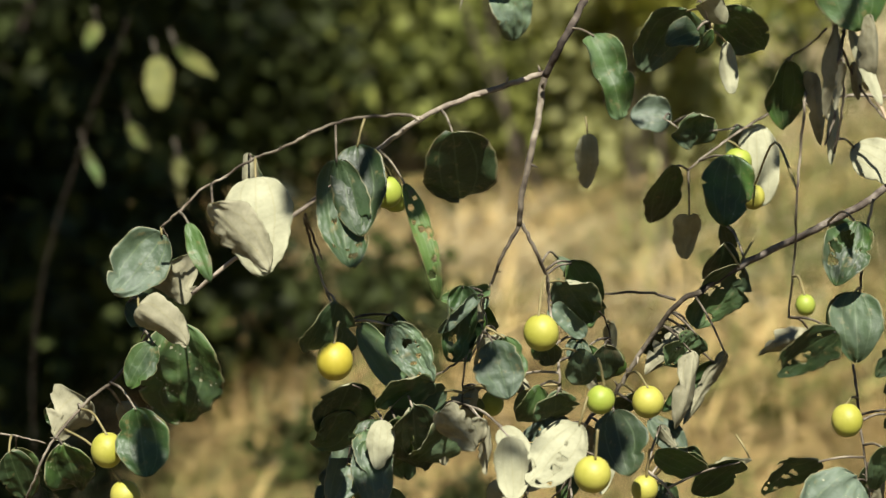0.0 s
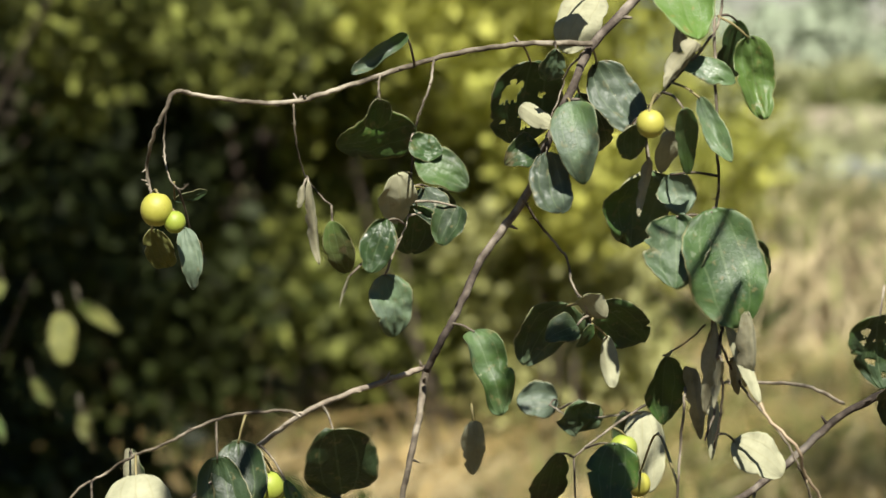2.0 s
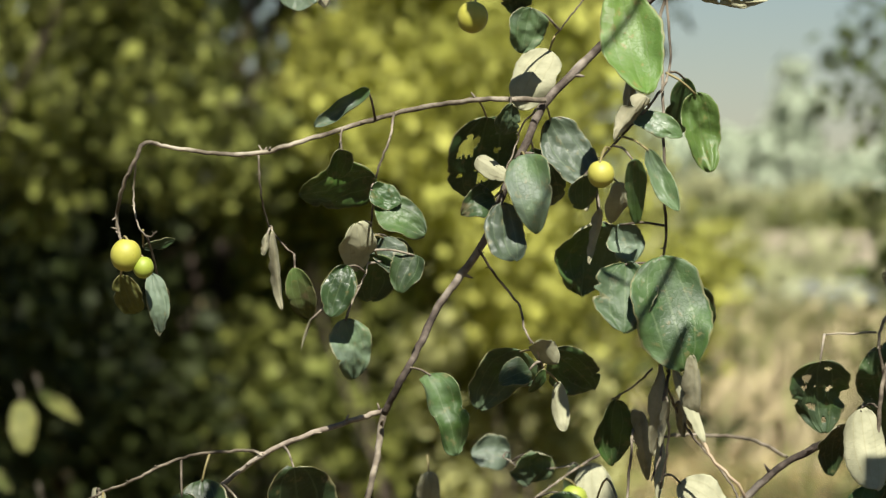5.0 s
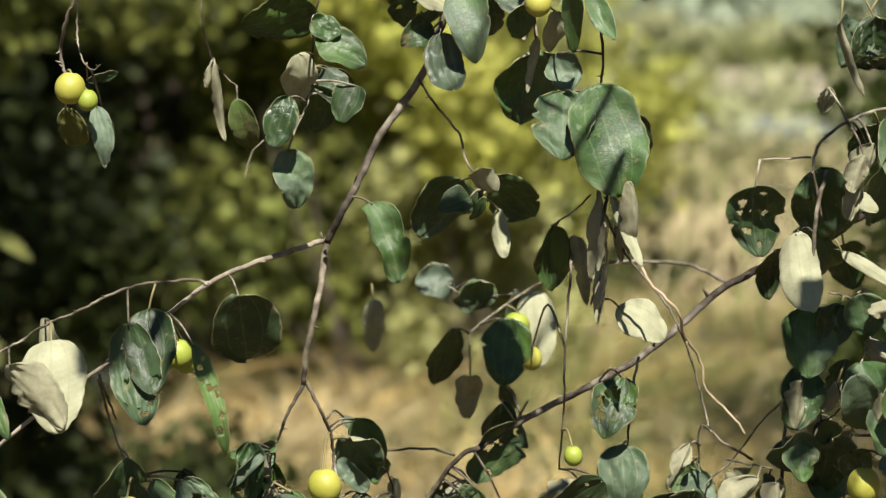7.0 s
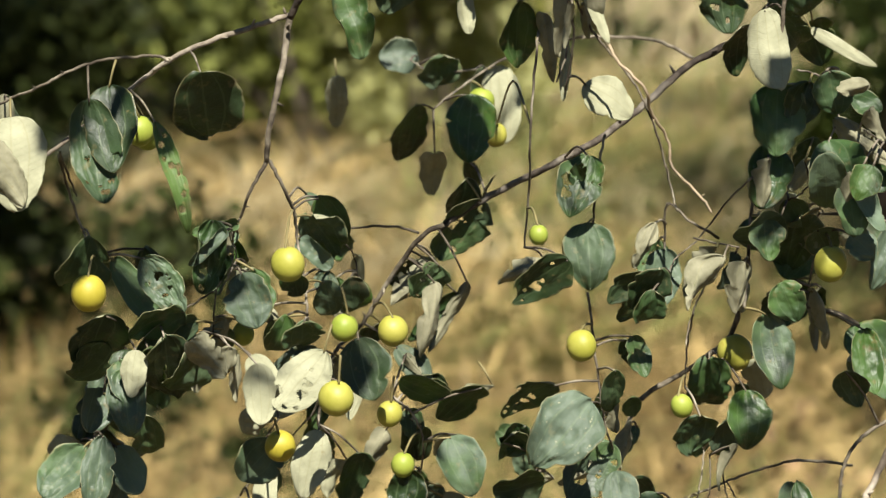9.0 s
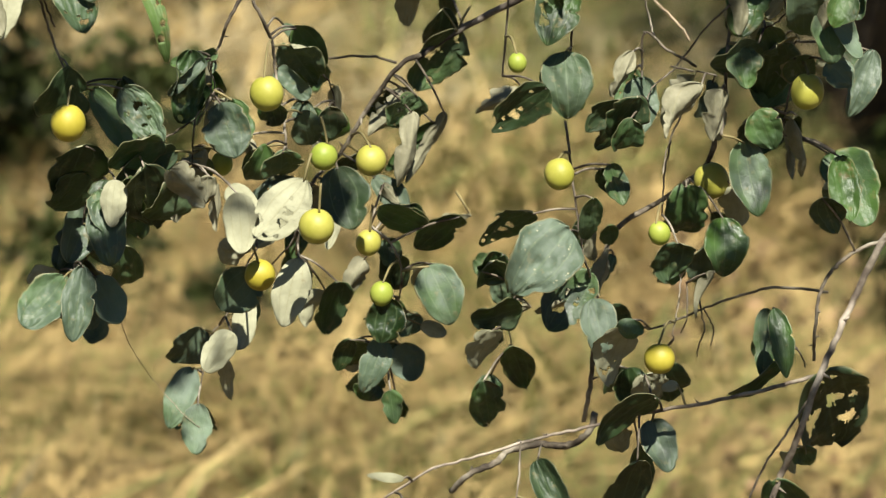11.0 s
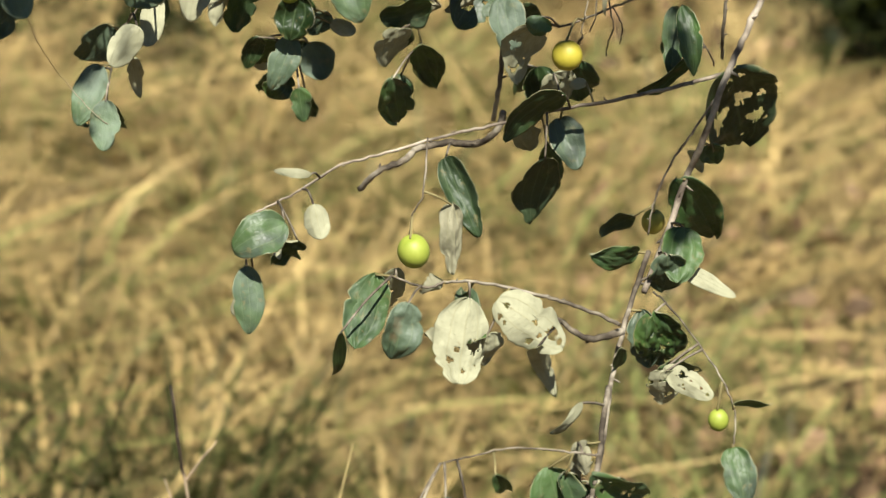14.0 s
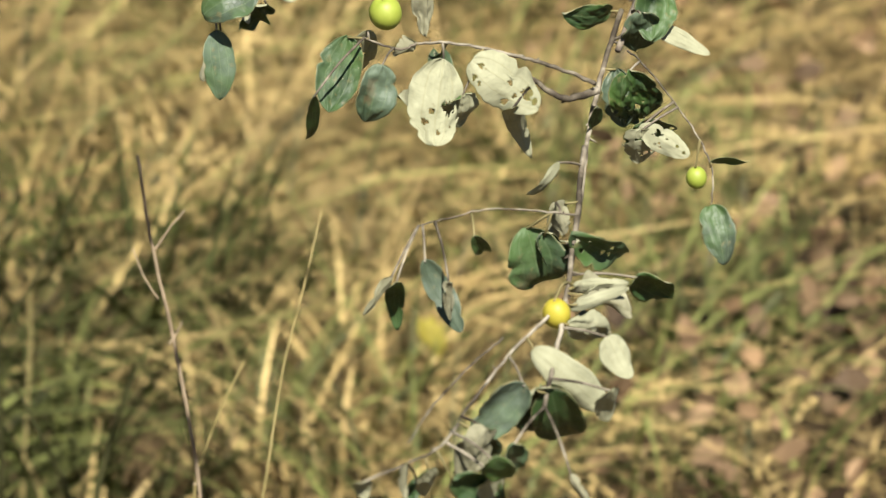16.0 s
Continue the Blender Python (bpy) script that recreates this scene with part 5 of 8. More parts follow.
leaf(TREE, 0.1276, 1.9472, 1.4960, -0.0007, -0.0378, 0.0202, "d", 151, (0.1303, 1.9533, 1.4982))
leaf(TREE, 0.1515, 1.9355, 1.5171, -0.0059, -0.0510, 0.0143, "q", 152, (0.1520, 1.9525, 1.5143))
leaf(TREE, 0.1651, 1.9030, 1.5227, 0.0030, -0.0427, 0.0176, "q", 153, (0.1589, 1.9375, 1.5127))
leaf(TREE, 0.2398, 1.9435, 1.5179, 0.0049, -0.0398, 0.0308, "dh", 154, (0.2456, 1.9686, 1.5315))
leaf(TREE, -0.1137, 1.9700, 1.4400, 0.0096, -0.0559, 0.0268, "GhF", 155, (-0.1145, 1.9795, 1.4581))
leaf(TREE, -0.1031, 1.9850, 1.4466, 0.0030, -0.0482, 0.0281, "GF", 156, (-0.0990, 1.9860, 1.4607))
leaf(TREE, -0.0505, 1.9486, 1.4572, 0.0061, -0.0433, 0.0423, "d", 157, (-0.0575, 1.9908, 1.4655))
leaf(TREE, -0.0764, 1.9656, 1.4277, 0.0199, -0.0582, 0.0115, "ghY", 158, (-0.0922, 2.0076, 1.4417))
leaf(TREE, -0.1574, 1.9700, 1.4301, 0.0058, -0.0523, 0.0383, "p", 159, (-0.1584, 1.9824, 1.4393))
leaf(TREE, -0.1792, 1.9400, 1.4195, 0.0314, -0.0341, 0.0257, "qw", 160, (-0.1828, 1.9859, 1.4247))
leaf(TREE, -0.2098, 1.9924, 1.3965, -0.0274, -0.0298, 0.0284, "GD", 161, (-0.2115, 1.9966, 1.3996))
leaf(TREE, -0.1916, 1.9429, 1.4085, 0.0127, -0.0303, 0.0113, "g", 162, (-0.1993, 1.9697, 1.4114))
leaf(TREE, -0.2080, 1.9968, 1.3809, 0.0092, -0.0241, 0.0278, "qw", 163, (-0.2187, 2.0070, 1.3746))
leaf(TREE, -0.2223, 1.9700, 1.3589, 0.0275, -0.0200, 0.0236, "qw", 164, (-0.2237, 1.9890, 1.3615))
leaf(TREE, -0.2044, 2.0094, 1.3452, -0.0020, -0.0620, 0.0456, "dF", 165, (-0.2212, 2.0238, 1.3365))
leaf(TREE, -0.2148, 1.9841, 1.3376, -0.0142, -0.0252, 0.0167, "gF", 166, (-0.2224, 2.0068, 1.3407))
leaf(TREE, -0.2238, 1.9700, 1.3036, 0.0083, -0.0366, 0.0281, "G", 167, (-0.2444, 2.0298, 1.3075))
leaf(TREE, -0.2574, 2.0437, 1.2944, -0.0212, -0.0197, 0.0285, "qw", 168, (-0.2558, 2.0239, 1.2982))
leaf(TREE, -0.2652, 1.9787, 1.2818, 0.0059, -0.0300, 0.0290, "d", 169, (-0.2734, 2.0110, 1.2785))
leaf(TREE, -0.2995, 2.0098, 1.2711, 0.0075, -0.0289, 0.0186, "d", 170, (-0.3004, 2.0279, 1.2771))
leaf(TREE, -0.1136, 1.9770, 1.3613, -0.0155, -0.0327, 0.0256, "d", 171, (-0.1209, 2.0088, 1.3620))
leaf(TREE, -0.1020, 1.9906, 1.3471, 0.0279, -0.0392, 0.0174, "GD", 172, (-0.1121, 1.9945, 1.3471))
leaf(TREE, -0.0841, 1.9675, 1.3506, 0.0230, -0.0309, 0.0204, "gh", 173, (-0.1121, 1.9945, 1.3471))
leaf(TREE, -0.0449, 1.9816, 1.3701, -0.0061, -0.0422, 0.0260, "gch", 174, (-0.0322, 2.0034, 1.3620))
leaf(TREE, -0.0373, 2.0087, 1.3617, 0.0017, -0.0317, 0.0155, "qc", 175, (-0.0327, 2.0051, 1.3603))
leaf(TREE, -0.0290, 1.9800, 1.3396, 0.0093, -0.0306, 0.0250, "g", 176, (-0.0338, 2.0070, 1.3407))
leaf(TREE, -0.1046, 1.9684, 1.3179, -0.0155, -0.0398, 0.0267, "d", 177, (-0.0909, 1.9926, 1.3029))
leaf(TREE, -0.0541, 1.9834, 1.3119, -0.0373, -0.0159, 0.0214, "d", 178, (-0.0450, 1.9921, 1.3087))
leaf(TREE, -0.1022, 2.0209, 1.2797, -0.0160, -0.0372, 0.0219, "G", 179, (-0.1049, 2.0071, 1.2843))
leaf(TREE, -0.0955, 1.9692, 1.2859, 0.0046, -0.0345, 0.0213, "G", 180, (-0.1060, 2.0076, 1.2796))
leaf(TREE, -0.0718, 1.9493, 1.3082, 0.0031, -0.0402, 0.0270, "d", 181, (-0.0776, 1.9903, 1.3097))
leaf(TREE, -0.0814, 1.9620, 1.2998, -0.0031, -0.0312, 0.0182, "d", 182, (-0.0882, 1.9921, 1.3042))
leaf(TREE, 0.0037, 2.0268, 1.3530, 0.0191, -0.0166, 0.0182, "gc", 183, (0.0028, 2.0220, 1.3539))
leaf(TREE, 0.0370, 1.9700, 1.3036, 0.0086, -0.0334, 0.0280, "GF", 184, (0.0364, 2.0882, 1.2871))
leaf(TREE, 0.0624, 2.0873, 1.2784, 0.0215, -0.0199, 0.0146, "G", 185, (0.0426, 2.0923, 1.2927))
leaf(TREE, 0.0626, 2.0195, 1.2711, 0.0319, -0.0192, 0.0172, "d", 186, (0.0588, 2.0491, 1.2551))
leaf(TREE, 0.0158, 2.0562, 1.2820, -0.0256, -0.0395, 0.0229, "p", 187, (0.0251, 2.0797, 1.2752))
leaf(TREE, -0.0230, 1.9555, 1.2965, 0.0139, -0.0295, 0.0181, "p", 188, (-0.0455, 1.9889, 1.3030))
leaf(TREE, -0.0508, 1.9738, 1.3026, -0.0046, -0.0314, 0.0189, "q", 189, (-0.0455, 1.9889, 1.3030))
leaf(TREE, -0.0352, 1.9467, 1.3027, -0.0060, -0.0186, 0.0180, "q", 190, (-0.0455, 1.9889, 1.3030))
leaf(TREE, 0.1153, 2.1104, 1.3656, -0.0276, -0.0368, 0.0288, "dh", 191, (0.1232, 2.1144, 1.3796))
leaf(TREE, 0.0850, 2.0912, 1.3277, -0.0260, -0.0233, 0.0227, "qh", 192, (0.0706, 2.0742, 1.3390))
leaf(TREE, 0.0860, 2.0788, 1.3197, -0.0093, -0.0463, 0.0213, "q", 193, (0.0681, 2.0760, 1.3351))
leaf(TREE, 0.0786, 2.1800, 1.4170, -0.0094, -0.0407, 0.0213, "d", 194, (0.0897, 2.2068, 1.4111))
leaf(TREE, 0.1135, 2.1800, 1.4233, -0.0029, -0.0408, 0.0298, "G", 195, (0.0966, 2.2098, 1.4162))
leaf(TREE, 0.0961, 2.2200, 1.4445, -0.0032, -0.0231, 0.0289, "d", 196, (0.0821, 2.2451, 1.4363))
leaf(TREE, 0.0831, 2.2800, 1.4390, -0.0263, -0.0015, 0.0230, "G", 197, (0.0768, 2.2509, 1.4387))
leaf(TREE, 0.0289, 2.2400, 1.4303, -0.0004, -0.0340, 0.0138, "d", 198, (0.0279, 2.2440, 1.4402))
leaf(TREE, 0.1332, 2.2400, 1.4363, 0.0033, -0.0501, 0.0270, "p", 199, (0.1253, 2.2264, 1.4349))
leaf(TREE, 0.0904, 2.2000, 1.3845, -0.0014, -0.0295, 0.0164, "d", 200, (0.0897, 2.2068, 1.4111))
leaf(TREE, 0.1111, 2.2000, 1.3794, 0.0072, -0.0225, 0.0103, "d", 201, (0.1185, 2.1094, 1.3662))
leaf(TREE, 0.0080, 2.1000, 1.3708, 0.0215, -0.0215, 0.0104, "G", 202, (-0.0025, 2.0070, 1.3785))
leaf(TREE, 0.1694, 1.9800, 1.4062, -0.0133, -0.0327, 0.0244, "GHF", 203, (0.1639, 2.0908, 1.3926))
leaf(TREE, 0.1678, 1.9800, 1.3675, 0.0015, -0.0363, 0.0276, "GF", 204, (0.1733, 1.9974, 1.3675))
leaf(TREE, 0.1527, 1.9168, 1.3554, -0.0319, -0.0235, 0.0217, "dh", 205, (0.1310, 1.9606, 1.3563))
leaf(TREE, -0.0014, 1.9887, 1.3395, 0.0048, -0.0188, 0.0154, "d", 206, (0.0057, 2.0149, 1.3357))
leaf(TREE, 0.0182, 2.0303, 1.3269, 0.0049, -0.0225, 0.0173, "d", 207, (0.0067, 2.0125, 1.3296))
leaf(TREE, -0.0105, 2.0080, 1.3080, 0.0064, -0.0191, 0.0217, "d", 208, (0.0087, 2.0026, 1.3120))
leaf(TREE, 0.0079, 1.9826, 1.3123, -0.0061, -0.0189, 0.0184, "d", 209, (0.0090, 2.0009, 1.3090))
leaf(TREE, 0.0396, 2.1059, 1.3319, 0.0019, -0.0267, 0.0082, "d", 210, (0.0363, 2.0896, 1.3344))
leaf(TREE, 0.1659, 1.9800, 1.4470, 0.0260, -0.0184, 0.0231, "p", 211, (0.1536, 1.9452, 1.4542))
leaf(TREE, 0.2665, 1.9700, 1.4899, 0.0051, -0.0439, 0.0242, "p", 212, (0.2892, 2.0987, 1.4731))
leaf(TREE, 0.2748, 1.9700, 1.4475, -0.0015, -0.0385, 0.0338, "G", 213, (0.2758, 1.9767, 1.4470))
leaf(TREE, 0.3105, 2.0886, 1.4702, 0.0393, -0.0235, 0.0086, "p", 214, (0.3045, 2.0933, 1.4821))
leaf(TREE, 0.2789, 1.9783, 1.5250, 0.0133, -0.0431, 0.0340, "d", 215, (0.2772, 1.9701, 1.5254))
leaf(TREE, 0.3083, 1.9584, 1.5417, -0.0127, -0.0449, 0.0192, "q", 216, (0.3041, 1.9843, 1.5546))
leaf(TREE, 0.3242, 1.9567, 1.5416, -0.0093, -0.0497, 0.0288, "d", 217, (0.3250, 1.9893, 1.5599))
leaf(TREE, 0.2918, 1.9634, 1.4495, -0.0080, -0.0243, 0.0225, "g", 218, (0.2957, 1.9796, 1.4521))
leaf(TREE, 0.2680, 2.0680, 1.4737, -0.0016, -0.0307, 0.0186, "d", 219, (0.2738, 2.1041, 1.4642))
leaf(TREE, 0.2787, 1.9716, 1.3720, -0.0245, -0.0178, 0.0258, "d", 220, (0.2841, 1.9918, 1.3781))
leaf(TREE, 0.2955, 2.0075, 1.3675, -0.0015, -0.0376, 0.0312, "d", 221, (0.3036, 1.9900, 1.3740))
leaf(TREE, 0.3107, 1.9474, 1.3941, 0.0051, -0.0293, 0.0191, "GF", 222, (0.2991, 1.9708, 1.3991))
leaf(TREE, 0.3229, 1.9283, 1.4057, -0.0105, -0.0175, 0.0189, "G", 223, (0.3364, 1.9727, 1.4140))
leaf(TREE, 0.3153, 1.9546, 1.3639, 0.0125, -0.0132, 0.0192, "GD", 224, (0.3056, 1.9966, 1.3587))
leaf(TREE, 0.2122, 1.9777, 1.3529, -0.0016, -0.0311, 0.0201, "G", 225, (0.2159, 2.0117, 1.3512))
leaf(TREE, 0.1996, 1.9669, 1.3407, -0.0212, -0.0169, 0.0145, "d", 226, (0.2127, 1.9609, 1.3401))
leaf(TREE, 0.2016, 1.9395, 1.3347, -0.0048, -0.0217, 0.0197, "d", 227, (0.2127, 1.9609, 1.3401))
leaf(TREE, 0.2413, 1.9344, 1.3544, -0.0225, -0.0295, 0.0253, "q", 228, (0.2464, 1.9605, 1.3567))
leaf(TREE, 0.2530, 1.9376, 1.3506, -0.0047, -0.0298, 0.0190, "q", 229, (0.2601, 1.9763, 1.3469))
leaf(TREE, 0.2972, 2.0290, 1.3275, -0.0083, -0.0278, 0.0259, "g", 230, (0.3011, 2.0102, 1.3302))
leaf(TREE, 0.3018, 1.9922, 1.3260, 0.0085, -0.0352, 0.0130, "qc", 231, (0.3004, 2.0097, 1.3240))
leaf(TREE, 0.2719, 1.9800, 1.3148, 0.0078, -0.0407, 0.0233, "G", 232, (0.2571, 1.9684, 1.3199))
leaf(TREE, 0.3277, 1.9773, 1.3062, 0.0046, -0.0357, 0.0178, "G", 233, (0.2993, 2.0088, 1.3136))
leaf(TREE, 0.3236, 1.9493, 1.4488, -0.0194, -0.0030, 0.0159, "q", 234, (0.3094, 1.9905, 1.4353))
leaf(TREE, 0.2949, 1.9294, 1.4123, 0.0066, -0.0322, 0.0221, "d", 235, (0.2991, 1.9708, 1.3991))
leaf(TREE, 0.2681, 1.9559, 1.4066, -0.0015, -0.0293, 0.0192, "q", 236, (0.2718, 1.9899, 1.4031))
leaf(TREE, 0.0149, 2.0500, 1.3740, 0.0184, -0.0258, 0.0168, "d", 237, (0.0003, 2.0122, 1.3715))
leaf(TREE, 0.1059, 2.1090, 1.3783, -0.0071, -0.0245, 0.0190, "d", 238, (0.1147, 2.1100, 1.3640))
leaf(TREE, 0.2414, 1.9974, 1.2863, 0.0004, -0.0348, 0.0252, "d", 239, (0.2447, 2.0327, 1.2822))
leaf(TREE, 0.2607, 1.9800, 1.2701, 0.0005, -0.0323, 0.0243, "G", 240, (0.2474, 2.0309, 1.2847))
leaf(TREE, 0.2306, 1.9494, 1.2611, -0.0046, -0.0245, 0.0268, "d", 241, (0.2265, 1.9918, 1.2702))
leaf(TREE, 0.2718, 2.0125, 1.2829, 0.0071, -0.0237, 0.0195, "d", 242, (0.2554, 2.0256, 1.2924))
leaf(TREE, 0.2482, 1.9831, 1.2514, 0.0036, -0.0234, 0.0224, "d", 243, (0.2405, 2.0119, 1.2294))
leaf(TREE, 0.3334, 2.0287, 1.3011, 0.0165, -0.0429, 0.0283, "G", 244, (0.2993, 2.0088, 1.3136))
leaf(TREE, 0.3102, 1.9344, 1.2889, 0.0118, -0.0235, 0.0187, "d", 245, (0.3366, 1.9714, 1.2506))
leaf(TREE, 0.1706, 1.9700, 1.2663, -0.0334, -0.0323, 0.0357, "GD", 246, (0.1787, 1.9912, 1.2593))
leaf(TREE, 0.1507, 1.9783, 1.2742, -0.0301, -0.0209, 0.0186, "dh", 247, (0.1763, 1.9889, 1.2743))
leaf(TREE, 0.1864, 2.0106, 1.2338, -0.0272, -0.0322, 0.0267, "gh", 248, (0.1857, 2.0053, 1.2333))
leaf(TREE, 0.1359, 2.0195, 1.2426, -0.0117, -0.0134, 0.0212, "d", 249, (0.1510, 2.0379, 1.2217))
leaf(TREE, 0.1355, 2.0579, 1.2216, 0.0120, -0.0192, 0.0200, "d", 250, (0.1498, 2.0388, 1.2190))
leaf(TREE, 0.1484, 2.0281, 1.2084, -0.0303, -0.0082, 0.0203, "d", 251, (0.1450, 2.0420, 1.2081))
leaf(TREE, 0.1294, 2.0207, 1.1965, -0.0084, -0.0246, 0.0222, "d", 252, (0.1424, 2.0500, 1.1923))
leaf(TREE, 0.1428, 2.0408, 1.1827, 0.0120, -0.0331, 0.0185, "d", 253, (0.1442, 2.0591, 1.1796))
leaf(TREE, 0.1241, 2.0165, 1.1673, 0.0051, -0.0321, 0.0202, "d", 254, (0.1442, 2.0591, 1.1796))
leaf(TREE, 0.1879, 2.0012, 1.2189, 0.0058, -0.0329, 0.0201, "G", 255, (0.1913, 2.0188, 1.2153))
leaf(TREE, 0.2035, 1.9626, 1.2093, -0.0078, -0.0372, 0.0241, "dh", 256, (0.2202, 1.9915, 1.2024))
leaf(TREE, 0.2284, 2.0300, 1.1708, 0.0122, -0.0251, 0.0345, "d", 257, (0.2343, 1.9926, 1.1959))
leaf(TREE, 0.2125, 2.0397, 1.1689, 0.0037, -0.0251, 0.0231, "g", 258, (0.1902, 2.0269, 1.1746))
leaf(TREE, 0.2334, 1.9628, 1.1755, -0.0098, -0.0032, 0.0063, "p", 259, (0.2367, 1.9538, 1.1645))
leaf(TREE, 0.2865, 1.9809, 1.2162, -0.0027, -0.0387, 0.0144, "g", 260, (0.2919, 1.9935, 1.2104))
leaf(TREE, 0.2866, 1.9505, 1.2224, 0.0056, -0.0382, 0.0142, "g", 261, (0.2919, 1.9935, 1.2104))
leaf(TREE, 0.2921, 1.9607, 1.1886, -0.0259, -0.0264, 0.0114, "d", 262, (0.3063, 1.9892, 1.1903))
leaf(TREE, 0.1937, 1.9707, 1.3037, 0.0083, -0.0231, 0.0134, "g", 263, (0.1742, 1.9999, 1.2959))
leaf(TREE, 0.1831, 1.9606, 1.2858, -0.0014, -0.0295, 0.0133, "d", 264, (0.1757, 1.9921, 1.2805))
leaf(TREE, 0.1964, 2.0079, 1.2609, 0.0034, -0.0135, 0.0130, "d", 265, (0.2059, 2.0378, 1.2531))
leaf(TREE, 0.1859, 2.0023, 1.2620, 0.0018, -0.0219, 0.0146, "q", 266, (0.1782, 1.9908, 1.2623))
leaf(TREE, 0.2059, 1.9557, 1.2157, -0.0031, -0.0116, 0.0158, "g", 267, (0.2202, 1.9915, 1.2024))
leaf(TREE, 0.2155, 1.9168, 1.1787, -0.0338, -0.0279, 0.0186, "d", 268, (0.2236, 1.9585, 1.1612))
leaf(TREE, 0.2195, 1.9753, 1.1517, 0.0091, -0.0265, 0.0192, "G", 269, (0.2193, 1.9600, 1.1601))
leaf(TREE, 0.2094, 1.9546, 1.1323, -0.0063, -0.0442, 0.0241, "d", 270, (0.2109, 1.9628, 1.1577))
leaf(TREE, 0.2007, 1.9860, 1.1445, 0.0051, -0.0207, 0.0161, "d", 271, (0.1988, 1.9666, 1.1538))
leaf(TREE, 0.3148, 1.9481, 1.1851, 0.0192, -0.0601, 0.0490, "dH", 272, (0.3187, 1.9669, 1.1799))
leaf(TREE, 0.3055, 1.9583, 1.1385, 0.0069, -0.0172, 0.0159, "d", 273, (0.2987, 1.9447, 1.1422))
leaf(TREE, 0.2887, 1.9546, 1.1200, 0.0265, -0.0454, 0.0266, "dF", 274, (0.2922, 1.9571, 1.1187))
leaf(TREE, 0.2865, 1.9188, 1.0992, -0.0070, -0.0290, 0.0261, "G", 275, (0.2827, 1.9508, 1.0937))
leaf(TREE, 0.2607, 1.9429, 1.1002, -0.0196, -0.0120, 0.0132, "d", 276, (0.2706, 1.9365, 1.1083))
leaf(TREE, 0.2621, 1.9332, 1.0809, -0.0303, 0.0035, 0.0157, "d", 277, (0.2674, 1.9309, 1.0816))
leaf(TREE, 0.2775, 1.9102, 1.0802, 0.0370, -0.0207, 0.0099, "p", 278, (0.2682, 1.9161, 1.0759))
leaf(TREE, 0.2738, 1.9001, 1.0884, 0.0003, -0.0258, 0.0247, "d", 279, (0.2732, 1.9283, 1.0818))
leaf(TREE, -0.0983, 1.9704, 1.2919, 0.0106, -0.0250, 0.0198, "GD", 280, (-0.0996, 2.0017, 1.2913))
leaf(TREE, -0.1108, 2.0210, 1.2619, -0.0137, -0.0274, 0.0212, "g", 281, (-0.1094, 2.0092, 1.2656))
leaf(TREE, -0.1189, 1.9800, 1.2401, -0.0235, -0.0252, 0.0244, "GD", 282, (-0.1151, 1.9989, 1.2392))
leaf(TREE, -0.1080, 1.9700, 1.2484, -0.0062, -0.0416, 0.0179, "GD", 283, (-0.1146, 2.0051, 1.2431))
leaf(TREE, -0.1013, 1.9800, 1.2399, 0.0139, -0.0258, 0.0192, "GD", 284, (-0.1147, 2.0035, 1.2421))
leaf(TREE, -0.0881, 2.0232, 1.2505, 0.0027, -0.0321, 0.0183, "d", 285, (-0.1106, 2.0097, 1.2610))
leaf(TREE, -0.0754, 2.0063, 1.2890, -0.0038, -0.0339, 0.0266, "d", 286, (-0.0829, 1.9912, 1.3069))
leaf(TREE, -0.0571, 1.9300, 1.3093, 0.0201, -0.0232, 0.0187, "qw", 287, (-0.0455, 1.9889, 1.3030))
leaf(TREE, -0.0309, 1.9658, 1.2952, -0.0035, -0.0267, 0.0095, "q", 288, (-0.0455, 1.9889, 1.3030))
leaf(TREE, -0.0986, 2.0063, 1.2677, -0.0021, -0.0267, 0.0195, "d", 289, (-0.1083, 2.0086, 1.2703))
leaf(TREE, -0.1156, 2.0059, 1.2312, -0.0071, -0.0251, 0.0146, "d", 290, (-0.1151, 1.9989, 1.2392))
leaf(TREE, -0.1005, 1.9957, 1.2297, -0.0053, -0.0233, 0.0129, "g", 291, (-0.1151, 1.9989, 1.2392))
leaf(TREE, -0.0391, 1.9985, 1.3048, -0.0052, -0.0214, 0.0162, "d", 292, (-0.0453, 1.9905, 1.3058))
leaf(TREE, -0.0099, 1.9800, 1.2420, -0.0212, -0.0233, 0.0244, "gF", 293, (-0.0161, 2.0410, 1.2318))
leaf(TREE, 0.0147, 1.9300, 1.2580, -0.0098, -0.0367, 0.0206, "p", 294, (0.0149, 2.0725, 1.2343))
leaf(TREE, -0.0234, 1.9300, 1.2166, -0.0159, -0.0210, 0.0175, "p", 295, (-0.0315, 2.0491, 1.1961))
leaf(TREE, -0.0140, 2.0367, 1.2144, -0.0054, -0.0298, 0.0152, "p", 296, (-0.0225, 2.0474, 1.2152))
leaf(TREE, -0.0428, 2.0435, 1.1963, -0.0188, -0.0218, 0.0198, "dD", 297, (-0.0353, 2.0460, 1.1916))
leaf(TREE, -0.0480, 2.0347, 1.1735, -0.0139, -0.0336, 0.0178, "GD", 298, (-0.0411, 2.0351, 1.1733))
leaf(TREE, -0.0444, 2.0023, 1.1589, -0.0020, -0.0265, 0.0168, "GD", 299, (-0.0430, 2.0299, 1.1641))
leaf(TREE, -0.0287, 2.0536, 1.1732, 0.0021, -0.0258, 0.0100, "d", 300, (-0.0398, 2.0386, 1.1794))
leaf(TREE, -0.0170, 2.0480, 1.2458, -0.0119, -0.0136, 0.0166, "d", 301, (-0.0097, 2.0309, 1.2437))
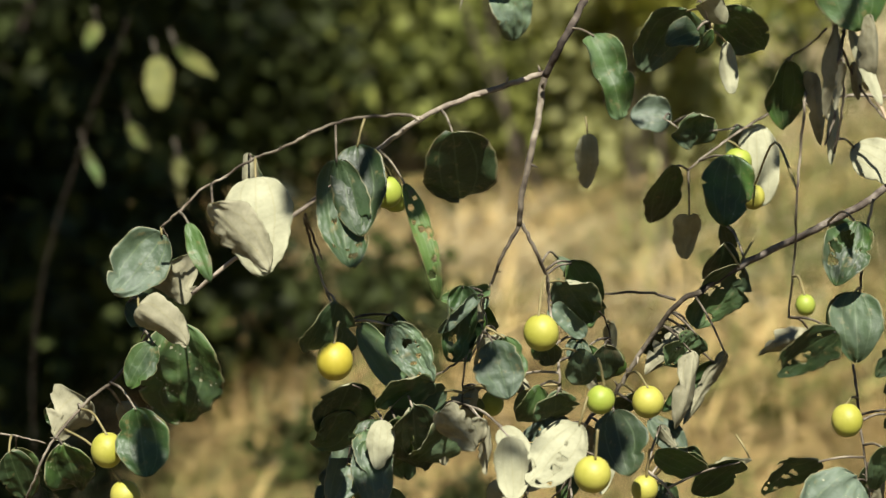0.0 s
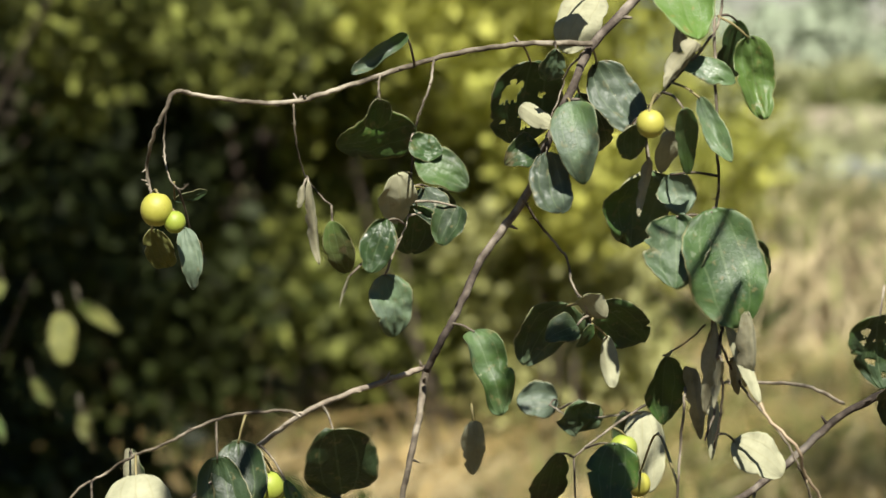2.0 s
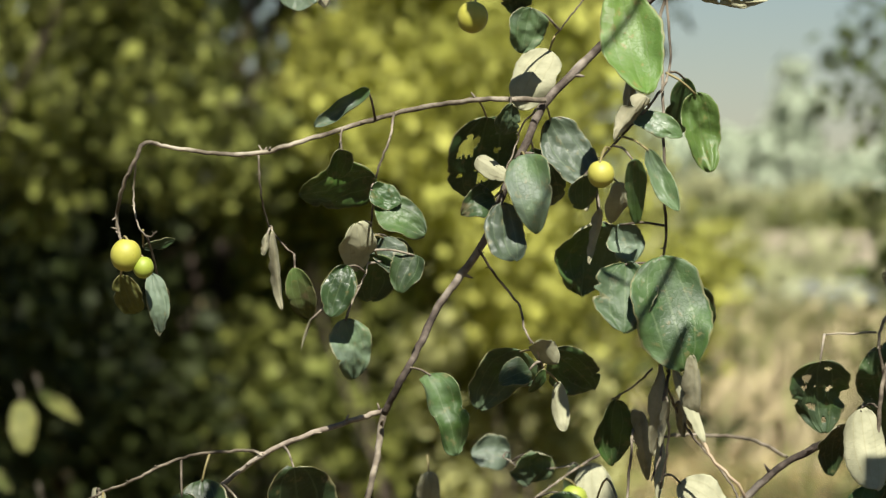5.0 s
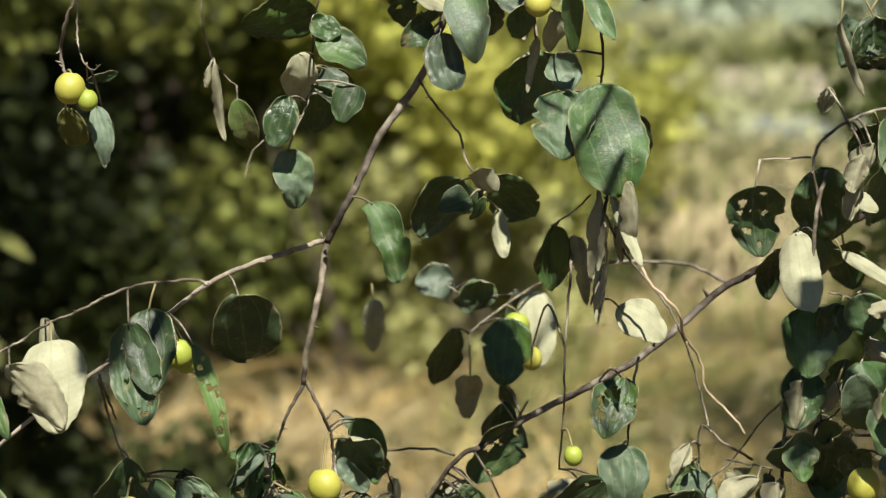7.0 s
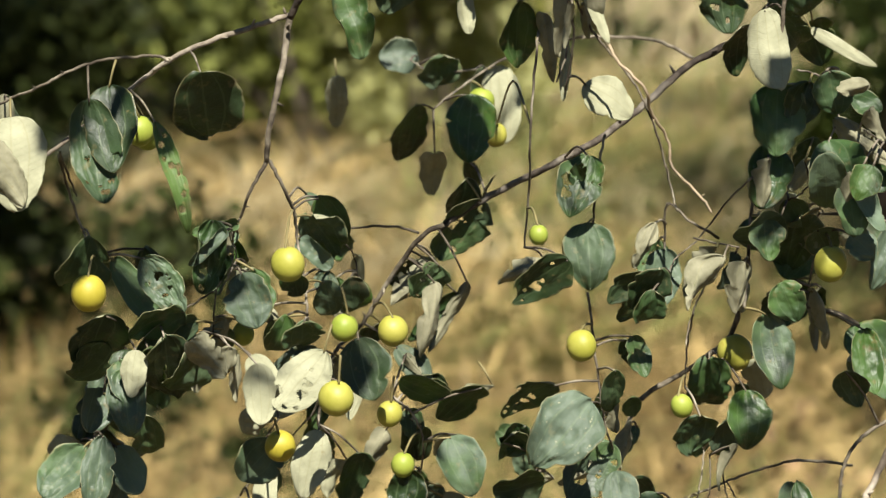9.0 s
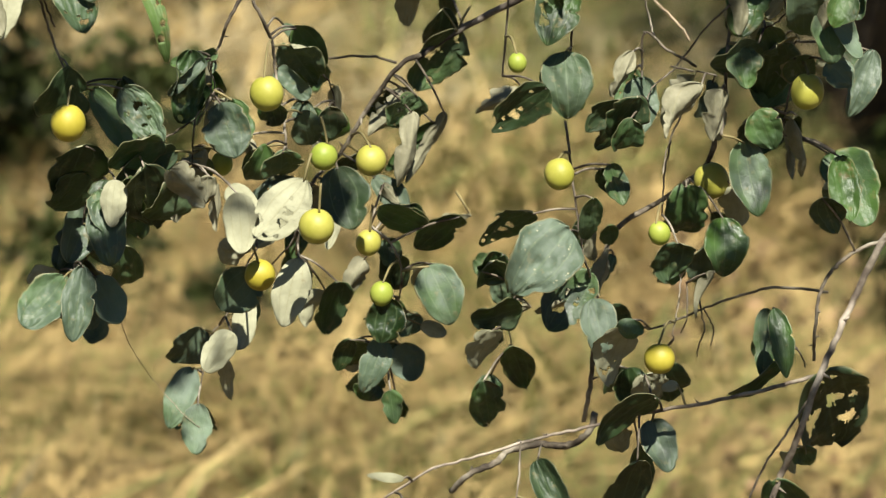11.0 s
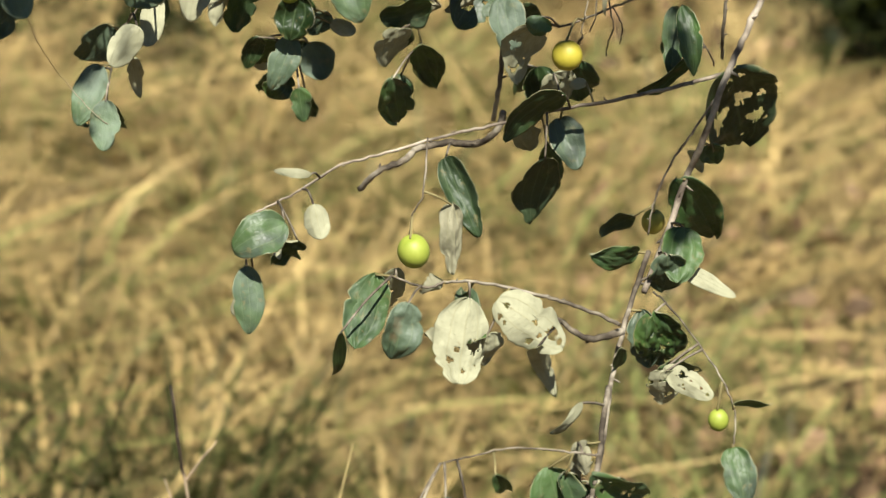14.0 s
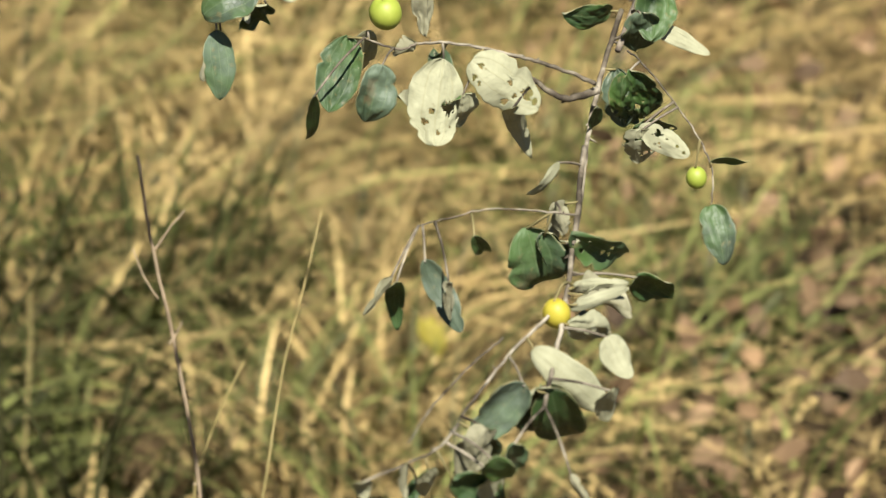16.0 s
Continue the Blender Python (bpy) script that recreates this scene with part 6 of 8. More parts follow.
leaf(TREE, 0.0395, 2.0323, 1.2247, -0.0085, -0.0344, 0.0178, "d", 302, (0.0149, 2.0725, 1.2343))
leaf(TREE, 0.0557, 2.0602, 1.2331, -0.0120, -0.0220, 0.0200, "q", 303, (0.0659, 2.0421, 1.2498))
leaf(TREE, 0.0777, 2.0587, 1.2359, -0.0035, -0.0276, 0.0133, "d", 304, (0.0736, 2.0412, 1.2374))
leaf(TREE, 0.0932, 2.0429, 1.2322, 0.0133, -0.0315, 0.0292, "GD", 305, (0.0771, 2.0445, 1.2282))
leaf(TREE, 0.0688, 2.0115, 1.2185, -0.0051, -0.0267, 0.0215, "g", 306, (0.0752, 2.0536, 1.2093))
leaf(TREE, 0.0901, 2.0707, 1.1959, -0.0137, -0.0117, 0.0117, "g", 307, (0.0745, 2.0573, 1.2017))
leaf(TREE, 0.0458, 2.0237, 1.1918, -0.0068, -0.0232, 0.0124, "d", 308, (0.0673, 2.0604, 1.1768))
leaf(TREE, 0.0778, 2.0780, 1.1771, 0.0085, -0.0217, 0.0236, "GD", 309, (0.0690, 2.0601, 1.1821))
leaf(TREE, 0.0621, 2.0588, 1.1639, -0.0086, -0.0181, 0.0200, "g", 310, (0.0673, 2.0604, 1.1768))
leaf(TREE, 0.0690, 2.0193, 1.1616, 0.0033, -0.0214, 0.0118, "g", 311, (0.0673, 2.0604, 1.1768))
leaf(TREE, 0.0660, 2.0258, 1.1911, -0.0136, -0.0307, 0.0170, "gD", 312, (0.0698, 2.0599, 1.1847))
leaf(TREE, 0.0468, 2.0567, 1.1778, 0.0016, -0.0140, 0.0166, "d", 313, (0.0673, 2.0604, 1.1768))
leaf(TREE, 0.0734, 2.0369, 1.2645, 0.0218, -0.0162, 0.0185, "d", 314, (0.0630, 2.0449, 1.2519))
leaf(TREE, 0.1123, 2.0415, 1.2620, -0.0253, -0.0236, 0.0198, "d", 315, (0.0701, 2.0379, 1.2466))
leaf(TREE, 0.0708, 2.0546, 1.2471, -0.0001, -0.0172, 0.0133, "g", 316, (0.0687, 2.0393, 1.2476))
leaf(TREE, 0.0258, 2.0593, 1.3253, -0.0035, -0.0187, 0.0173, "d", 317, (0.0386, 2.0901, 1.3247))
leaf(TREE, 0.0061, 1.9562, 1.3142, -0.0018, -0.0178, 0.0259, "d", 318, (0.0090, 2.0009, 1.3090))
leaf(TREE, -0.0163, 2.0208, 1.3144, 0.0081, -0.0168, 0.0137, "q", 319, (0.0080, 2.0059, 1.3179))
leaf(TREE, 0.0339, 2.0456, 1.3272, 0.0032, -0.0203, 0.0165, "d", 320, (0.0390, 2.0897, 1.3221))
leaf(TREE, 0.0373, 2.0655, 1.2558, -0.0052, -0.0103, 0.0167, "q", 321, (0.0207, 2.0535, 1.2658))
leaf(TREE, 0.0577, 1.9000, 1.1093, -0.0293, -0.0116, 0.0221, "GD", 322, (0.0550, 1.9708, 1.1044))
leaf(TREE, 0.0351, 1.9000, 1.0853, 0.0019, -0.0383, 0.0172, "gD", 323, (0.0361, 1.9622, 1.0973))
leaf(TREE, 0.0731, 1.9000, 1.1203, 0.0042, -0.0188, 0.0148, "p", 324, (0.0693, 1.9640, 1.1133))
leaf(TREE, 0.0725, 1.9200, 1.1325, -0.0213, 0.0029, 0.0056, "p", 325, (0.0790, 1.9572, 1.1216))
leaf(TREE, 0.1521, 1.9728, 1.1292, 0.0192, -0.0431, 0.0185, "GF", 326, (0.1586, 2.0103, 1.1292))
leaf(TREE, 0.1512, 1.8972, 1.1205, -0.0023, -0.0401, 0.0203, "q", 327, (0.1342, 1.8896, 1.1295))
leaf(TREE, 0.1067, 1.8693, 1.0883, -0.0130, -0.0379, 0.0236, "GF", 328, (0.1173, 1.8625, 1.0876))
leaf(TREE, 0.1218, 1.8259, 1.0833, -0.0076, -0.0331, 0.0212, "gD", 329, (0.1313, 1.8628, 1.0822))
leaf(TREE, 0.1561, 1.8349, 1.0828, -0.0088, -0.0438, 0.0320, "ph", 330, (0.1575, 1.8567, 1.0855))
leaf(TREE, 0.1708, 1.8338, 1.0820, 0.0357, -0.0276, 0.0273, "ph", 331, (0.1794, 1.8478, 1.0842))
leaf(TREE, 0.1655, 1.8284, 1.0639, -0.0021, -0.0201, 0.0212, "d", 332, (0.1794, 1.8478, 1.0842))
leaf(TREE, 0.1913, 1.8201, 1.0583, 0.0121, -0.0328, 0.0123, "d", 333, (0.2071, 1.8421, 1.0665))
leaf(TREE, 0.0851, 1.8365, 1.0639, -0.0004, -0.0364, 0.0078, "d", 334, (0.1149, 1.8624, 1.0885))
leaf(TREE, 0.2135, 1.7921, 1.0358, -0.0152, -0.0227, 0.0074, "d", 335, (0.2285, 1.8075, 1.0284))
leaf(TREE, 0.2574, 1.8829, 1.0614, 0.0037, -0.0325, 0.0181, "g", 336, (0.2504, 1.8833, 1.0608))
leaf(TREE, 0.2596, 1.8563, 1.0662, 0.0118, -0.0357, 0.0274, "dh", 337, (0.2705, 1.8786, 1.0659))
leaf(TREE, 0.2657, 1.8494, 1.0366, 0.0273, -0.0148, 0.0148, "ph", 338, (0.2865, 1.8584, 1.0475))
leaf(TREE, 0.2664, 1.8440, 1.0367, 0.0020, -0.0239, 0.0177, "dh", 339, (0.2885, 1.8556, 1.0452))
leaf(TREE, 0.2979, 1.8058, 1.0281, 0.0274, -0.0107, 0.0058, "d", 340, (0.2992, 1.8111, 1.0242))
leaf(TREE, 0.2920, 1.7700, 1.0155, 0.0068, -0.0291, 0.0165, "GD", 341, (0.2941, 1.7772, 1.0142))
leaf(TREE, 0.2395, 1.8261, 1.0554, -0.0013, -0.0163, 0.0073, "d", 342, (0.2406, 1.8517, 1.0469))
leaf(TREE, 0.2087, 1.7662, 1.0217, 0.0047, -0.0193, 0.0170, "q", 343, (0.2083, 1.7423, 1.0230))
leaf(TREE, 0.1443, 1.8739, 1.0825, -0.0127, -0.0078, 0.0150, "q", 344, (0.1447, 1.8630, 1.0837))
leaf(TREE, 0.1907, 1.7493, 1.0136, 0.0077, -0.0374, 0.0299, "gF", 345, (0.2036, 1.7437, 1.0231))
leaf(TREE, 0.2116, 1.7313, 1.0147, 0.0351, -0.0221, 0.0178, "dhF", 346, (0.2165, 1.7504, 1.0079))
leaf(TREE, 0.2075, 1.6960, 0.9977, 0.0309, -0.0120, 0.0206, "qcw", 347, (0.2061, 1.6984, 0.9969))
leaf(TREE, 0.2079, 1.6777, 0.9949, 0.0216, 0.0053, 0.0080, "q", 348, (0.2029, 1.6827, 0.9933))
leaf(TREE, 0.2460, 1.7267, 0.9917, 0.0215, -0.0190, 0.0183, "dF", 349, (0.2117, 1.7272, 0.9940))
leaf(TREE, 0.2019, 1.6642, 0.9894, 0.0231, -0.0100, 0.0159, "d", 350, (0.1994, 1.6687, 0.9893))
leaf(TREE, 0.2189, 1.6432, 0.9902, 0.0102, -0.0206, 0.0157, "p", 351, (0.1982, 1.6640, 0.9880))
leaf(TREE, 0.1801, 1.6340, 0.9883, 0.0357, -0.0327, 0.0184, "p", 352, (0.1790, 1.6493, 0.9886))
leaf(TREE, 0.1723, 1.5969, 0.9841, -0.0276, -0.0327, 0.0184, "gD", 353, (0.1683, 1.6349, 0.9848))
leaf(TREE, 0.1493, 1.5585, 0.9773, -0.0120, -0.0296, 0.0179, "qw", 354, (0.1395, 1.5817, 0.9746))
leaf(TREE, 0.1856, 1.6032, 0.9783, 0.0073, -0.0345, 0.0242, "d", 355, (0.1859, 1.6124, 0.9769))
leaf(TREE, 0.2152, 1.6069, 0.9756, 0.0002, -0.0214, 0.0128, "d", 356, (0.1874, 1.6190, 0.9781))
leaf(TREE, 0.1331, 1.7082, 1.0116, 0.0180, -0.0352, 0.0143, "gD", 357, (0.1355, 1.7422, 1.0192))
leaf(TREE, 0.1441, 1.6881, 1.0059, 0.0014, -0.0229, 0.0094, "q", 358, (0.1425, 1.7465, 1.0193))
leaf(TREE, 0.1170, 1.6897, 1.0063, 0.0026, -0.0326, 0.0103, "d", 359, (0.1332, 1.7407, 1.0192))
leaf(TREE, 0.1614, 1.7325, 1.0153, 0.0083, -0.0171, 0.0084, "d", 360, (0.1625, 1.7540, 1.0208))
leaf(TREE, 0.2151, 1.7767, 1.0178, -0.0043, -0.0276, 0.0148, "q", 361, (0.2227, 1.7803, 1.0165))
leaf(TREE, 0.1611, 1.5494, 0.9727, -0.0013, -0.0202, 0.0148, "d", 362, (0.1812, 1.5926, 0.9737))
leaf(TREE, 0.1517, 1.5491, 0.9574, -0.0014, -0.0188, 0.0123, "d", 363, (0.1286, 1.5580, 0.9718))
leaf(TREE, 0.1203, 1.5440, 0.9638, -0.0028, -0.0172, 0.0103, "d", 364, (0.1178, 1.5448, 0.9708))
leaf(TREE, 0.1083, 1.5287, 0.9734, -0.0015, -0.0170, 0.0060, "q", 365, (0.1090, 1.5364, 0.9702))
leaf(TREE, 0.1888, 1.5539, 0.9538, 0.0097, -0.0165, 0.0069, "q", 366, (0.1812, 1.5926, 0.9737))
leaf(TREE, 0.0862, 1.5154, 0.9700, 0.0025, -0.0100, 0.0096, "d", 367, (0.1033, 1.5308, 0.9699))
leaf(TREE, 0.3179, 1.9944, 1.5508, -0.0066, -0.0267, 0.0228, "d", 368, (0.3140, 1.9882, 1.5583))
leaf(TREE, 0.3195, 1.9642, 1.5556, -0.0001, -0.0354, 0.0147, "G", 369, (0.3213, 1.9889, 1.5594))
leaf(TREE, 0.3028, 1.9509, 1.5349, -0.0081, -0.0213, 0.0191, "q", 370, (0.2978, 1.9807, 1.5515))
leaf(TREE, 0.2976, 1.9700, 1.5115, 0.0153, -0.0099, 0.0103, "p", 371, (0.3212, 2.0897, 1.4912))
leaf(TREE, 0.3449, 2.0768, 1.5211, 0.0017, -0.0356, 0.0254, "d", 372, (0.3535, 2.0902, 1.5072))
leaf(TREE, 0.3167, 2.0067, 1.6127, 0.0032, -0.0321, 0.0376, "dH", 373, (0.3086, 2.0107, 1.6267))
leaf(TREE, 0.2878, 1.9503, 1.6100, 0.0153, -0.0422, 0.0114, "qc", 374, (0.2903, 1.9543, 1.6240))
leaf(TREE, 0.2882, 1.9933, 1.5724, -0.0017, -0.0137, 0.0104, "d", 375, (0.2978, 1.9807, 1.5515))
leaf(TREE, 0.2739, 1.9767, 1.4121, -0.0083, -0.0359, 0.0242, "gF", 376, (0.2732, 1.9884, 1.4114))
leaf(TREE, 0.3031, 1.9647, 1.4161, 0.0097, -0.0344, 0.0295, "GF", 377, (0.3123, 1.9815, 1.4274))
leaf(TREE, 0.2975, 1.9816, 1.4161, -0.0066, -0.0196, 0.0178, "d", 378, (0.2910, 1.9708, 1.4031))
leaf(TREE, 0.3208, 1.9934, 1.4376, 0.0172, -0.0069, 0.0136, "G", 379, (0.3102, 1.9879, 1.4330))
leaf(TREE, 0.3200, 1.9299, 1.4370, 0.0102, -0.0177, 0.0163, "q", 380, (0.3220, 1.9706, 1.4224))
leaf(TREE, 0.3257, 1.9831, 1.4066, 0.0118, -0.0199, 0.0168, "G", 381, (0.3299, 1.9708, 1.4179))
leaf(TREE, 0.3102, 1.9385, 1.4011, 0.0016, -0.0280, 0.0174, "q", 382, (0.2991, 1.9708, 1.3991))
leaf(TREE, 0.3228, 1.9664, 1.3700, 0.0130, -0.0205, 0.0147, "G", 383, (0.3055, 1.9918, 1.3705))
leaf(TREE, 0.2956, 1.9802, 1.4041, -0.0132, -0.0188, 0.0097, "p", 384, (0.2910, 1.9708, 1.4031))
leaf(TREE, 0.2675, 1.9676, 1.3714, 0.0025, -0.0242, 0.0192, "g", 385, (0.2633, 1.9852, 1.3706))
leaf(TREE, 0.2851, 1.9986, 1.3781, 0.0132, -0.0185, 0.0163, "d", 386, (0.2841, 1.9918, 1.3781))
leaf(TREE, 0.3010, 1.9507, 1.4563, 0.0064, -0.0259, 0.0222, "g", 387, (0.3014, 1.9848, 1.4502))
leaf(TREE, 0.3145, 2.1033, 1.4746, 0.0104, -0.0279, 0.0240, "d", 388, (0.3097, 2.0914, 1.4850))
leaf(TREE, 0.3420, 1.9582, 1.3700, -0.0137, -0.0375, 0.0163, "g", 389, (0.3055, 1.9918, 1.3705))
leaf(TREE, 0.3162, 1.9365, 1.4013, 0.0124, -0.0326, 0.0130, "G", 390, (0.3331, 1.9718, 1.4159))
leaf(TREE, 0.3068, 1.9686, 1.4275, 0.0332, -0.0257, 0.0208, "q", 391, (0.3123, 1.9815, 1.4274))
leaf(TREE, 0.2991, 1.9737, 1.3636, 0.0133, -0.0195, 0.0189, "d", 392, (0.3056, 1.9966, 1.3587))
leaf(TREE, 0.1397, 1.9496, 1.4897, 0.0080, -0.0406, 0.0146, "q", 393, (0.1388, 1.9593, 1.4820))
leaf(TREE, 0.1545, 1.9675, 1.4717, -0.0022, -0.0329, 0.0070, "p", 394, (0.1544, 1.9537, 1.4727))
leaf(TREE, 0.1624, 1.9476, 1.4954, 0.0032, -0.0198, 0.0095, "q", 395, (0.1604, 1.9465, 1.4923))
leaf(TREE, 0.1569, 1.9200, 1.5144, 0.0158, -0.0399, 0.0075, "p", 396, (0.1584, 1.9358, 1.5136))
leaf(TREE, 0.1509, 1.8847, 1.4993, -0.0037, -0.0246, 0.0077, "q", 397, (0.1528, 1.9294, 1.4951))
leaf(TREE, 0.1401, 1.9054, 1.6621, -0.0184, -0.0243, 0.0152, "q", 398, (0.1426, 1.9301, 1.6575))
leaf(TREE, 0.1362, 1.9337, 1.6784, -0.0059, -0.0268, 0.0119, "q", 399, (0.1512, 1.9433, 1.6764))
leaf(TREE, 0.2089, 1.6960, 0.9992, 0.0284, 0.0011, 0.0065, "p", 400, (0.2071, 1.7036, 0.9981))
leaf(TREE, 0.2047, 1.6794, 0.9920, 0.0300, 0.0099, 0.0065, "p", 401, (0.2017, 1.6780, 0.9920))
leaf(TREE, 0.2121, 1.6868, 0.9970, 0.0198, 0.0017, 0.0075, "d", 402, (0.2050, 1.6931, 0.9957))
leaf(TREE, 0.1780, 1.5993, 0.9800, 0.0113, -0.0346, 0.0280, "d", 403, (0.1843, 1.6057, 0.9758))
leaf(TREE, 0.1487, 1.5344, 0.9717, 0.0102, -0.0156, 0.0141, "d", 404, (0.1329, 1.5674, 0.9729))
leaf(TREE, 0.1314, 1.5477, 0.9560, 0.0256, -0.0142, 0.0172, "d", 405, (0.1236, 1.5504, 0.9711))
leaf(TREE, -0.0937, 1.9780, 1.2961, 0.0011, -0.0295, 0.0224, "G", 406, (-0.0979, 1.9998, 1.2936))
leaf(TREE, -0.1039, 2.0140, 1.2637, 0.0006, -0.0225, 0.0150, "d", 407, (-0.1094, 2.0092, 1.2656))
leaf(TREE, -0.0957, 2.0277, 1.2612, -0.0027, -0.0226, 0.0164, "g", 408, (-0.1083, 2.0086, 1.2703))
leaf(TREE, -0.1003, 2.0076, 1.2172, -0.0057, -0.0208, 0.0162, "G", 409, (-0.0969, 2.0119, 1.1996))
leaf(TREE, 0.0179, 1.9100, 1.3061, -0.0268, -0.0314, 0.0259, "ph", 410, (0.0215, 1.9140, 1.3201))
leaf(TREE, -0.0196, 1.9200, 1.2979, 0.0028, -0.0335, 0.0205, "p", 411, (-0.0455, 1.9889, 1.3030))
leaf(TREE, -0.0302, 1.9947, 1.3659, -0.0275, -0.0053, 0.0129, "gc", 412, (-0.0311, 2.0000, 1.3653))
leaf(TREE, -0.0375, 1.9805, 1.3645, -0.0202, -0.0193, 0.0122, "gc", 413, (-0.0327, 2.0051, 1.3603))
leaf(TREE, -0.0421, 2.0244, 1.3507, -0.0020, -0.0249, 0.0151, "gcY", 414, (-0.0341, 2.0100, 1.3538))
leaf(TREE, -0.0369, 1.9972, 1.3477, -0.0132, -0.0195, 0.0129, "gc", 415, (-0.0339, 2.0119, 1.3458))
leaf(TREE, 0.0107, 2.0292, 1.3663, 0.0179, -0.0294, 0.0236, "d", 416, (0.0014, 2.0150, 1.3672))
leaf(TREE, 0.0144, 2.0672, 1.3481, 0.0083, -0.0153, 0.0120, "gY", 417, (0.0144, 2.0923, 1.3450))
leaf(TREE, 0.0557, 2.1019, 1.2895, -0.0138, -0.0103, 0.0136, "d", 418, (0.0458, 2.0905, 1.2984))
leaf(TREE, 0.0890, 2.0785, 1.3289, -0.0171, -0.0187, 0.0202, "dh", 419, (0.0732, 2.0723, 1.3430))
leaf(TREE, 0.1070, 2.0947, 1.3161, -0.0241, -0.0415, 0.0136, "q", 420, (0.0887, 2.0999, 1.3483))
leaf(TREE, -0.1068, 1.9854, 1.2993, -0.0183, -0.0261, 0.0241, "d", 421, (-0.0996, 2.0017, 1.2913))
leaf(TREE, -0.0608, 1.9609, 1.3206, -0.0320, -0.0126, 0.0190, "d", 422, (-0.0627, 1.9968, 1.3162))
leaf(TREE, -0.0391, 1.9988, 1.3107, -0.0101, -0.0273, 0.0178, "q", 423, (-0.0448, 1.9936, 1.3116))
leaf(TREE, -0.0485, 1.9675, 1.3000, -0.0228, -0.0275, 0.0222, "d", 424, (-0.0455, 1.9889, 1.3030))
leaf(TREE, -0.0225, 2.0068, 1.3380, 0.0029, -0.0314, 0.0214, "G", 425, (-0.0327, 2.0088, 1.3429))
leaf(TREE, 0.0407, 2.0530, 1.3244, -0.0136, -0.0219, 0.0199, "d", 426, (0.0394, 2.0893, 1.3195))
leaf(TREE, -0.0034, 1.9630, 1.3181, -0.0099, -0.0242, 0.0146, "d", 427, (0.0087, 2.0026, 1.3120))
leaf(TREE, -0.0882, 1.9606, 1.2989, -0.0021, -0.0266, 0.0158, "p", 428, (-0.0944, 1.9962, 1.2982))
leaf(TREE, 0.0294, 2.0873, 1.2729, 0.0032, -0.0348, 0.0203, "q", 429, (0.0251, 2.0797, 1.2752))
leaf(TREE, 0.0403, 2.0493, 1.2740, -0.0069, -0.0324, 0.0099, "p", 430, (0.0282, 2.0827, 1.2796))
leaf(TREE, 0.0706, 2.0524, 1.2406, 0.0033, -0.0276, 0.0149, "d", 431, (0.0710, 2.0388, 1.2443))
leaf(TREE, 0.0581, 2.0396, 1.1848, -0.0186, -0.0153, 0.0165, "d", 432, (0.0673, 2.0604, 1.1768))
leaf(TREE, 0.0891, 2.0515, 1.1940, 0.0153, -0.0054, 0.0100, "p", 433, (0.0741, 2.0591, 1.1979))
leaf(TREE, 0.1224, 2.0173, 1.2330, 0.0167, -0.0070, 0.0228, "d", 434, (0.1486, 2.0396, 1.2163))
leaf(TREE, 0.1983, 2.0243, 1.2444, -0.0082, -0.0272, 0.0131, "q", 435, (0.1989, 2.0289, 1.2421))
leaf(TREE, 0.2057, 1.9671, 1.3692, -0.0127, -0.0258, 0.0159, "q", 436, (0.2161, 2.0060, 1.3635))
leaf(TREE, 0.2380, 1.9414, 1.3593, -0.0156, -0.0336, 0.0188, "q", 437, (0.2407, 1.9602, 1.3580))
leaf(TREE, 0.2613, 1.9922, 1.3459, -0.0028, -0.0330, 0.0145, "q", 438, (0.2601, 1.9763, 1.3469))
leaf(TREE, 0.3099, 2.0500, 1.3581, -0.0198, -0.0304, 0.0299, "G", 439, (0.3055, 1.9918, 1.3705))
leaf(TREE, 0.2789, 1.9765, 1.3331, 0.0102, -0.0231, 0.0224, "g", 440, (0.3007, 2.0099, 1.3260))
leaf(TREE, 0.3020, 2.0072, 1.3236, 0.0023, -0.0351, 0.0097, "q", 441, (0.3004, 2.0097, 1.3240))
leaf(TREE, 0.2059, 1.9389, 1.3471, -0.0141, -0.0255, 0.0203, "d", 442, (0.2134, 1.9627, 1.3411))
leaf(TREE, 0.2545, 1.9680, 1.2408, -0.0111, -0.0265, 0.0095, "q", 443, (0.2417, 1.9935, 1.2293))
leaf(TREE, -0.0107, 2.0258, 1.6079, -0.0292, 0.0064, 0.0137, "q", 444, (-0.0072, 1.9826, 1.6075))
leaf(TREE, -0.0086, 2.0234, 1.6137, 0.0091, -0.0175, 0.0079, "d", 445, (-0.0066, 1.9790, 1.6129))
leaf(TREE, 0.0033, 2.0242, 1.5819, 0.0124, -0.0176, 0.0117, "d", 446, (-0.0093, 1.9893, 1.5841))
leaf(TREE, 0.0115, 2.0215, 1.5673, -0.0118, -0.0125, 0.0127, "d", 447, (-0.0104, 1.9906, 1.5687))
leaf(TREE, -0.1309, 2.0391, 1.5540, -0.0023, -0.0266, 0.0122, "d", 448, (-0.1360, 2.0016, 1.5832))
leaf(TREE, -0.0428, 2.0264, 1.7384, 0.0068, -0.0223, 0.0207, "q", 449, (-0.0524, 2.0304, 1.7524))
leaf(TREE, 0.0841, 2.0298, 1.6353, 0.0161, -0.0339, 0.0195, "d", 450, (0.0790, 1.9895, 1.6390))
leaf(TREE, 0.0632, 2.0432, 1.6039, 0.0127, -0.0298, 0.0137, "d", 451, (0.0636, 1.9966, 1.6041))
leaf(TREE, 0.1668, 1.9692, 1.6745, -0.0079, -0.0354, 0.0155, "d", 452, (0.1527, 1.9365, 1.6761))
leaf(TREE, 0.1099, 1.9855, 1.6181, 0.0030, -0.0178, 0.0135, "q", 453, (0.1138, 1.9498, 1.6215))
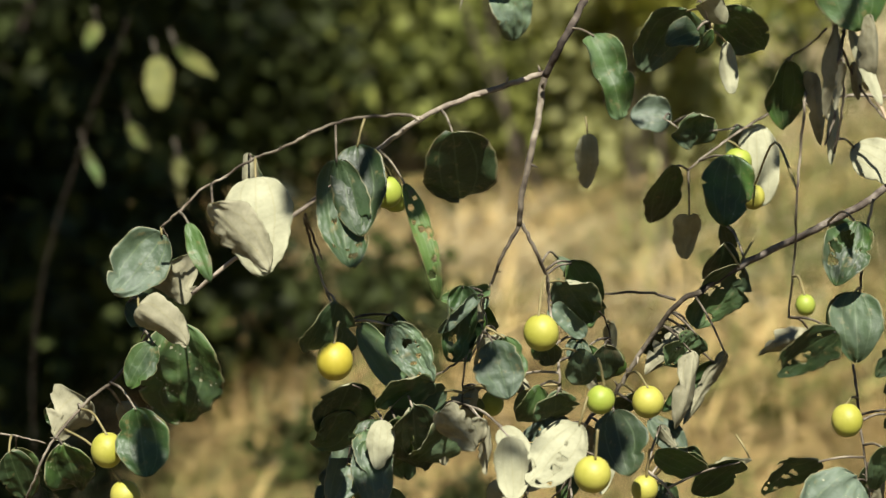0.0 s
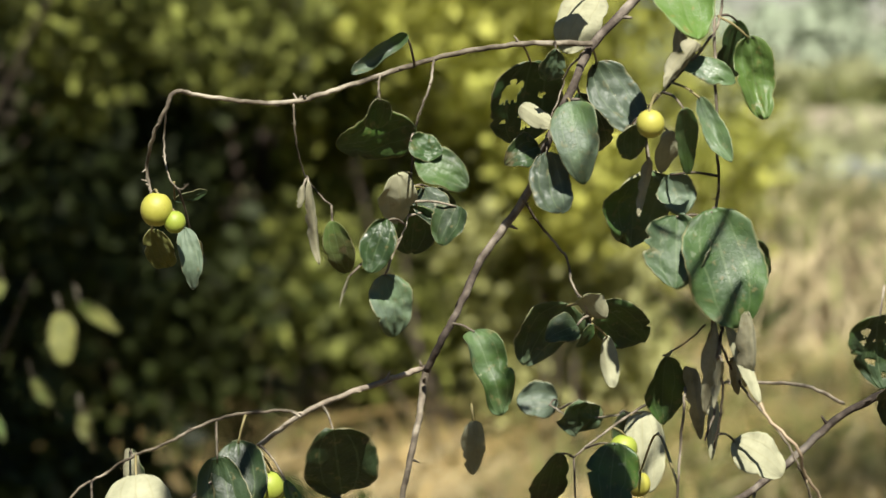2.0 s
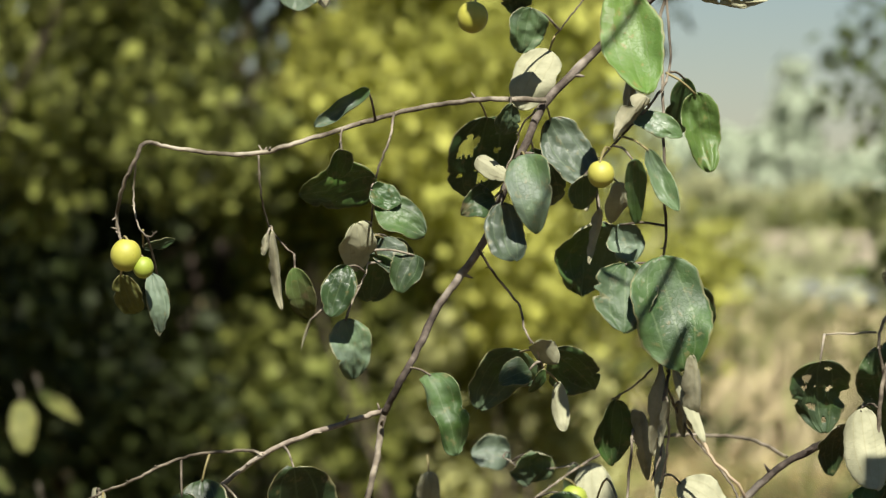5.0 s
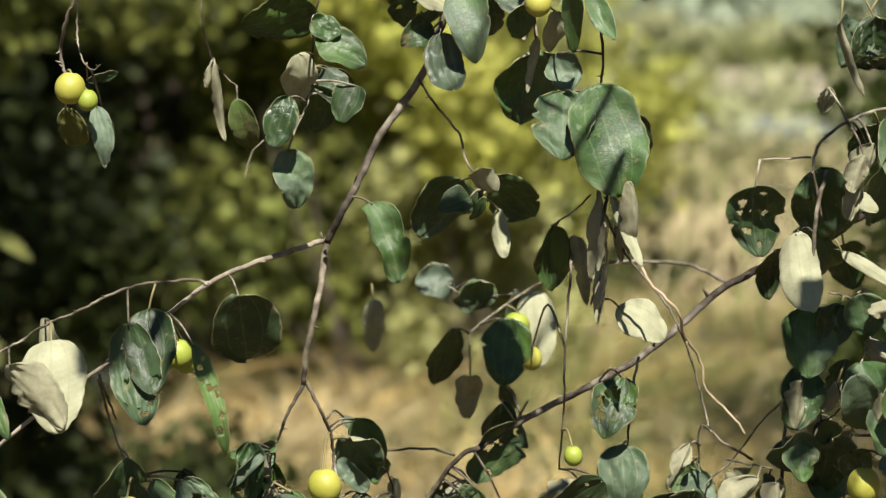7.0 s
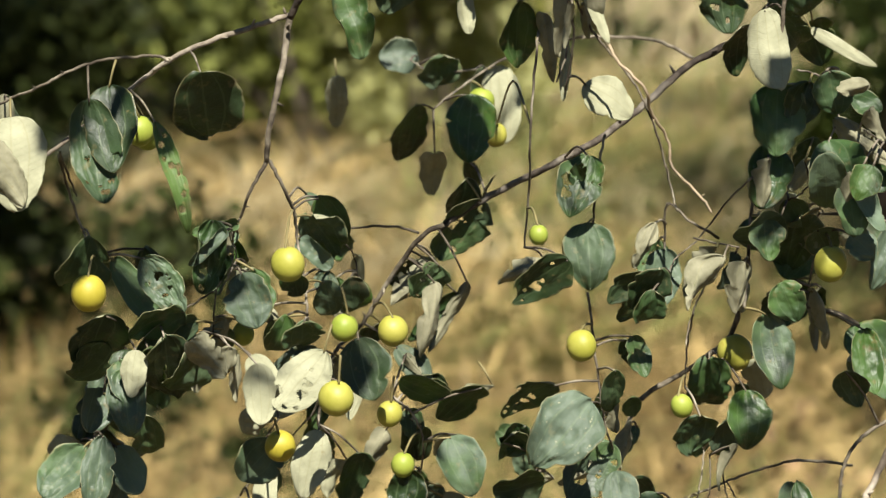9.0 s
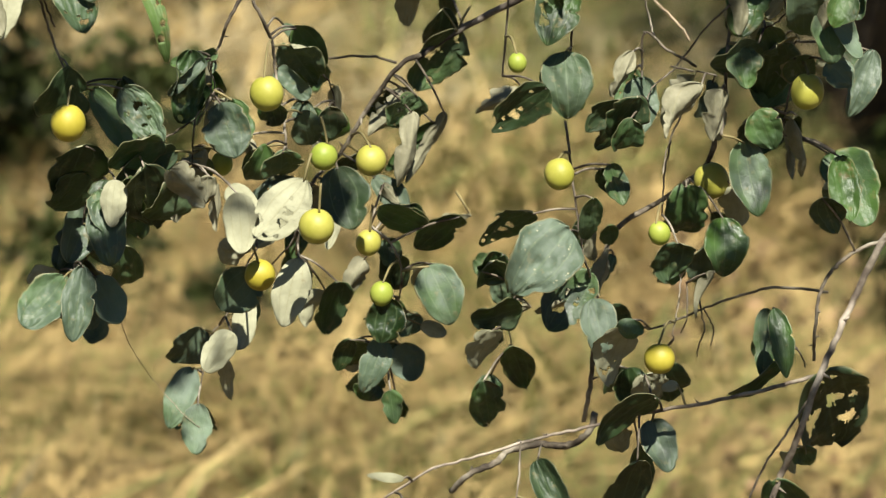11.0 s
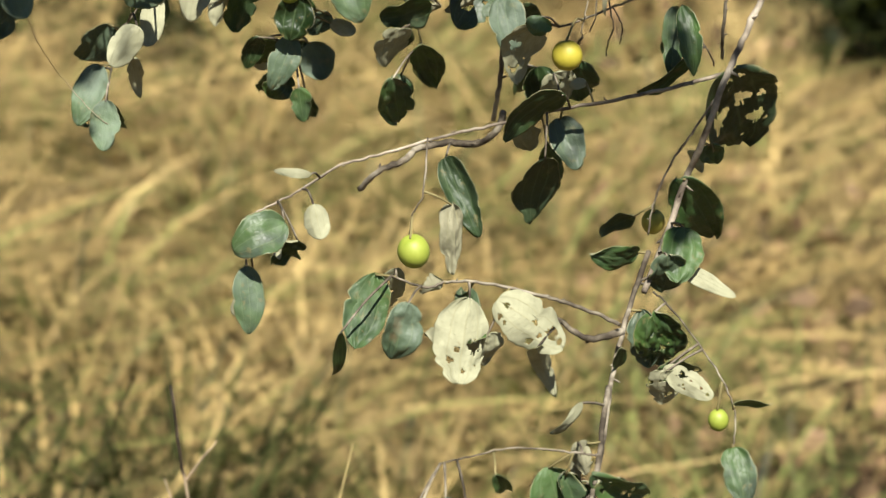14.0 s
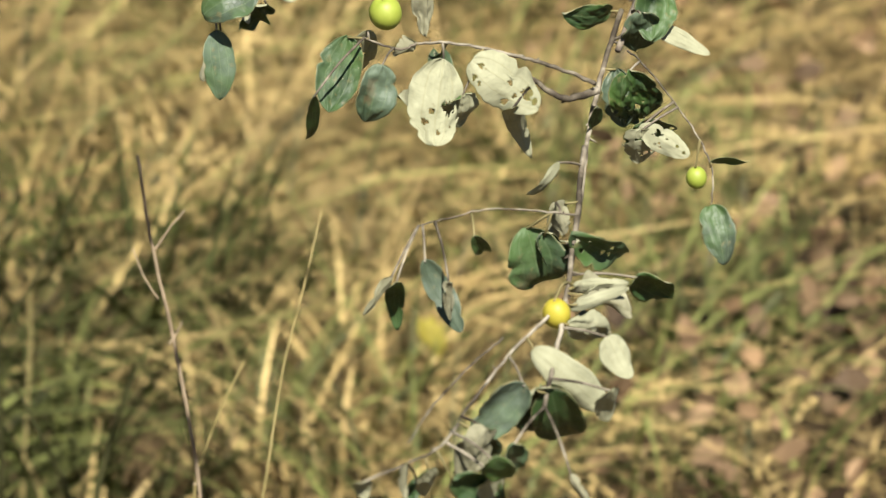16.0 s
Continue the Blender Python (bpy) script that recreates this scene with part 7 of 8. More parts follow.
leaf(TREE, 0.1376, 1.9917, 1.5554, 0.0018, -0.0222, 0.0119, "d", 454, (0.1497, 1.9515, 1.5585))
leaf(TREE, 0.1715, 2.0320, 1.7300, 0.0349, 0.0159, 0.0207, "dh", 455, (0.1620, 2.0035, 1.7342))
leaf(TREE, 0.0896, 2.0334, 1.5128, -0.0071, -0.0158, 0.0099, "dc", 456, (0.0875, 1.9937, 1.5152))
leaf(TREE, -0.1046, 2.0455, 1.4400, -0.0157, -0.0390, 0.0172, "d", 457, (-0.0985, 2.0086, 1.4368))
leaf(TREE, -0.1652, 2.0227, 1.4375, 0.0017, -0.0505, 0.0286, "qc", 458, (-0.1606, 1.9841, 1.4383))
leaf(TREE, -0.2281, 2.0441, 1.3683, 0.0255, -0.0112, 0.0219, "d", 459, (-0.2217, 2.0017, 1.3722))
leaf(TREE, -0.2335, 2.0225, 1.3549, 0.0273, -0.0179, 0.0186, "g", 460, (-0.2235, 1.9882, 1.3604))
leaf(TREE, -0.2421, 2.0556, 1.2915, 0.0186, -0.0266, 0.0217, "q", 461, (-0.2467, 2.0286, 1.3057))
leaf(TREE, -0.2666, 2.0636, 1.2881, -0.0193, -0.0081, 0.0234, "g", 462, (-0.2602, 2.0210, 1.2938))
leaf(TREE, -0.2761, 2.0568, 1.2667, 0.0173, -0.0175, 0.0210, "gc", 463, (-0.2734, 2.0110, 1.2785))
leaf(TREE, -0.3026, 2.0580, 1.2645, 0.0104, -0.0206, 0.0137, "d", 464, (-0.2976, 2.0300, 1.2763))
leaf(TREE, -0.0862, 2.0259, 1.3481, 0.0069, -0.0315, 0.0184, "d", 465, (-0.1121, 1.9945, 1.3471))
leaf(TREE, -0.0443, 2.0403, 1.3606, 0.0041, -0.0299, 0.0141, "dh", 466, (-0.0322, 2.0034, 1.3620))
leaf(TREE, -0.0254, 2.0535, 1.3326, -0.0105, -0.0268, 0.0160, "dh", 467, (-0.0327, 2.0088, 1.3429))
leaf(TREE, -0.0818, 2.0219, 1.2881, 0.0038, -0.0244, 0.0141, "gc", 468, (-0.0855, 1.9917, 1.3056))
leaf(TREE, 0.0051, 2.0552, 1.3484, 0.0173, -0.0134, 0.0130, "g", 469, (0.0028, 2.0220, 1.3539))
leaf(TREE, 0.0453, 2.1216, 1.2741, 0.0053, -0.0274, 0.0210, "d", 470, (0.0364, 2.0882, 1.2871))
leaf(TREE, 0.0674, 2.0760, 1.2763, 0.0163, -0.0203, 0.0103, "qh", 471, (0.0588, 2.0491, 1.2551))
leaf(TREE, 0.0209, 2.1102, 1.2675, -0.0084, -0.0421, 0.0189, "g", 472, (0.0241, 2.0781, 1.2728))
leaf(TREE, -0.0580, 2.0302, 1.2955, 0.0154, -0.0261, 0.0136, "dc", 473, (-0.0455, 1.9889, 1.3030))
leaf(TREE, -0.0407, 2.0219, 1.2859, -0.0126, -0.0110, 0.0142, "d", 474, (-0.0455, 1.9889, 1.3030))
leaf(TREE, 0.0870, 2.1093, 1.3295, -0.0271, -0.0175, 0.0196, "dh", 475, (0.0732, 2.0723, 1.3430))
leaf(TREE, 0.1265, 2.2652, 1.4332, 0.0038, -0.0473, 0.0241, "d", 476, (0.1179, 2.2266, 1.4348))
leaf(TREE, 0.1727, 2.1380, 1.3903, 0.0167, -0.0312, 0.0183, "d", 477, (0.1673, 2.0904, 1.3946))
leaf(TREE, 0.1632, 2.0378, 1.3564, 0.0215, -0.0340, 0.0264, "dh", 478, (0.1732, 2.0004, 1.3597))
leaf(TREE, 0.1486, 2.0085, 1.3407, -0.0323, -0.0096, 0.0175, "q", 479, (0.1310, 1.9606, 1.3563))
leaf(TREE, 0.0226, 2.0575, 1.3159, 0.0087, -0.0197, 0.0124, "q", 480, (0.0074, 2.0092, 1.3238))
leaf(TREE, 0.2721, 2.0024, 1.4901, 0.0276, -0.0307, 0.0221, "d", 481, (0.2774, 1.9692, 1.4901))
leaf(TREE, 0.2785, 2.0227, 1.4422, 0.0189, -0.0308, 0.0298, "d", 482, (0.2758, 1.9767, 1.4470))
leaf(TREE, 0.2862, 2.0239, 1.3602, -0.0278, -0.0075, 0.0175, "g", 483, (0.2841, 1.9918, 1.3781))
leaf(TREE, 0.2993, 2.0196, 1.3696, 0.0137, -0.0319, 0.0295, "qh", 484, (0.3017, 1.9883, 1.3775))
leaf(TREE, 0.3232, 2.0432, 1.3509, 0.0140, -0.0020, 0.0149, "d", 485, (0.3056, 1.9966, 1.3587))
leaf(TREE, 0.2164, 2.0445, 1.3487, -0.0086, -0.0229, 0.0177, "gh", 486, (0.2159, 2.0103, 1.3543))
leaf(TREE, 0.1997, 1.9864, 1.3238, -0.0137, -0.0132, 0.0144, "d", 487, (0.2127, 1.9609, 1.3401))
leaf(TREE, 0.2927, 2.0409, 1.3220, -0.0093, -0.0238, 0.0225, "d", 488, (0.3007, 2.0099, 1.3260))
leaf(TREE, 0.3115, 2.0357, 1.3220, 0.0041, -0.0295, 0.0112, "dc", 489, (0.3007, 2.0099, 1.3260))
leaf(TREE, 0.3454, 2.0558, 1.2921, 0.0054, -0.0284, 0.0162, "d", 490, (0.2993, 2.0088, 1.3136))
leaf(TREE, 0.2701, 2.0162, 1.3935, 0.0069, -0.0237, 0.0153, "d", 491, (0.2697, 1.9896, 1.3965))
leaf(TREE, 0.0149, 2.0598, 1.3738, 0.0077, -0.0236, 0.0114, "d", 492, (-0.0007, 2.0105, 1.3738))
leaf(TREE, 0.2665, 2.0730, 1.2572, 0.0162, -0.0208, 0.0210, "dc", 493, (0.2447, 2.0327, 1.2822))
leaf(TREE, 0.2378, 2.0405, 1.2383, 0.0032, -0.0247, 0.0227, "dh", 494, (0.2405, 2.0119, 1.2294))
leaf(TREE, 0.3388, 2.0353, 1.2937, 0.0051, -0.0367, 0.0244, "dc", 495, (0.2993, 2.0088, 1.3136))
leaf(TREE, 0.1876, 2.0569, 1.2168, -0.0294, -0.0168, 0.0200, "q", 496, (0.1865, 2.0071, 1.2309))
leaf(TREE, 0.1351, 2.0844, 1.2290, -0.0085, -0.0126, 0.0189, "g", 497, (0.1510, 2.0379, 1.2217))
leaf(TREE, 0.1575, 2.0743, 1.1997, -0.0243, -0.0045, 0.0181, "qh", 498, (0.1462, 2.0412, 1.2108))
leaf(TREE, 0.1382, 2.0977, 1.1810, -0.0118, -0.0172, 0.0156, "dh", 499, (0.1424, 2.0500, 1.1923))
leaf(TREE, 0.1351, 2.1045, 1.1515, -0.0070, -0.0278, 0.0164, "gh", 500, (0.1442, 2.0591, 1.1796))
leaf(TREE, 0.2010, 2.0635, 1.1989, 0.0176, -0.0165, 0.0181, "d", 501, (0.1905, 2.0192, 1.2067))
leaf(TREE, 0.2191, 2.0078, 1.1716, 0.0098, -0.0190, 0.0238, "dh", 502, (0.2193, 1.9600, 1.1601))
leaf(TREE, 0.2116, 2.0642, 1.1637, -0.0049, -0.0225, 0.0168, "d", 503, (0.1902, 2.0269, 1.1746))
leaf(TREE, 0.2967, 2.0373, 1.2009, -0.0046, -0.0303, 0.0108, "d", 504, (0.2919, 1.9935, 1.2104))
leaf(TREE, 0.1943, 2.0289, 1.2917, 0.0073, -0.0170, 0.0106, "d", 505, (0.1745, 1.9984, 1.2928))
leaf(TREE, 0.1831, 2.0318, 1.2615, 0.0004, -0.0190, 0.0121, "d", 506, (0.1773, 1.9898, 1.2683))
leaf(TREE, 0.2156, 2.0044, 1.1297, 0.0024, -0.0522, 0.0202, "dh", 507, (0.2069, 1.9641, 1.1564))
leaf(TREE, 0.3015, 1.9764, 1.1304, 0.0049, -0.0161, 0.0134, "dc", 508, (0.2969, 1.9482, 1.1355))
leaf(TREE, -0.1144, 2.0514, 1.2504, -0.0100, -0.0217, 0.0177, "dh", 509, (-0.1117, 2.0102, 1.2563))
leaf(TREE, -0.1247, 2.0280, 1.2345, -0.0145, -0.0222, 0.0196, "d", 510, (-0.1151, 1.9989, 1.2392))
leaf(TREE, -0.1164, 2.0352, 1.2410, 0.0190, -0.0252, 0.0142, "dc", 511, (-0.1141, 2.0097, 1.2460))
leaf(TREE, -0.1062, 2.0365, 1.2605, -0.0114, -0.0177, 0.0176, "d", 512, (-0.1094, 2.0092, 1.2656))
leaf(TREE, -0.1144, 2.0264, 1.2232, -0.0006, -0.0215, 0.0125, "qh", 513, (-0.1151, 1.9989, 1.2392))
leaf(TREE, 0.0110, 2.1094, 1.2275, 0.0112, -0.0310, 0.0169, "dh", 514, (0.0087, 2.0613, 1.2397))
leaf(TREE, -0.0109, 2.0876, 1.2048, -0.0071, -0.0240, 0.0104, "d", 515, (-0.0212, 2.0462, 1.2188))
leaf(TREE, -0.0472, 2.0694, 1.1632, -0.0117, -0.0331, 0.0130, "gh", 516, (-0.0417, 2.0334, 1.1702))
leaf(TREE, -0.0460, 2.0704, 1.1426, 0.0071, -0.0211, 0.0152, "dc", 517, (-0.0430, 2.0299, 1.1641))
leaf(TREE, 0.0344, 2.1078, 1.2040, -0.0158, -0.0210, 0.0145, "dc", 518, (0.0149, 2.0725, 1.2343))
leaf(TREE, 0.0983, 2.0909, 1.2243, -0.0026, -0.0294, 0.0184, "d", 519, (0.0771, 2.0445, 1.2282))
leaf(TREE, 0.0768, 2.0964, 1.2006, -0.0175, -0.0194, 0.0200, "dh", 520, (0.0752, 2.0536, 1.2093))
leaf(TREE, 0.0545, 2.0909, 1.1791, -0.0013, -0.0223, 0.0121, "dc", 521, (0.0690, 2.0601, 1.1821))
leaf(TREE, 0.0765, 2.0954, 1.1755, -0.0141, -0.0142, 0.0149, "g", 522, (0.0698, 2.0599, 1.1847))
leaf(TREE, 0.0564, 2.1042, 1.1528, -0.0073, -0.0144, 0.0143, "d", 523, (0.0673, 2.0604, 1.1768))
leaf(TREE, 0.0757, 2.0939, 1.1415, 0.0064, -0.0177, 0.0114, "dc", 524, (0.0673, 2.0604, 1.1768))
leaf(TREE, 0.0735, 2.0800, 1.2575, 0.0197, -0.0040, 0.0145, "d", 525, (0.0616, 2.0463, 1.2529))
leaf(TREE, 0.1220, 2.0857, 1.2544, -0.0288, -0.0158, 0.0155, "qh", 526, (0.1124, 2.0897, 1.2684))
leaf(TREE, 0.0689, 2.0784, 1.2419, 0.0040, -0.0135, 0.0126, "g", 527, (0.0673, 2.0407, 1.2487))
leaf(TREE, 0.0211, 2.0600, 1.3293, -0.0048, -0.0151, 0.0152, "gh", 528, (0.0062, 2.0137, 1.3327))
leaf(TREE, 0.0315, 2.1185, 1.3123, 0.0102, -0.0132, 0.0158, "d", 529, (0.0394, 2.0893, 1.3195))
leaf(TREE, 0.0669, 1.9715, 1.0811, -0.0147, -0.0181, 0.0167, "dc", 530, (0.0550, 1.9708, 1.1044))
leaf(TREE, 0.0409, 1.9929, 1.0582, -0.0123, -0.0284, 0.0106, "qc", 531, (0.0361, 1.9622, 1.0973))
leaf(TREE, 0.1190, 1.8897, 1.0856, -0.0101, -0.0353, 0.0176, "dh", 532, (0.1173, 1.8625, 1.0876))
leaf(TREE, 0.1582, 1.8707, 1.0756, -0.0179, -0.0335, 0.0331, "dc", 533, (0.1598, 1.8555, 1.0858))
leaf(TREE, 0.2693, 1.8611, 1.0362, 0.0221, -0.0134, 0.0129, "dh", 534, (0.2865, 1.8584, 1.0475))
leaf(TREE, 0.2732, 1.8693, 1.0322, -0.0095, -0.0144, 0.0149, "dh", 535, (0.2865, 1.8584, 1.0475))
leaf(TREE, 0.1999, 1.7458, 1.0104, 0.0090, -0.0275, 0.0217, "dc", 536, (0.2036, 1.7437, 1.0231))
leaf(TREE, 0.2088, 1.7539, 1.0023, 0.0271, -0.0055, 0.0159, "dc", 537, (0.2145, 1.7401, 1.0060))
leaf(TREE, 0.2072, 1.6786, 0.9868, 0.0203, -0.0125, 0.0140, "q", 538, (0.2006, 1.6734, 0.9906))
leaf(TREE, 0.1500, 1.5704, 0.9681, 0.0019, -0.0221, 0.0143, "dh", 539, (0.1373, 1.5768, 0.9740))
leaf(TREE, 0.1172, 1.7156, 1.0003, -0.0145, -0.0212, 0.0088, "q", 540, (0.1332, 1.7407, 1.0192))
leaf(TREE, 0.1162, 1.5614, 0.9509, -0.0058, -0.0118, 0.0071, "g", 541, (0.1090, 1.5364, 0.9702))
leaf(TREE, 0.3169, 2.0154, 1.5311, -0.0165, -0.0129, 0.0130, "qh", 542, (0.3009, 1.9825, 1.5531))
leaf(TREE, 0.3151, 2.0365, 1.6090, -0.0151, -0.0244, 0.0326, "gh", 543, (0.3241, 2.0405, 1.6230))
leaf(TREE, 0.2886, 2.0321, 1.3779, 0.0081, -0.0187, 0.0143, "d", 544, (0.2852, 1.9909, 1.3789))
leaf(TREE, 0.3167, 2.0226, 1.4529, -0.0071, -0.0232, 0.0169, "q", 545, (0.3014, 1.9848, 1.4502))
leaf(TREE, 0.1836, 1.6220, 0.9734, 0.0105, -0.0320, 0.0233, "d", 546, (0.1859, 1.6124, 0.9769))
leaf(TREE, -0.1024, 2.0357, 1.2867, -0.0029, -0.0219, 0.0171, "d", 547, (-0.0996, 2.0017, 1.2913))
leaf(TREE, 0.0186, 2.1139, 1.2678, -0.0325, -0.0100, 0.0229, "gh", 548, (0.0241, 2.0781, 1.2728))
leaf(TREE, -0.0131, 2.0693, 1.2688, -0.0022, -0.0321, 0.0171, "q", 549, (-0.0086, 2.0292, 1.2457))
leaf(TREE, -0.0310, 2.0325, 1.3557, -0.0226, -0.0036, 0.0116, "gh", 550, (-0.0327, 2.0051, 1.3603))
leaf(TREE, -0.0369, 2.0499, 1.3518, 0.0079, -0.0197, 0.0125, "dc", 551, (-0.0338, 2.0085, 1.3570))
leaf(TREE, -0.0415, 2.0574, 1.3325, -0.0035, -0.0170, 0.0117, "gc", 552, (-0.0376, 2.0080, 1.3383))
leaf(TREE, 0.0134, 2.1262, 1.3494, 0.0245, -0.0193, 0.0206, "dc", 553, (0.0144, 2.0923, 1.3450))
leaf(TREE, 0.0194, 2.1314, 1.3404, 0.0103, -0.0085, 0.0097, "dc", 554, (0.0174, 2.0914, 1.3458))
leaf(TREE, 0.1012, 2.1020, 1.3093, -0.0313, -0.0322, 0.0117, "g", 555, (0.0681, 2.0760, 1.3351))
leaf(TREE, -0.1090, 2.0291, 1.2895, -0.0037, -0.0242, 0.0229, "dh", 556, (-0.1014, 2.0035, 1.2889))
leaf(TREE, -0.0657, 2.0399, 1.3060, -0.0190, -0.0243, 0.0149, "d", 557, (-0.0654, 1.9936, 1.3152))
leaf(TREE, -0.0347, 2.0274, 1.3062, -0.0210, -0.0153, 0.0141, "q", 558, (-0.0448, 1.9936, 1.3116))
leaf(TREE, -0.0557, 2.0191, 1.2932, -0.0006, -0.0307, 0.0180, "dh", 559, (-0.0455, 1.9889, 1.3030))
leaf(TREE, -0.0204, 2.0505, 1.3246, -0.0127, -0.0239, 0.0184, "g", 560, (-0.0350, 2.0052, 1.3386))
leaf(TREE, 0.0288, 2.1168, 1.2611, -0.0031, -0.0255, 0.0143, "gh", 561, (0.0231, 2.0765, 1.2704))
leaf(TREE, 0.0558, 2.1076, 1.1701, -0.0188, -0.0068, 0.0145, "dc", 562, (0.0673, 2.0604, 1.1768))
leaf(TREE, 0.2070, 2.0631, 1.2336, -0.0178, -0.0192, 0.0112, "g", 563, (0.1989, 2.0289, 1.2421))
leaf(TREE, 0.2562, 1.9983, 1.3475, -0.0097, -0.0218, 0.0107, "gc", 564, (0.2528, 1.9635, 1.3549))
leaf(TREE, 0.2898, 2.0577, 1.3175, 0.0020, -0.0189, 0.0185, "q", 565, (0.3002, 2.0095, 1.3219))
fruit(TREE, -0.1462, 1.9800, 1.5728, 0.0086, "y", 500, (-0.1506, 2.0057, 1.5800))
fruit(TREE, -0.1365, 1.9800, 1.5660, 0.0058, "g", 501, (-0.1480, 1.9975, 1.5768))
fruit(TREE, 0.0474, 1.9826, 1.7080, 0.0086, "y", 502, (0.0473, 2.0227, 1.7199))
fruit(TREE, 0.1154, 1.9083, 1.6201, 0.0073, "y", 503, (0.1228, 1.9452, 1.6344))
fruit(TREE, -0.0879, 2.0200, 1.4170, 0.0087, "g", 504, (-0.0954, 2.0081, 1.4392))
fruit(TREE, -0.0835, 2.0300, 1.4121, 0.0075, "g", 505, (-0.0954, 2.0081, 1.4392))
fruit(TREE, -0.2406, 1.9802, 1.2779, 0.0092, "y", 506, (-0.2602, 2.0210, 1.2938))
fruit(TREE, -0.2306, 1.9779, 1.2527, 0.0085, "y", 507, (-0.2690, 2.0143, 1.2836))
fruit(TREE, -0.1134, 1.9400, 1.3344, 0.0100, "o", 508, (-0.1121, 1.9945, 1.3471))
fruit(TREE, -0.0290, 2.0300, 1.2964, 0.0066, "g", 509, (-0.0450, 1.9921, 1.3087))
fruit(TREE, -0.0025, 1.9606, 1.3472, 0.0095, "y", 510, (0.0003, 2.0122, 1.3715))
fruit(TREE, 0.0285, 1.9200, 1.3174, 0.0077, "g", 511, None)
fruit(TREE, 0.0590, 2.0413, 1.2958, 0.0092, "y", 512, (0.0490, 2.0888, 1.3040))
fruit(TREE, 0.0232, 1.8700, 1.2868, 0.0096, "y", 513, None)
fruit(TREE, 0.0559, 1.9989, 1.2540, 0.0074, "y", 514, None)
fruit(TREE, 0.1207, 2.2200, 1.4144, 0.0090, "g", 515, (0.1139, 2.2186, 1.4282))
fruit(TREE, 0.1350, 1.9081, 1.3703, 0.0053, "g", 516, (0.1320, 1.9528, 1.3794))
fruit(TREE, 0.1654, 1.9800, 1.2965, 0.0086, "y", 517, (0.1733, 2.0041, 1.3049))
fruit(TREE, 0.3054, 1.9632, 1.3455, 0.0096, "y", 518, (0.3056, 1.9966, 1.3587))
fruit(TREE, 0.2590, 2.0200, 1.2852, 0.0103, "y", 519, (0.2563, 2.0247, 1.2953))
fruit(TREE, 0.2199, 1.9496, 1.2667, 0.0063, "g", 520, (0.2267, 1.9901, 1.2771))
fruit(TREE, 0.2183, 1.9300, 1.1979, 0.0087, "o", 521, (0.2349, 1.9936, 1.2058))
fruit(TREE, -0.0074, 1.9700, 1.2412, 0.0089, "o", 522, None)
fruit(TREE, 0.0639, 2.0122, 1.2211, 0.0068, "g", 523, (0.0745, 2.0420, 1.2351))
fruit(TREE, 0.1280, 1.8774, 1.0982, 0.0093, "g", 524, (0.1284, 1.8945, 1.1139))
fruit(TREE, 0.2844, 1.7687, 1.0316, 0.0056, "g", 525, None)
fruit(TREE, 0.2766, 1.9799, 1.0871, 0.0070, "y", 526, (0.2704, 1.9382, 1.1053))
fruit(TREE, 0.1971, 1.6718, 0.9928, 0.0072, "o", 527, (0.2072, 1.7037, 0.9983))
fruit(TREE, 0.1292, 2.2000, 1.3953, 0.0072, "y", 528, (0.1326, 1.9396, 1.4276))
STALK = tagged(new("dry_stalk"), "thin dead woody stalk standing in dry grass", "stalk")
twig(STALK, "stem", 0.0025, 0.0011, [(0.0255, 2.2000, -0.0200), (0.0254, 2.2000, 0.0435), (0.0253, 2.2000, 0.1070), (0.0251, 2.2000, 0.1704), (0.0250, 2.2000, 0.2339), (0.0249, 2.2000, 0.2974), (0.0248, 2.2000, 0.3609), (0.0247, 2.2000, 0.4244), (0.0245, 2.2000, 0.4878), (0.0244, 2.2000, 0.5513), (0.0243, 2.2000, 0.6148), (0.0242, 2.2000, 0.6783), (0.0165, 2.2000, 0.7445), (0.0069, 2.2000, 0.8055), (-0.0027, 2.2000, 0.8575), (-0.0107, 2.2000, 0.9223)], 900, DEAD_STALK)
twig(STALK, "side_shoot", 0.0011, 0.0005, [(-0.0021, 2.2000, 0.8555), (0.0088, 2.2000, 0.8709), (0.0193, 2.2000, 0.8835)], 901, DEAD_STALK)
twig(STALK, "side_shoot", 0.0009, 0.0005, [(-0.0001, 2.2000, 0.8217), (-0.0090, 2.2000, 0.8380), (-0.0158, 2.2000, 0.8580)], 902, DEAD_STALK)
twig(STALK, "side_shoot", 0.0011, 0.0007, [(0.0064, 2.2000, 0.7894), (0.0112, 2.2000, 0.7973), (0.0152, 2.2000, 0.8052)], 903, DEAD_STALK)
lone_blade("pale", 0.0014, 0.0006, [(0.0504, 2.2700, -0.0100), (0.0511, 2.2644, 0.0616), (0.0518, 2.2589, 0.1333), (0.0525, 2.2533, 0.2049), (0.0532, 2.2478, 0.2765), (0.0539, 2.2422, 0.3481), (0.0546, 2.2367, 0.4198), (0.0553, 2.2311, 0.4914), (0.0560, 2.2256, 0.5630), (0.0566, 2.2200, 0.6347), (0.0671, 2.2200, 0.6680), (0.0824, 2.2200, 0.7586), (0.0968, 2.2200, 0.8150), (0.1111, 2.2200, 0.8745)], 950)
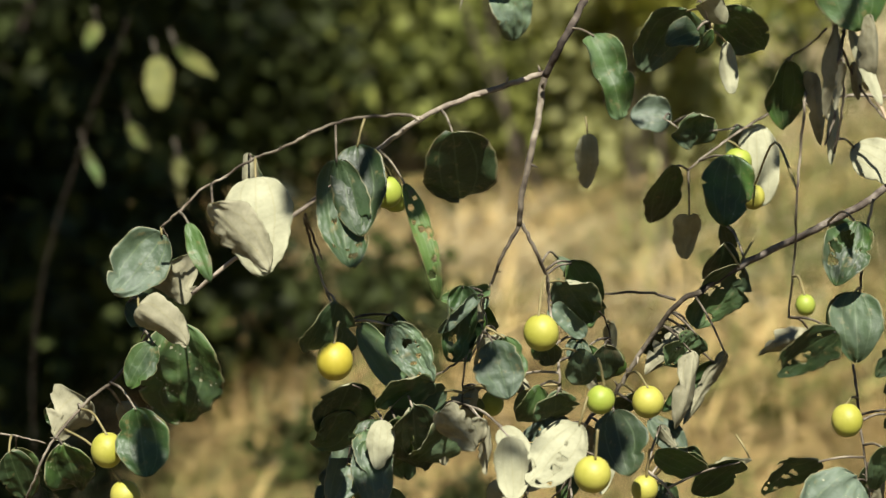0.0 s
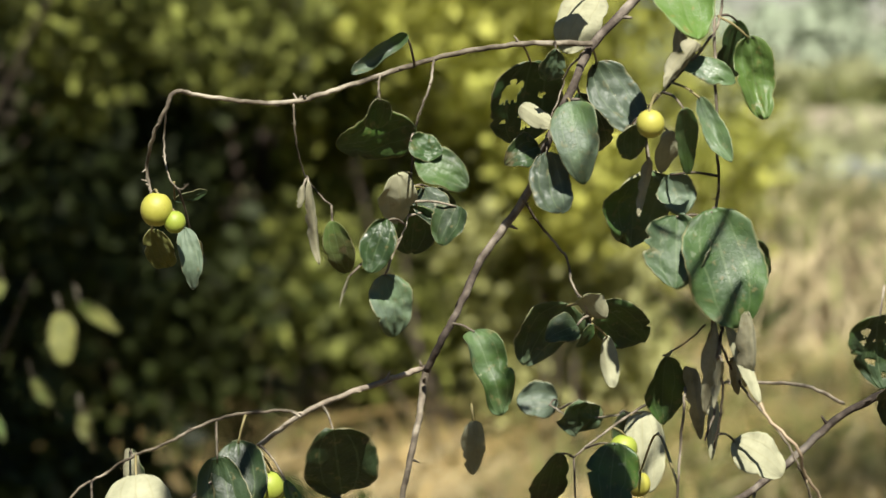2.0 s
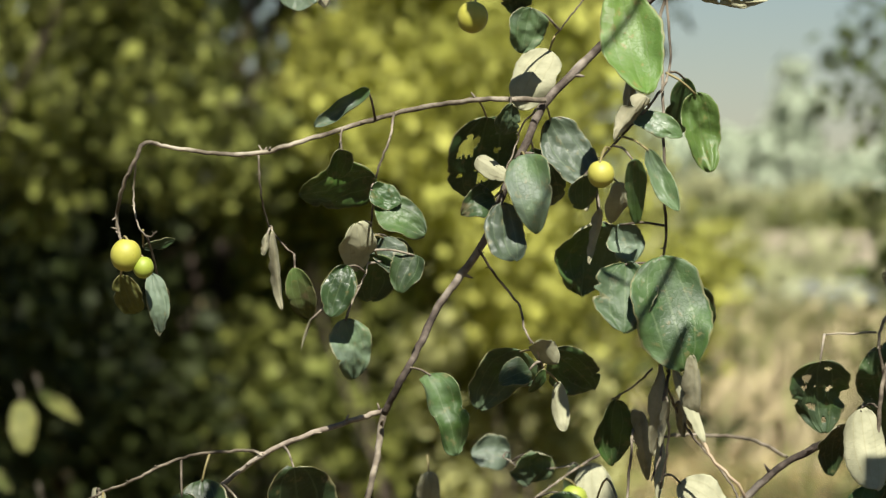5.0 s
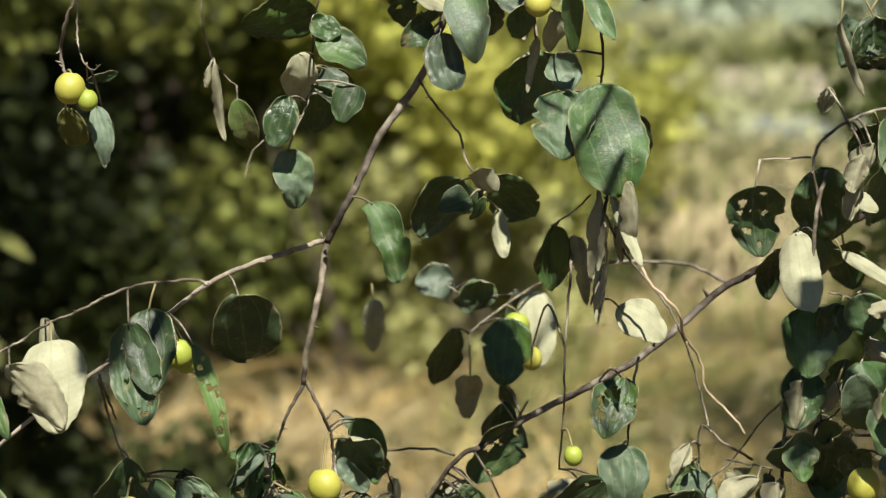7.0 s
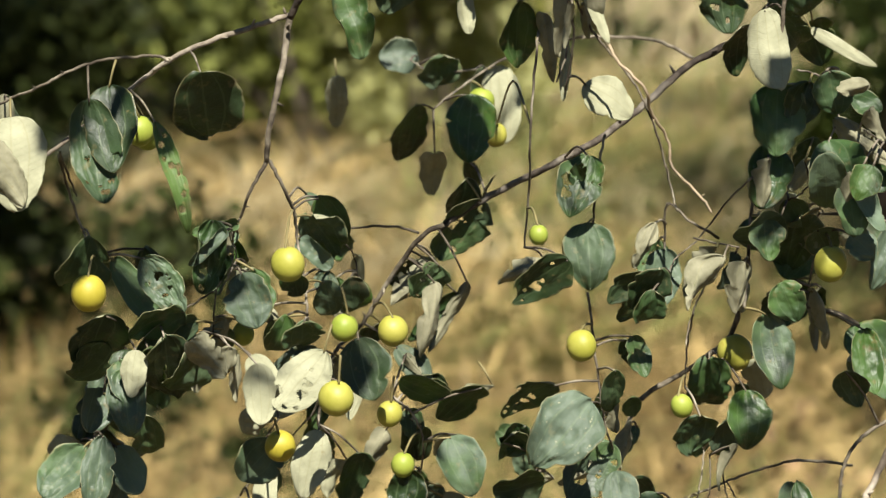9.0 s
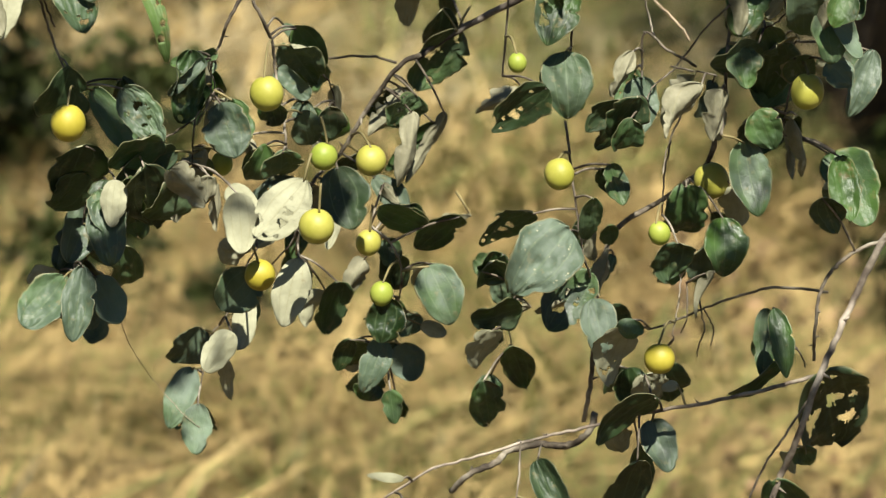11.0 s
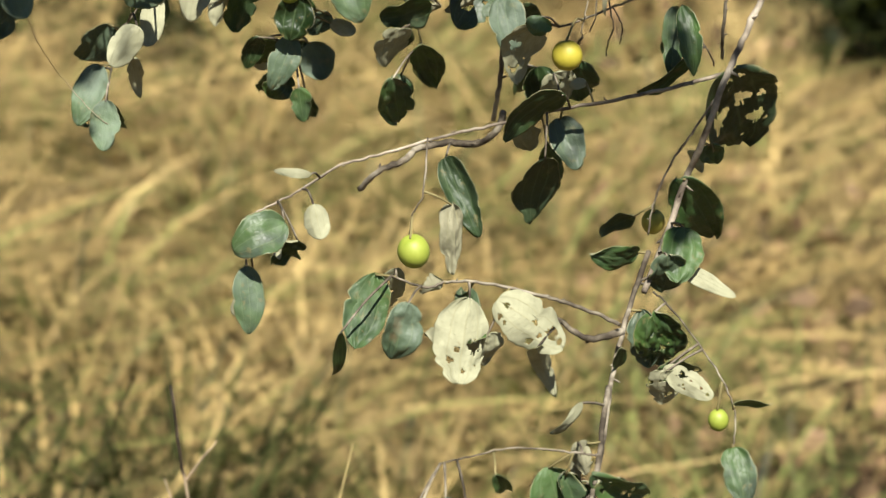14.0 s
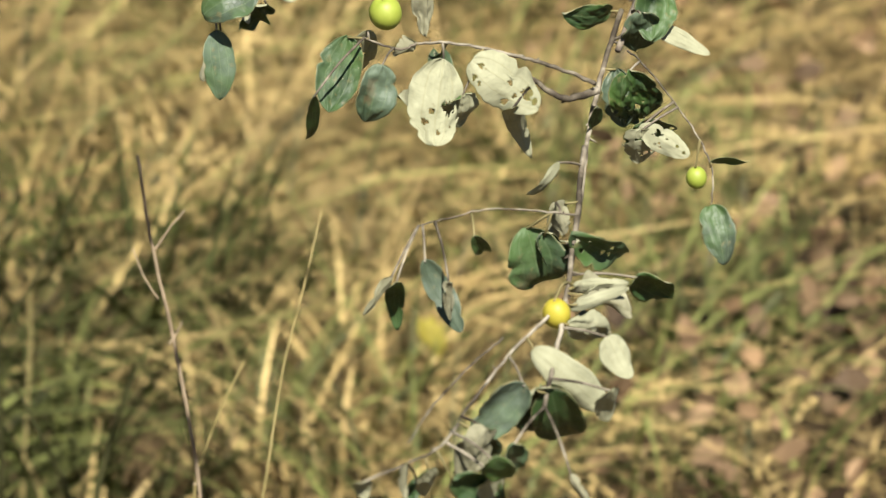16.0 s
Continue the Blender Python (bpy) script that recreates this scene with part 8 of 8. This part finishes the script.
lone_blade("pale", 0.0017, 0.0007, [(0.0177, 2.3500, -0.0100), (0.0182, 2.3444, 0.0628), (0.0187, 2.3389, 0.1356), (0.0192, 2.3333, 0.2084), (0.0197, 2.3278, 0.2811), (0.0202, 2.3222, 0.3539), (0.0207, 2.3167, 0.4267), (0.0212, 2.3111, 0.4995), (0.0217, 2.3056, 0.5723), (0.0222, 2.3000, 0.6451), (0.0297, 2.3000, 0.6707), (0.0437, 2.3000, 0.7066), (0.0592, 2.3000, 0.7379)], 951)
lone_blade("dark", 0.0033, 0.0014, [(-0.1553, 2.9500, -0.0100), (-0.1526, 2.9429, 0.0690), (-0.1498, 2.9357, 0.1480), (-0.1471, 2.9286, 0.2270), (-0.1443, 2.9214, 0.3060), (-0.1416, 2.9143, 0.3850), (-0.1389, 2.9071, 0.4640), (-0.1361, 2.9000, 0.5430), (-0.1041, 2.9000, 0.5947), (-0.0774, 2.9000, 0.6461), (-0.0476, 2.9000, 0.7175)], 952)
lone_blade("dark", 0.0057, 0.0019, [(-0.0649, 2.9500, -0.0100), (-0.0635, 2.9400, 0.0674), (-0.0620, 2.9300, 0.1448), (-0.0606, 2.9200, 0.2222), (-0.0591, 2.9100, 0.2996), (-0.0577, 2.9000, 0.3770), (-0.0456, 2.9000, 0.4314), (-0.0315, 2.9000, 0.4743), (-0.0176, 2.9000, 0.5142)], 953)
lone_blade("dark", 0.0038, 0.0014, [(-0.0689, 2.9500, -0.0100), (-0.0716, 2.9400, 0.0698), (-0.0744, 2.9300, 0.1497), (-0.0771, 2.9200, 0.2295), (-0.0798, 2.9100, 0.3093), (-0.0825, 2.9000, 0.3892), (-0.1052, 2.9000, 0.4503), (-0.1234, 2.9000, 0.4943), (-0.1420, 2.9000, 0.5219)], 954)
lone_blade("pale", 0.0024, 0.0009, [(-0.1605, 3.6500, -0.0100), (-0.1537, 3.6400, 0.0625), (-0.1469, 3.6300, 0.1351), (-0.1402, 3.6200, 0.2076), (-0.1334, 3.6100, 0.2801), (-0.1266, 3.6000, 0.3526), (-0.0703, 3.6000, 0.3735), (-0.0077, 3.6000, 0.3941), (0.0356, 3.6000, 0.3958)], 955)
lone_blade("dark", 0.0038, 0.0014, [(0.0452, 2.9500, -0.0100), (0.0440, 2.9400, 0.0665), (0.0427, 2.9300, 0.1431), (0.0414, 2.9200, 0.2196), (0.0401, 2.9100, 0.2961), (0.0389, 2.9000, 0.3727), (0.0283, 2.9000, 0.4501), (0.0228, 2.9000, 0.4883), (0.0216, 2.9000, 0.5153)], 956)
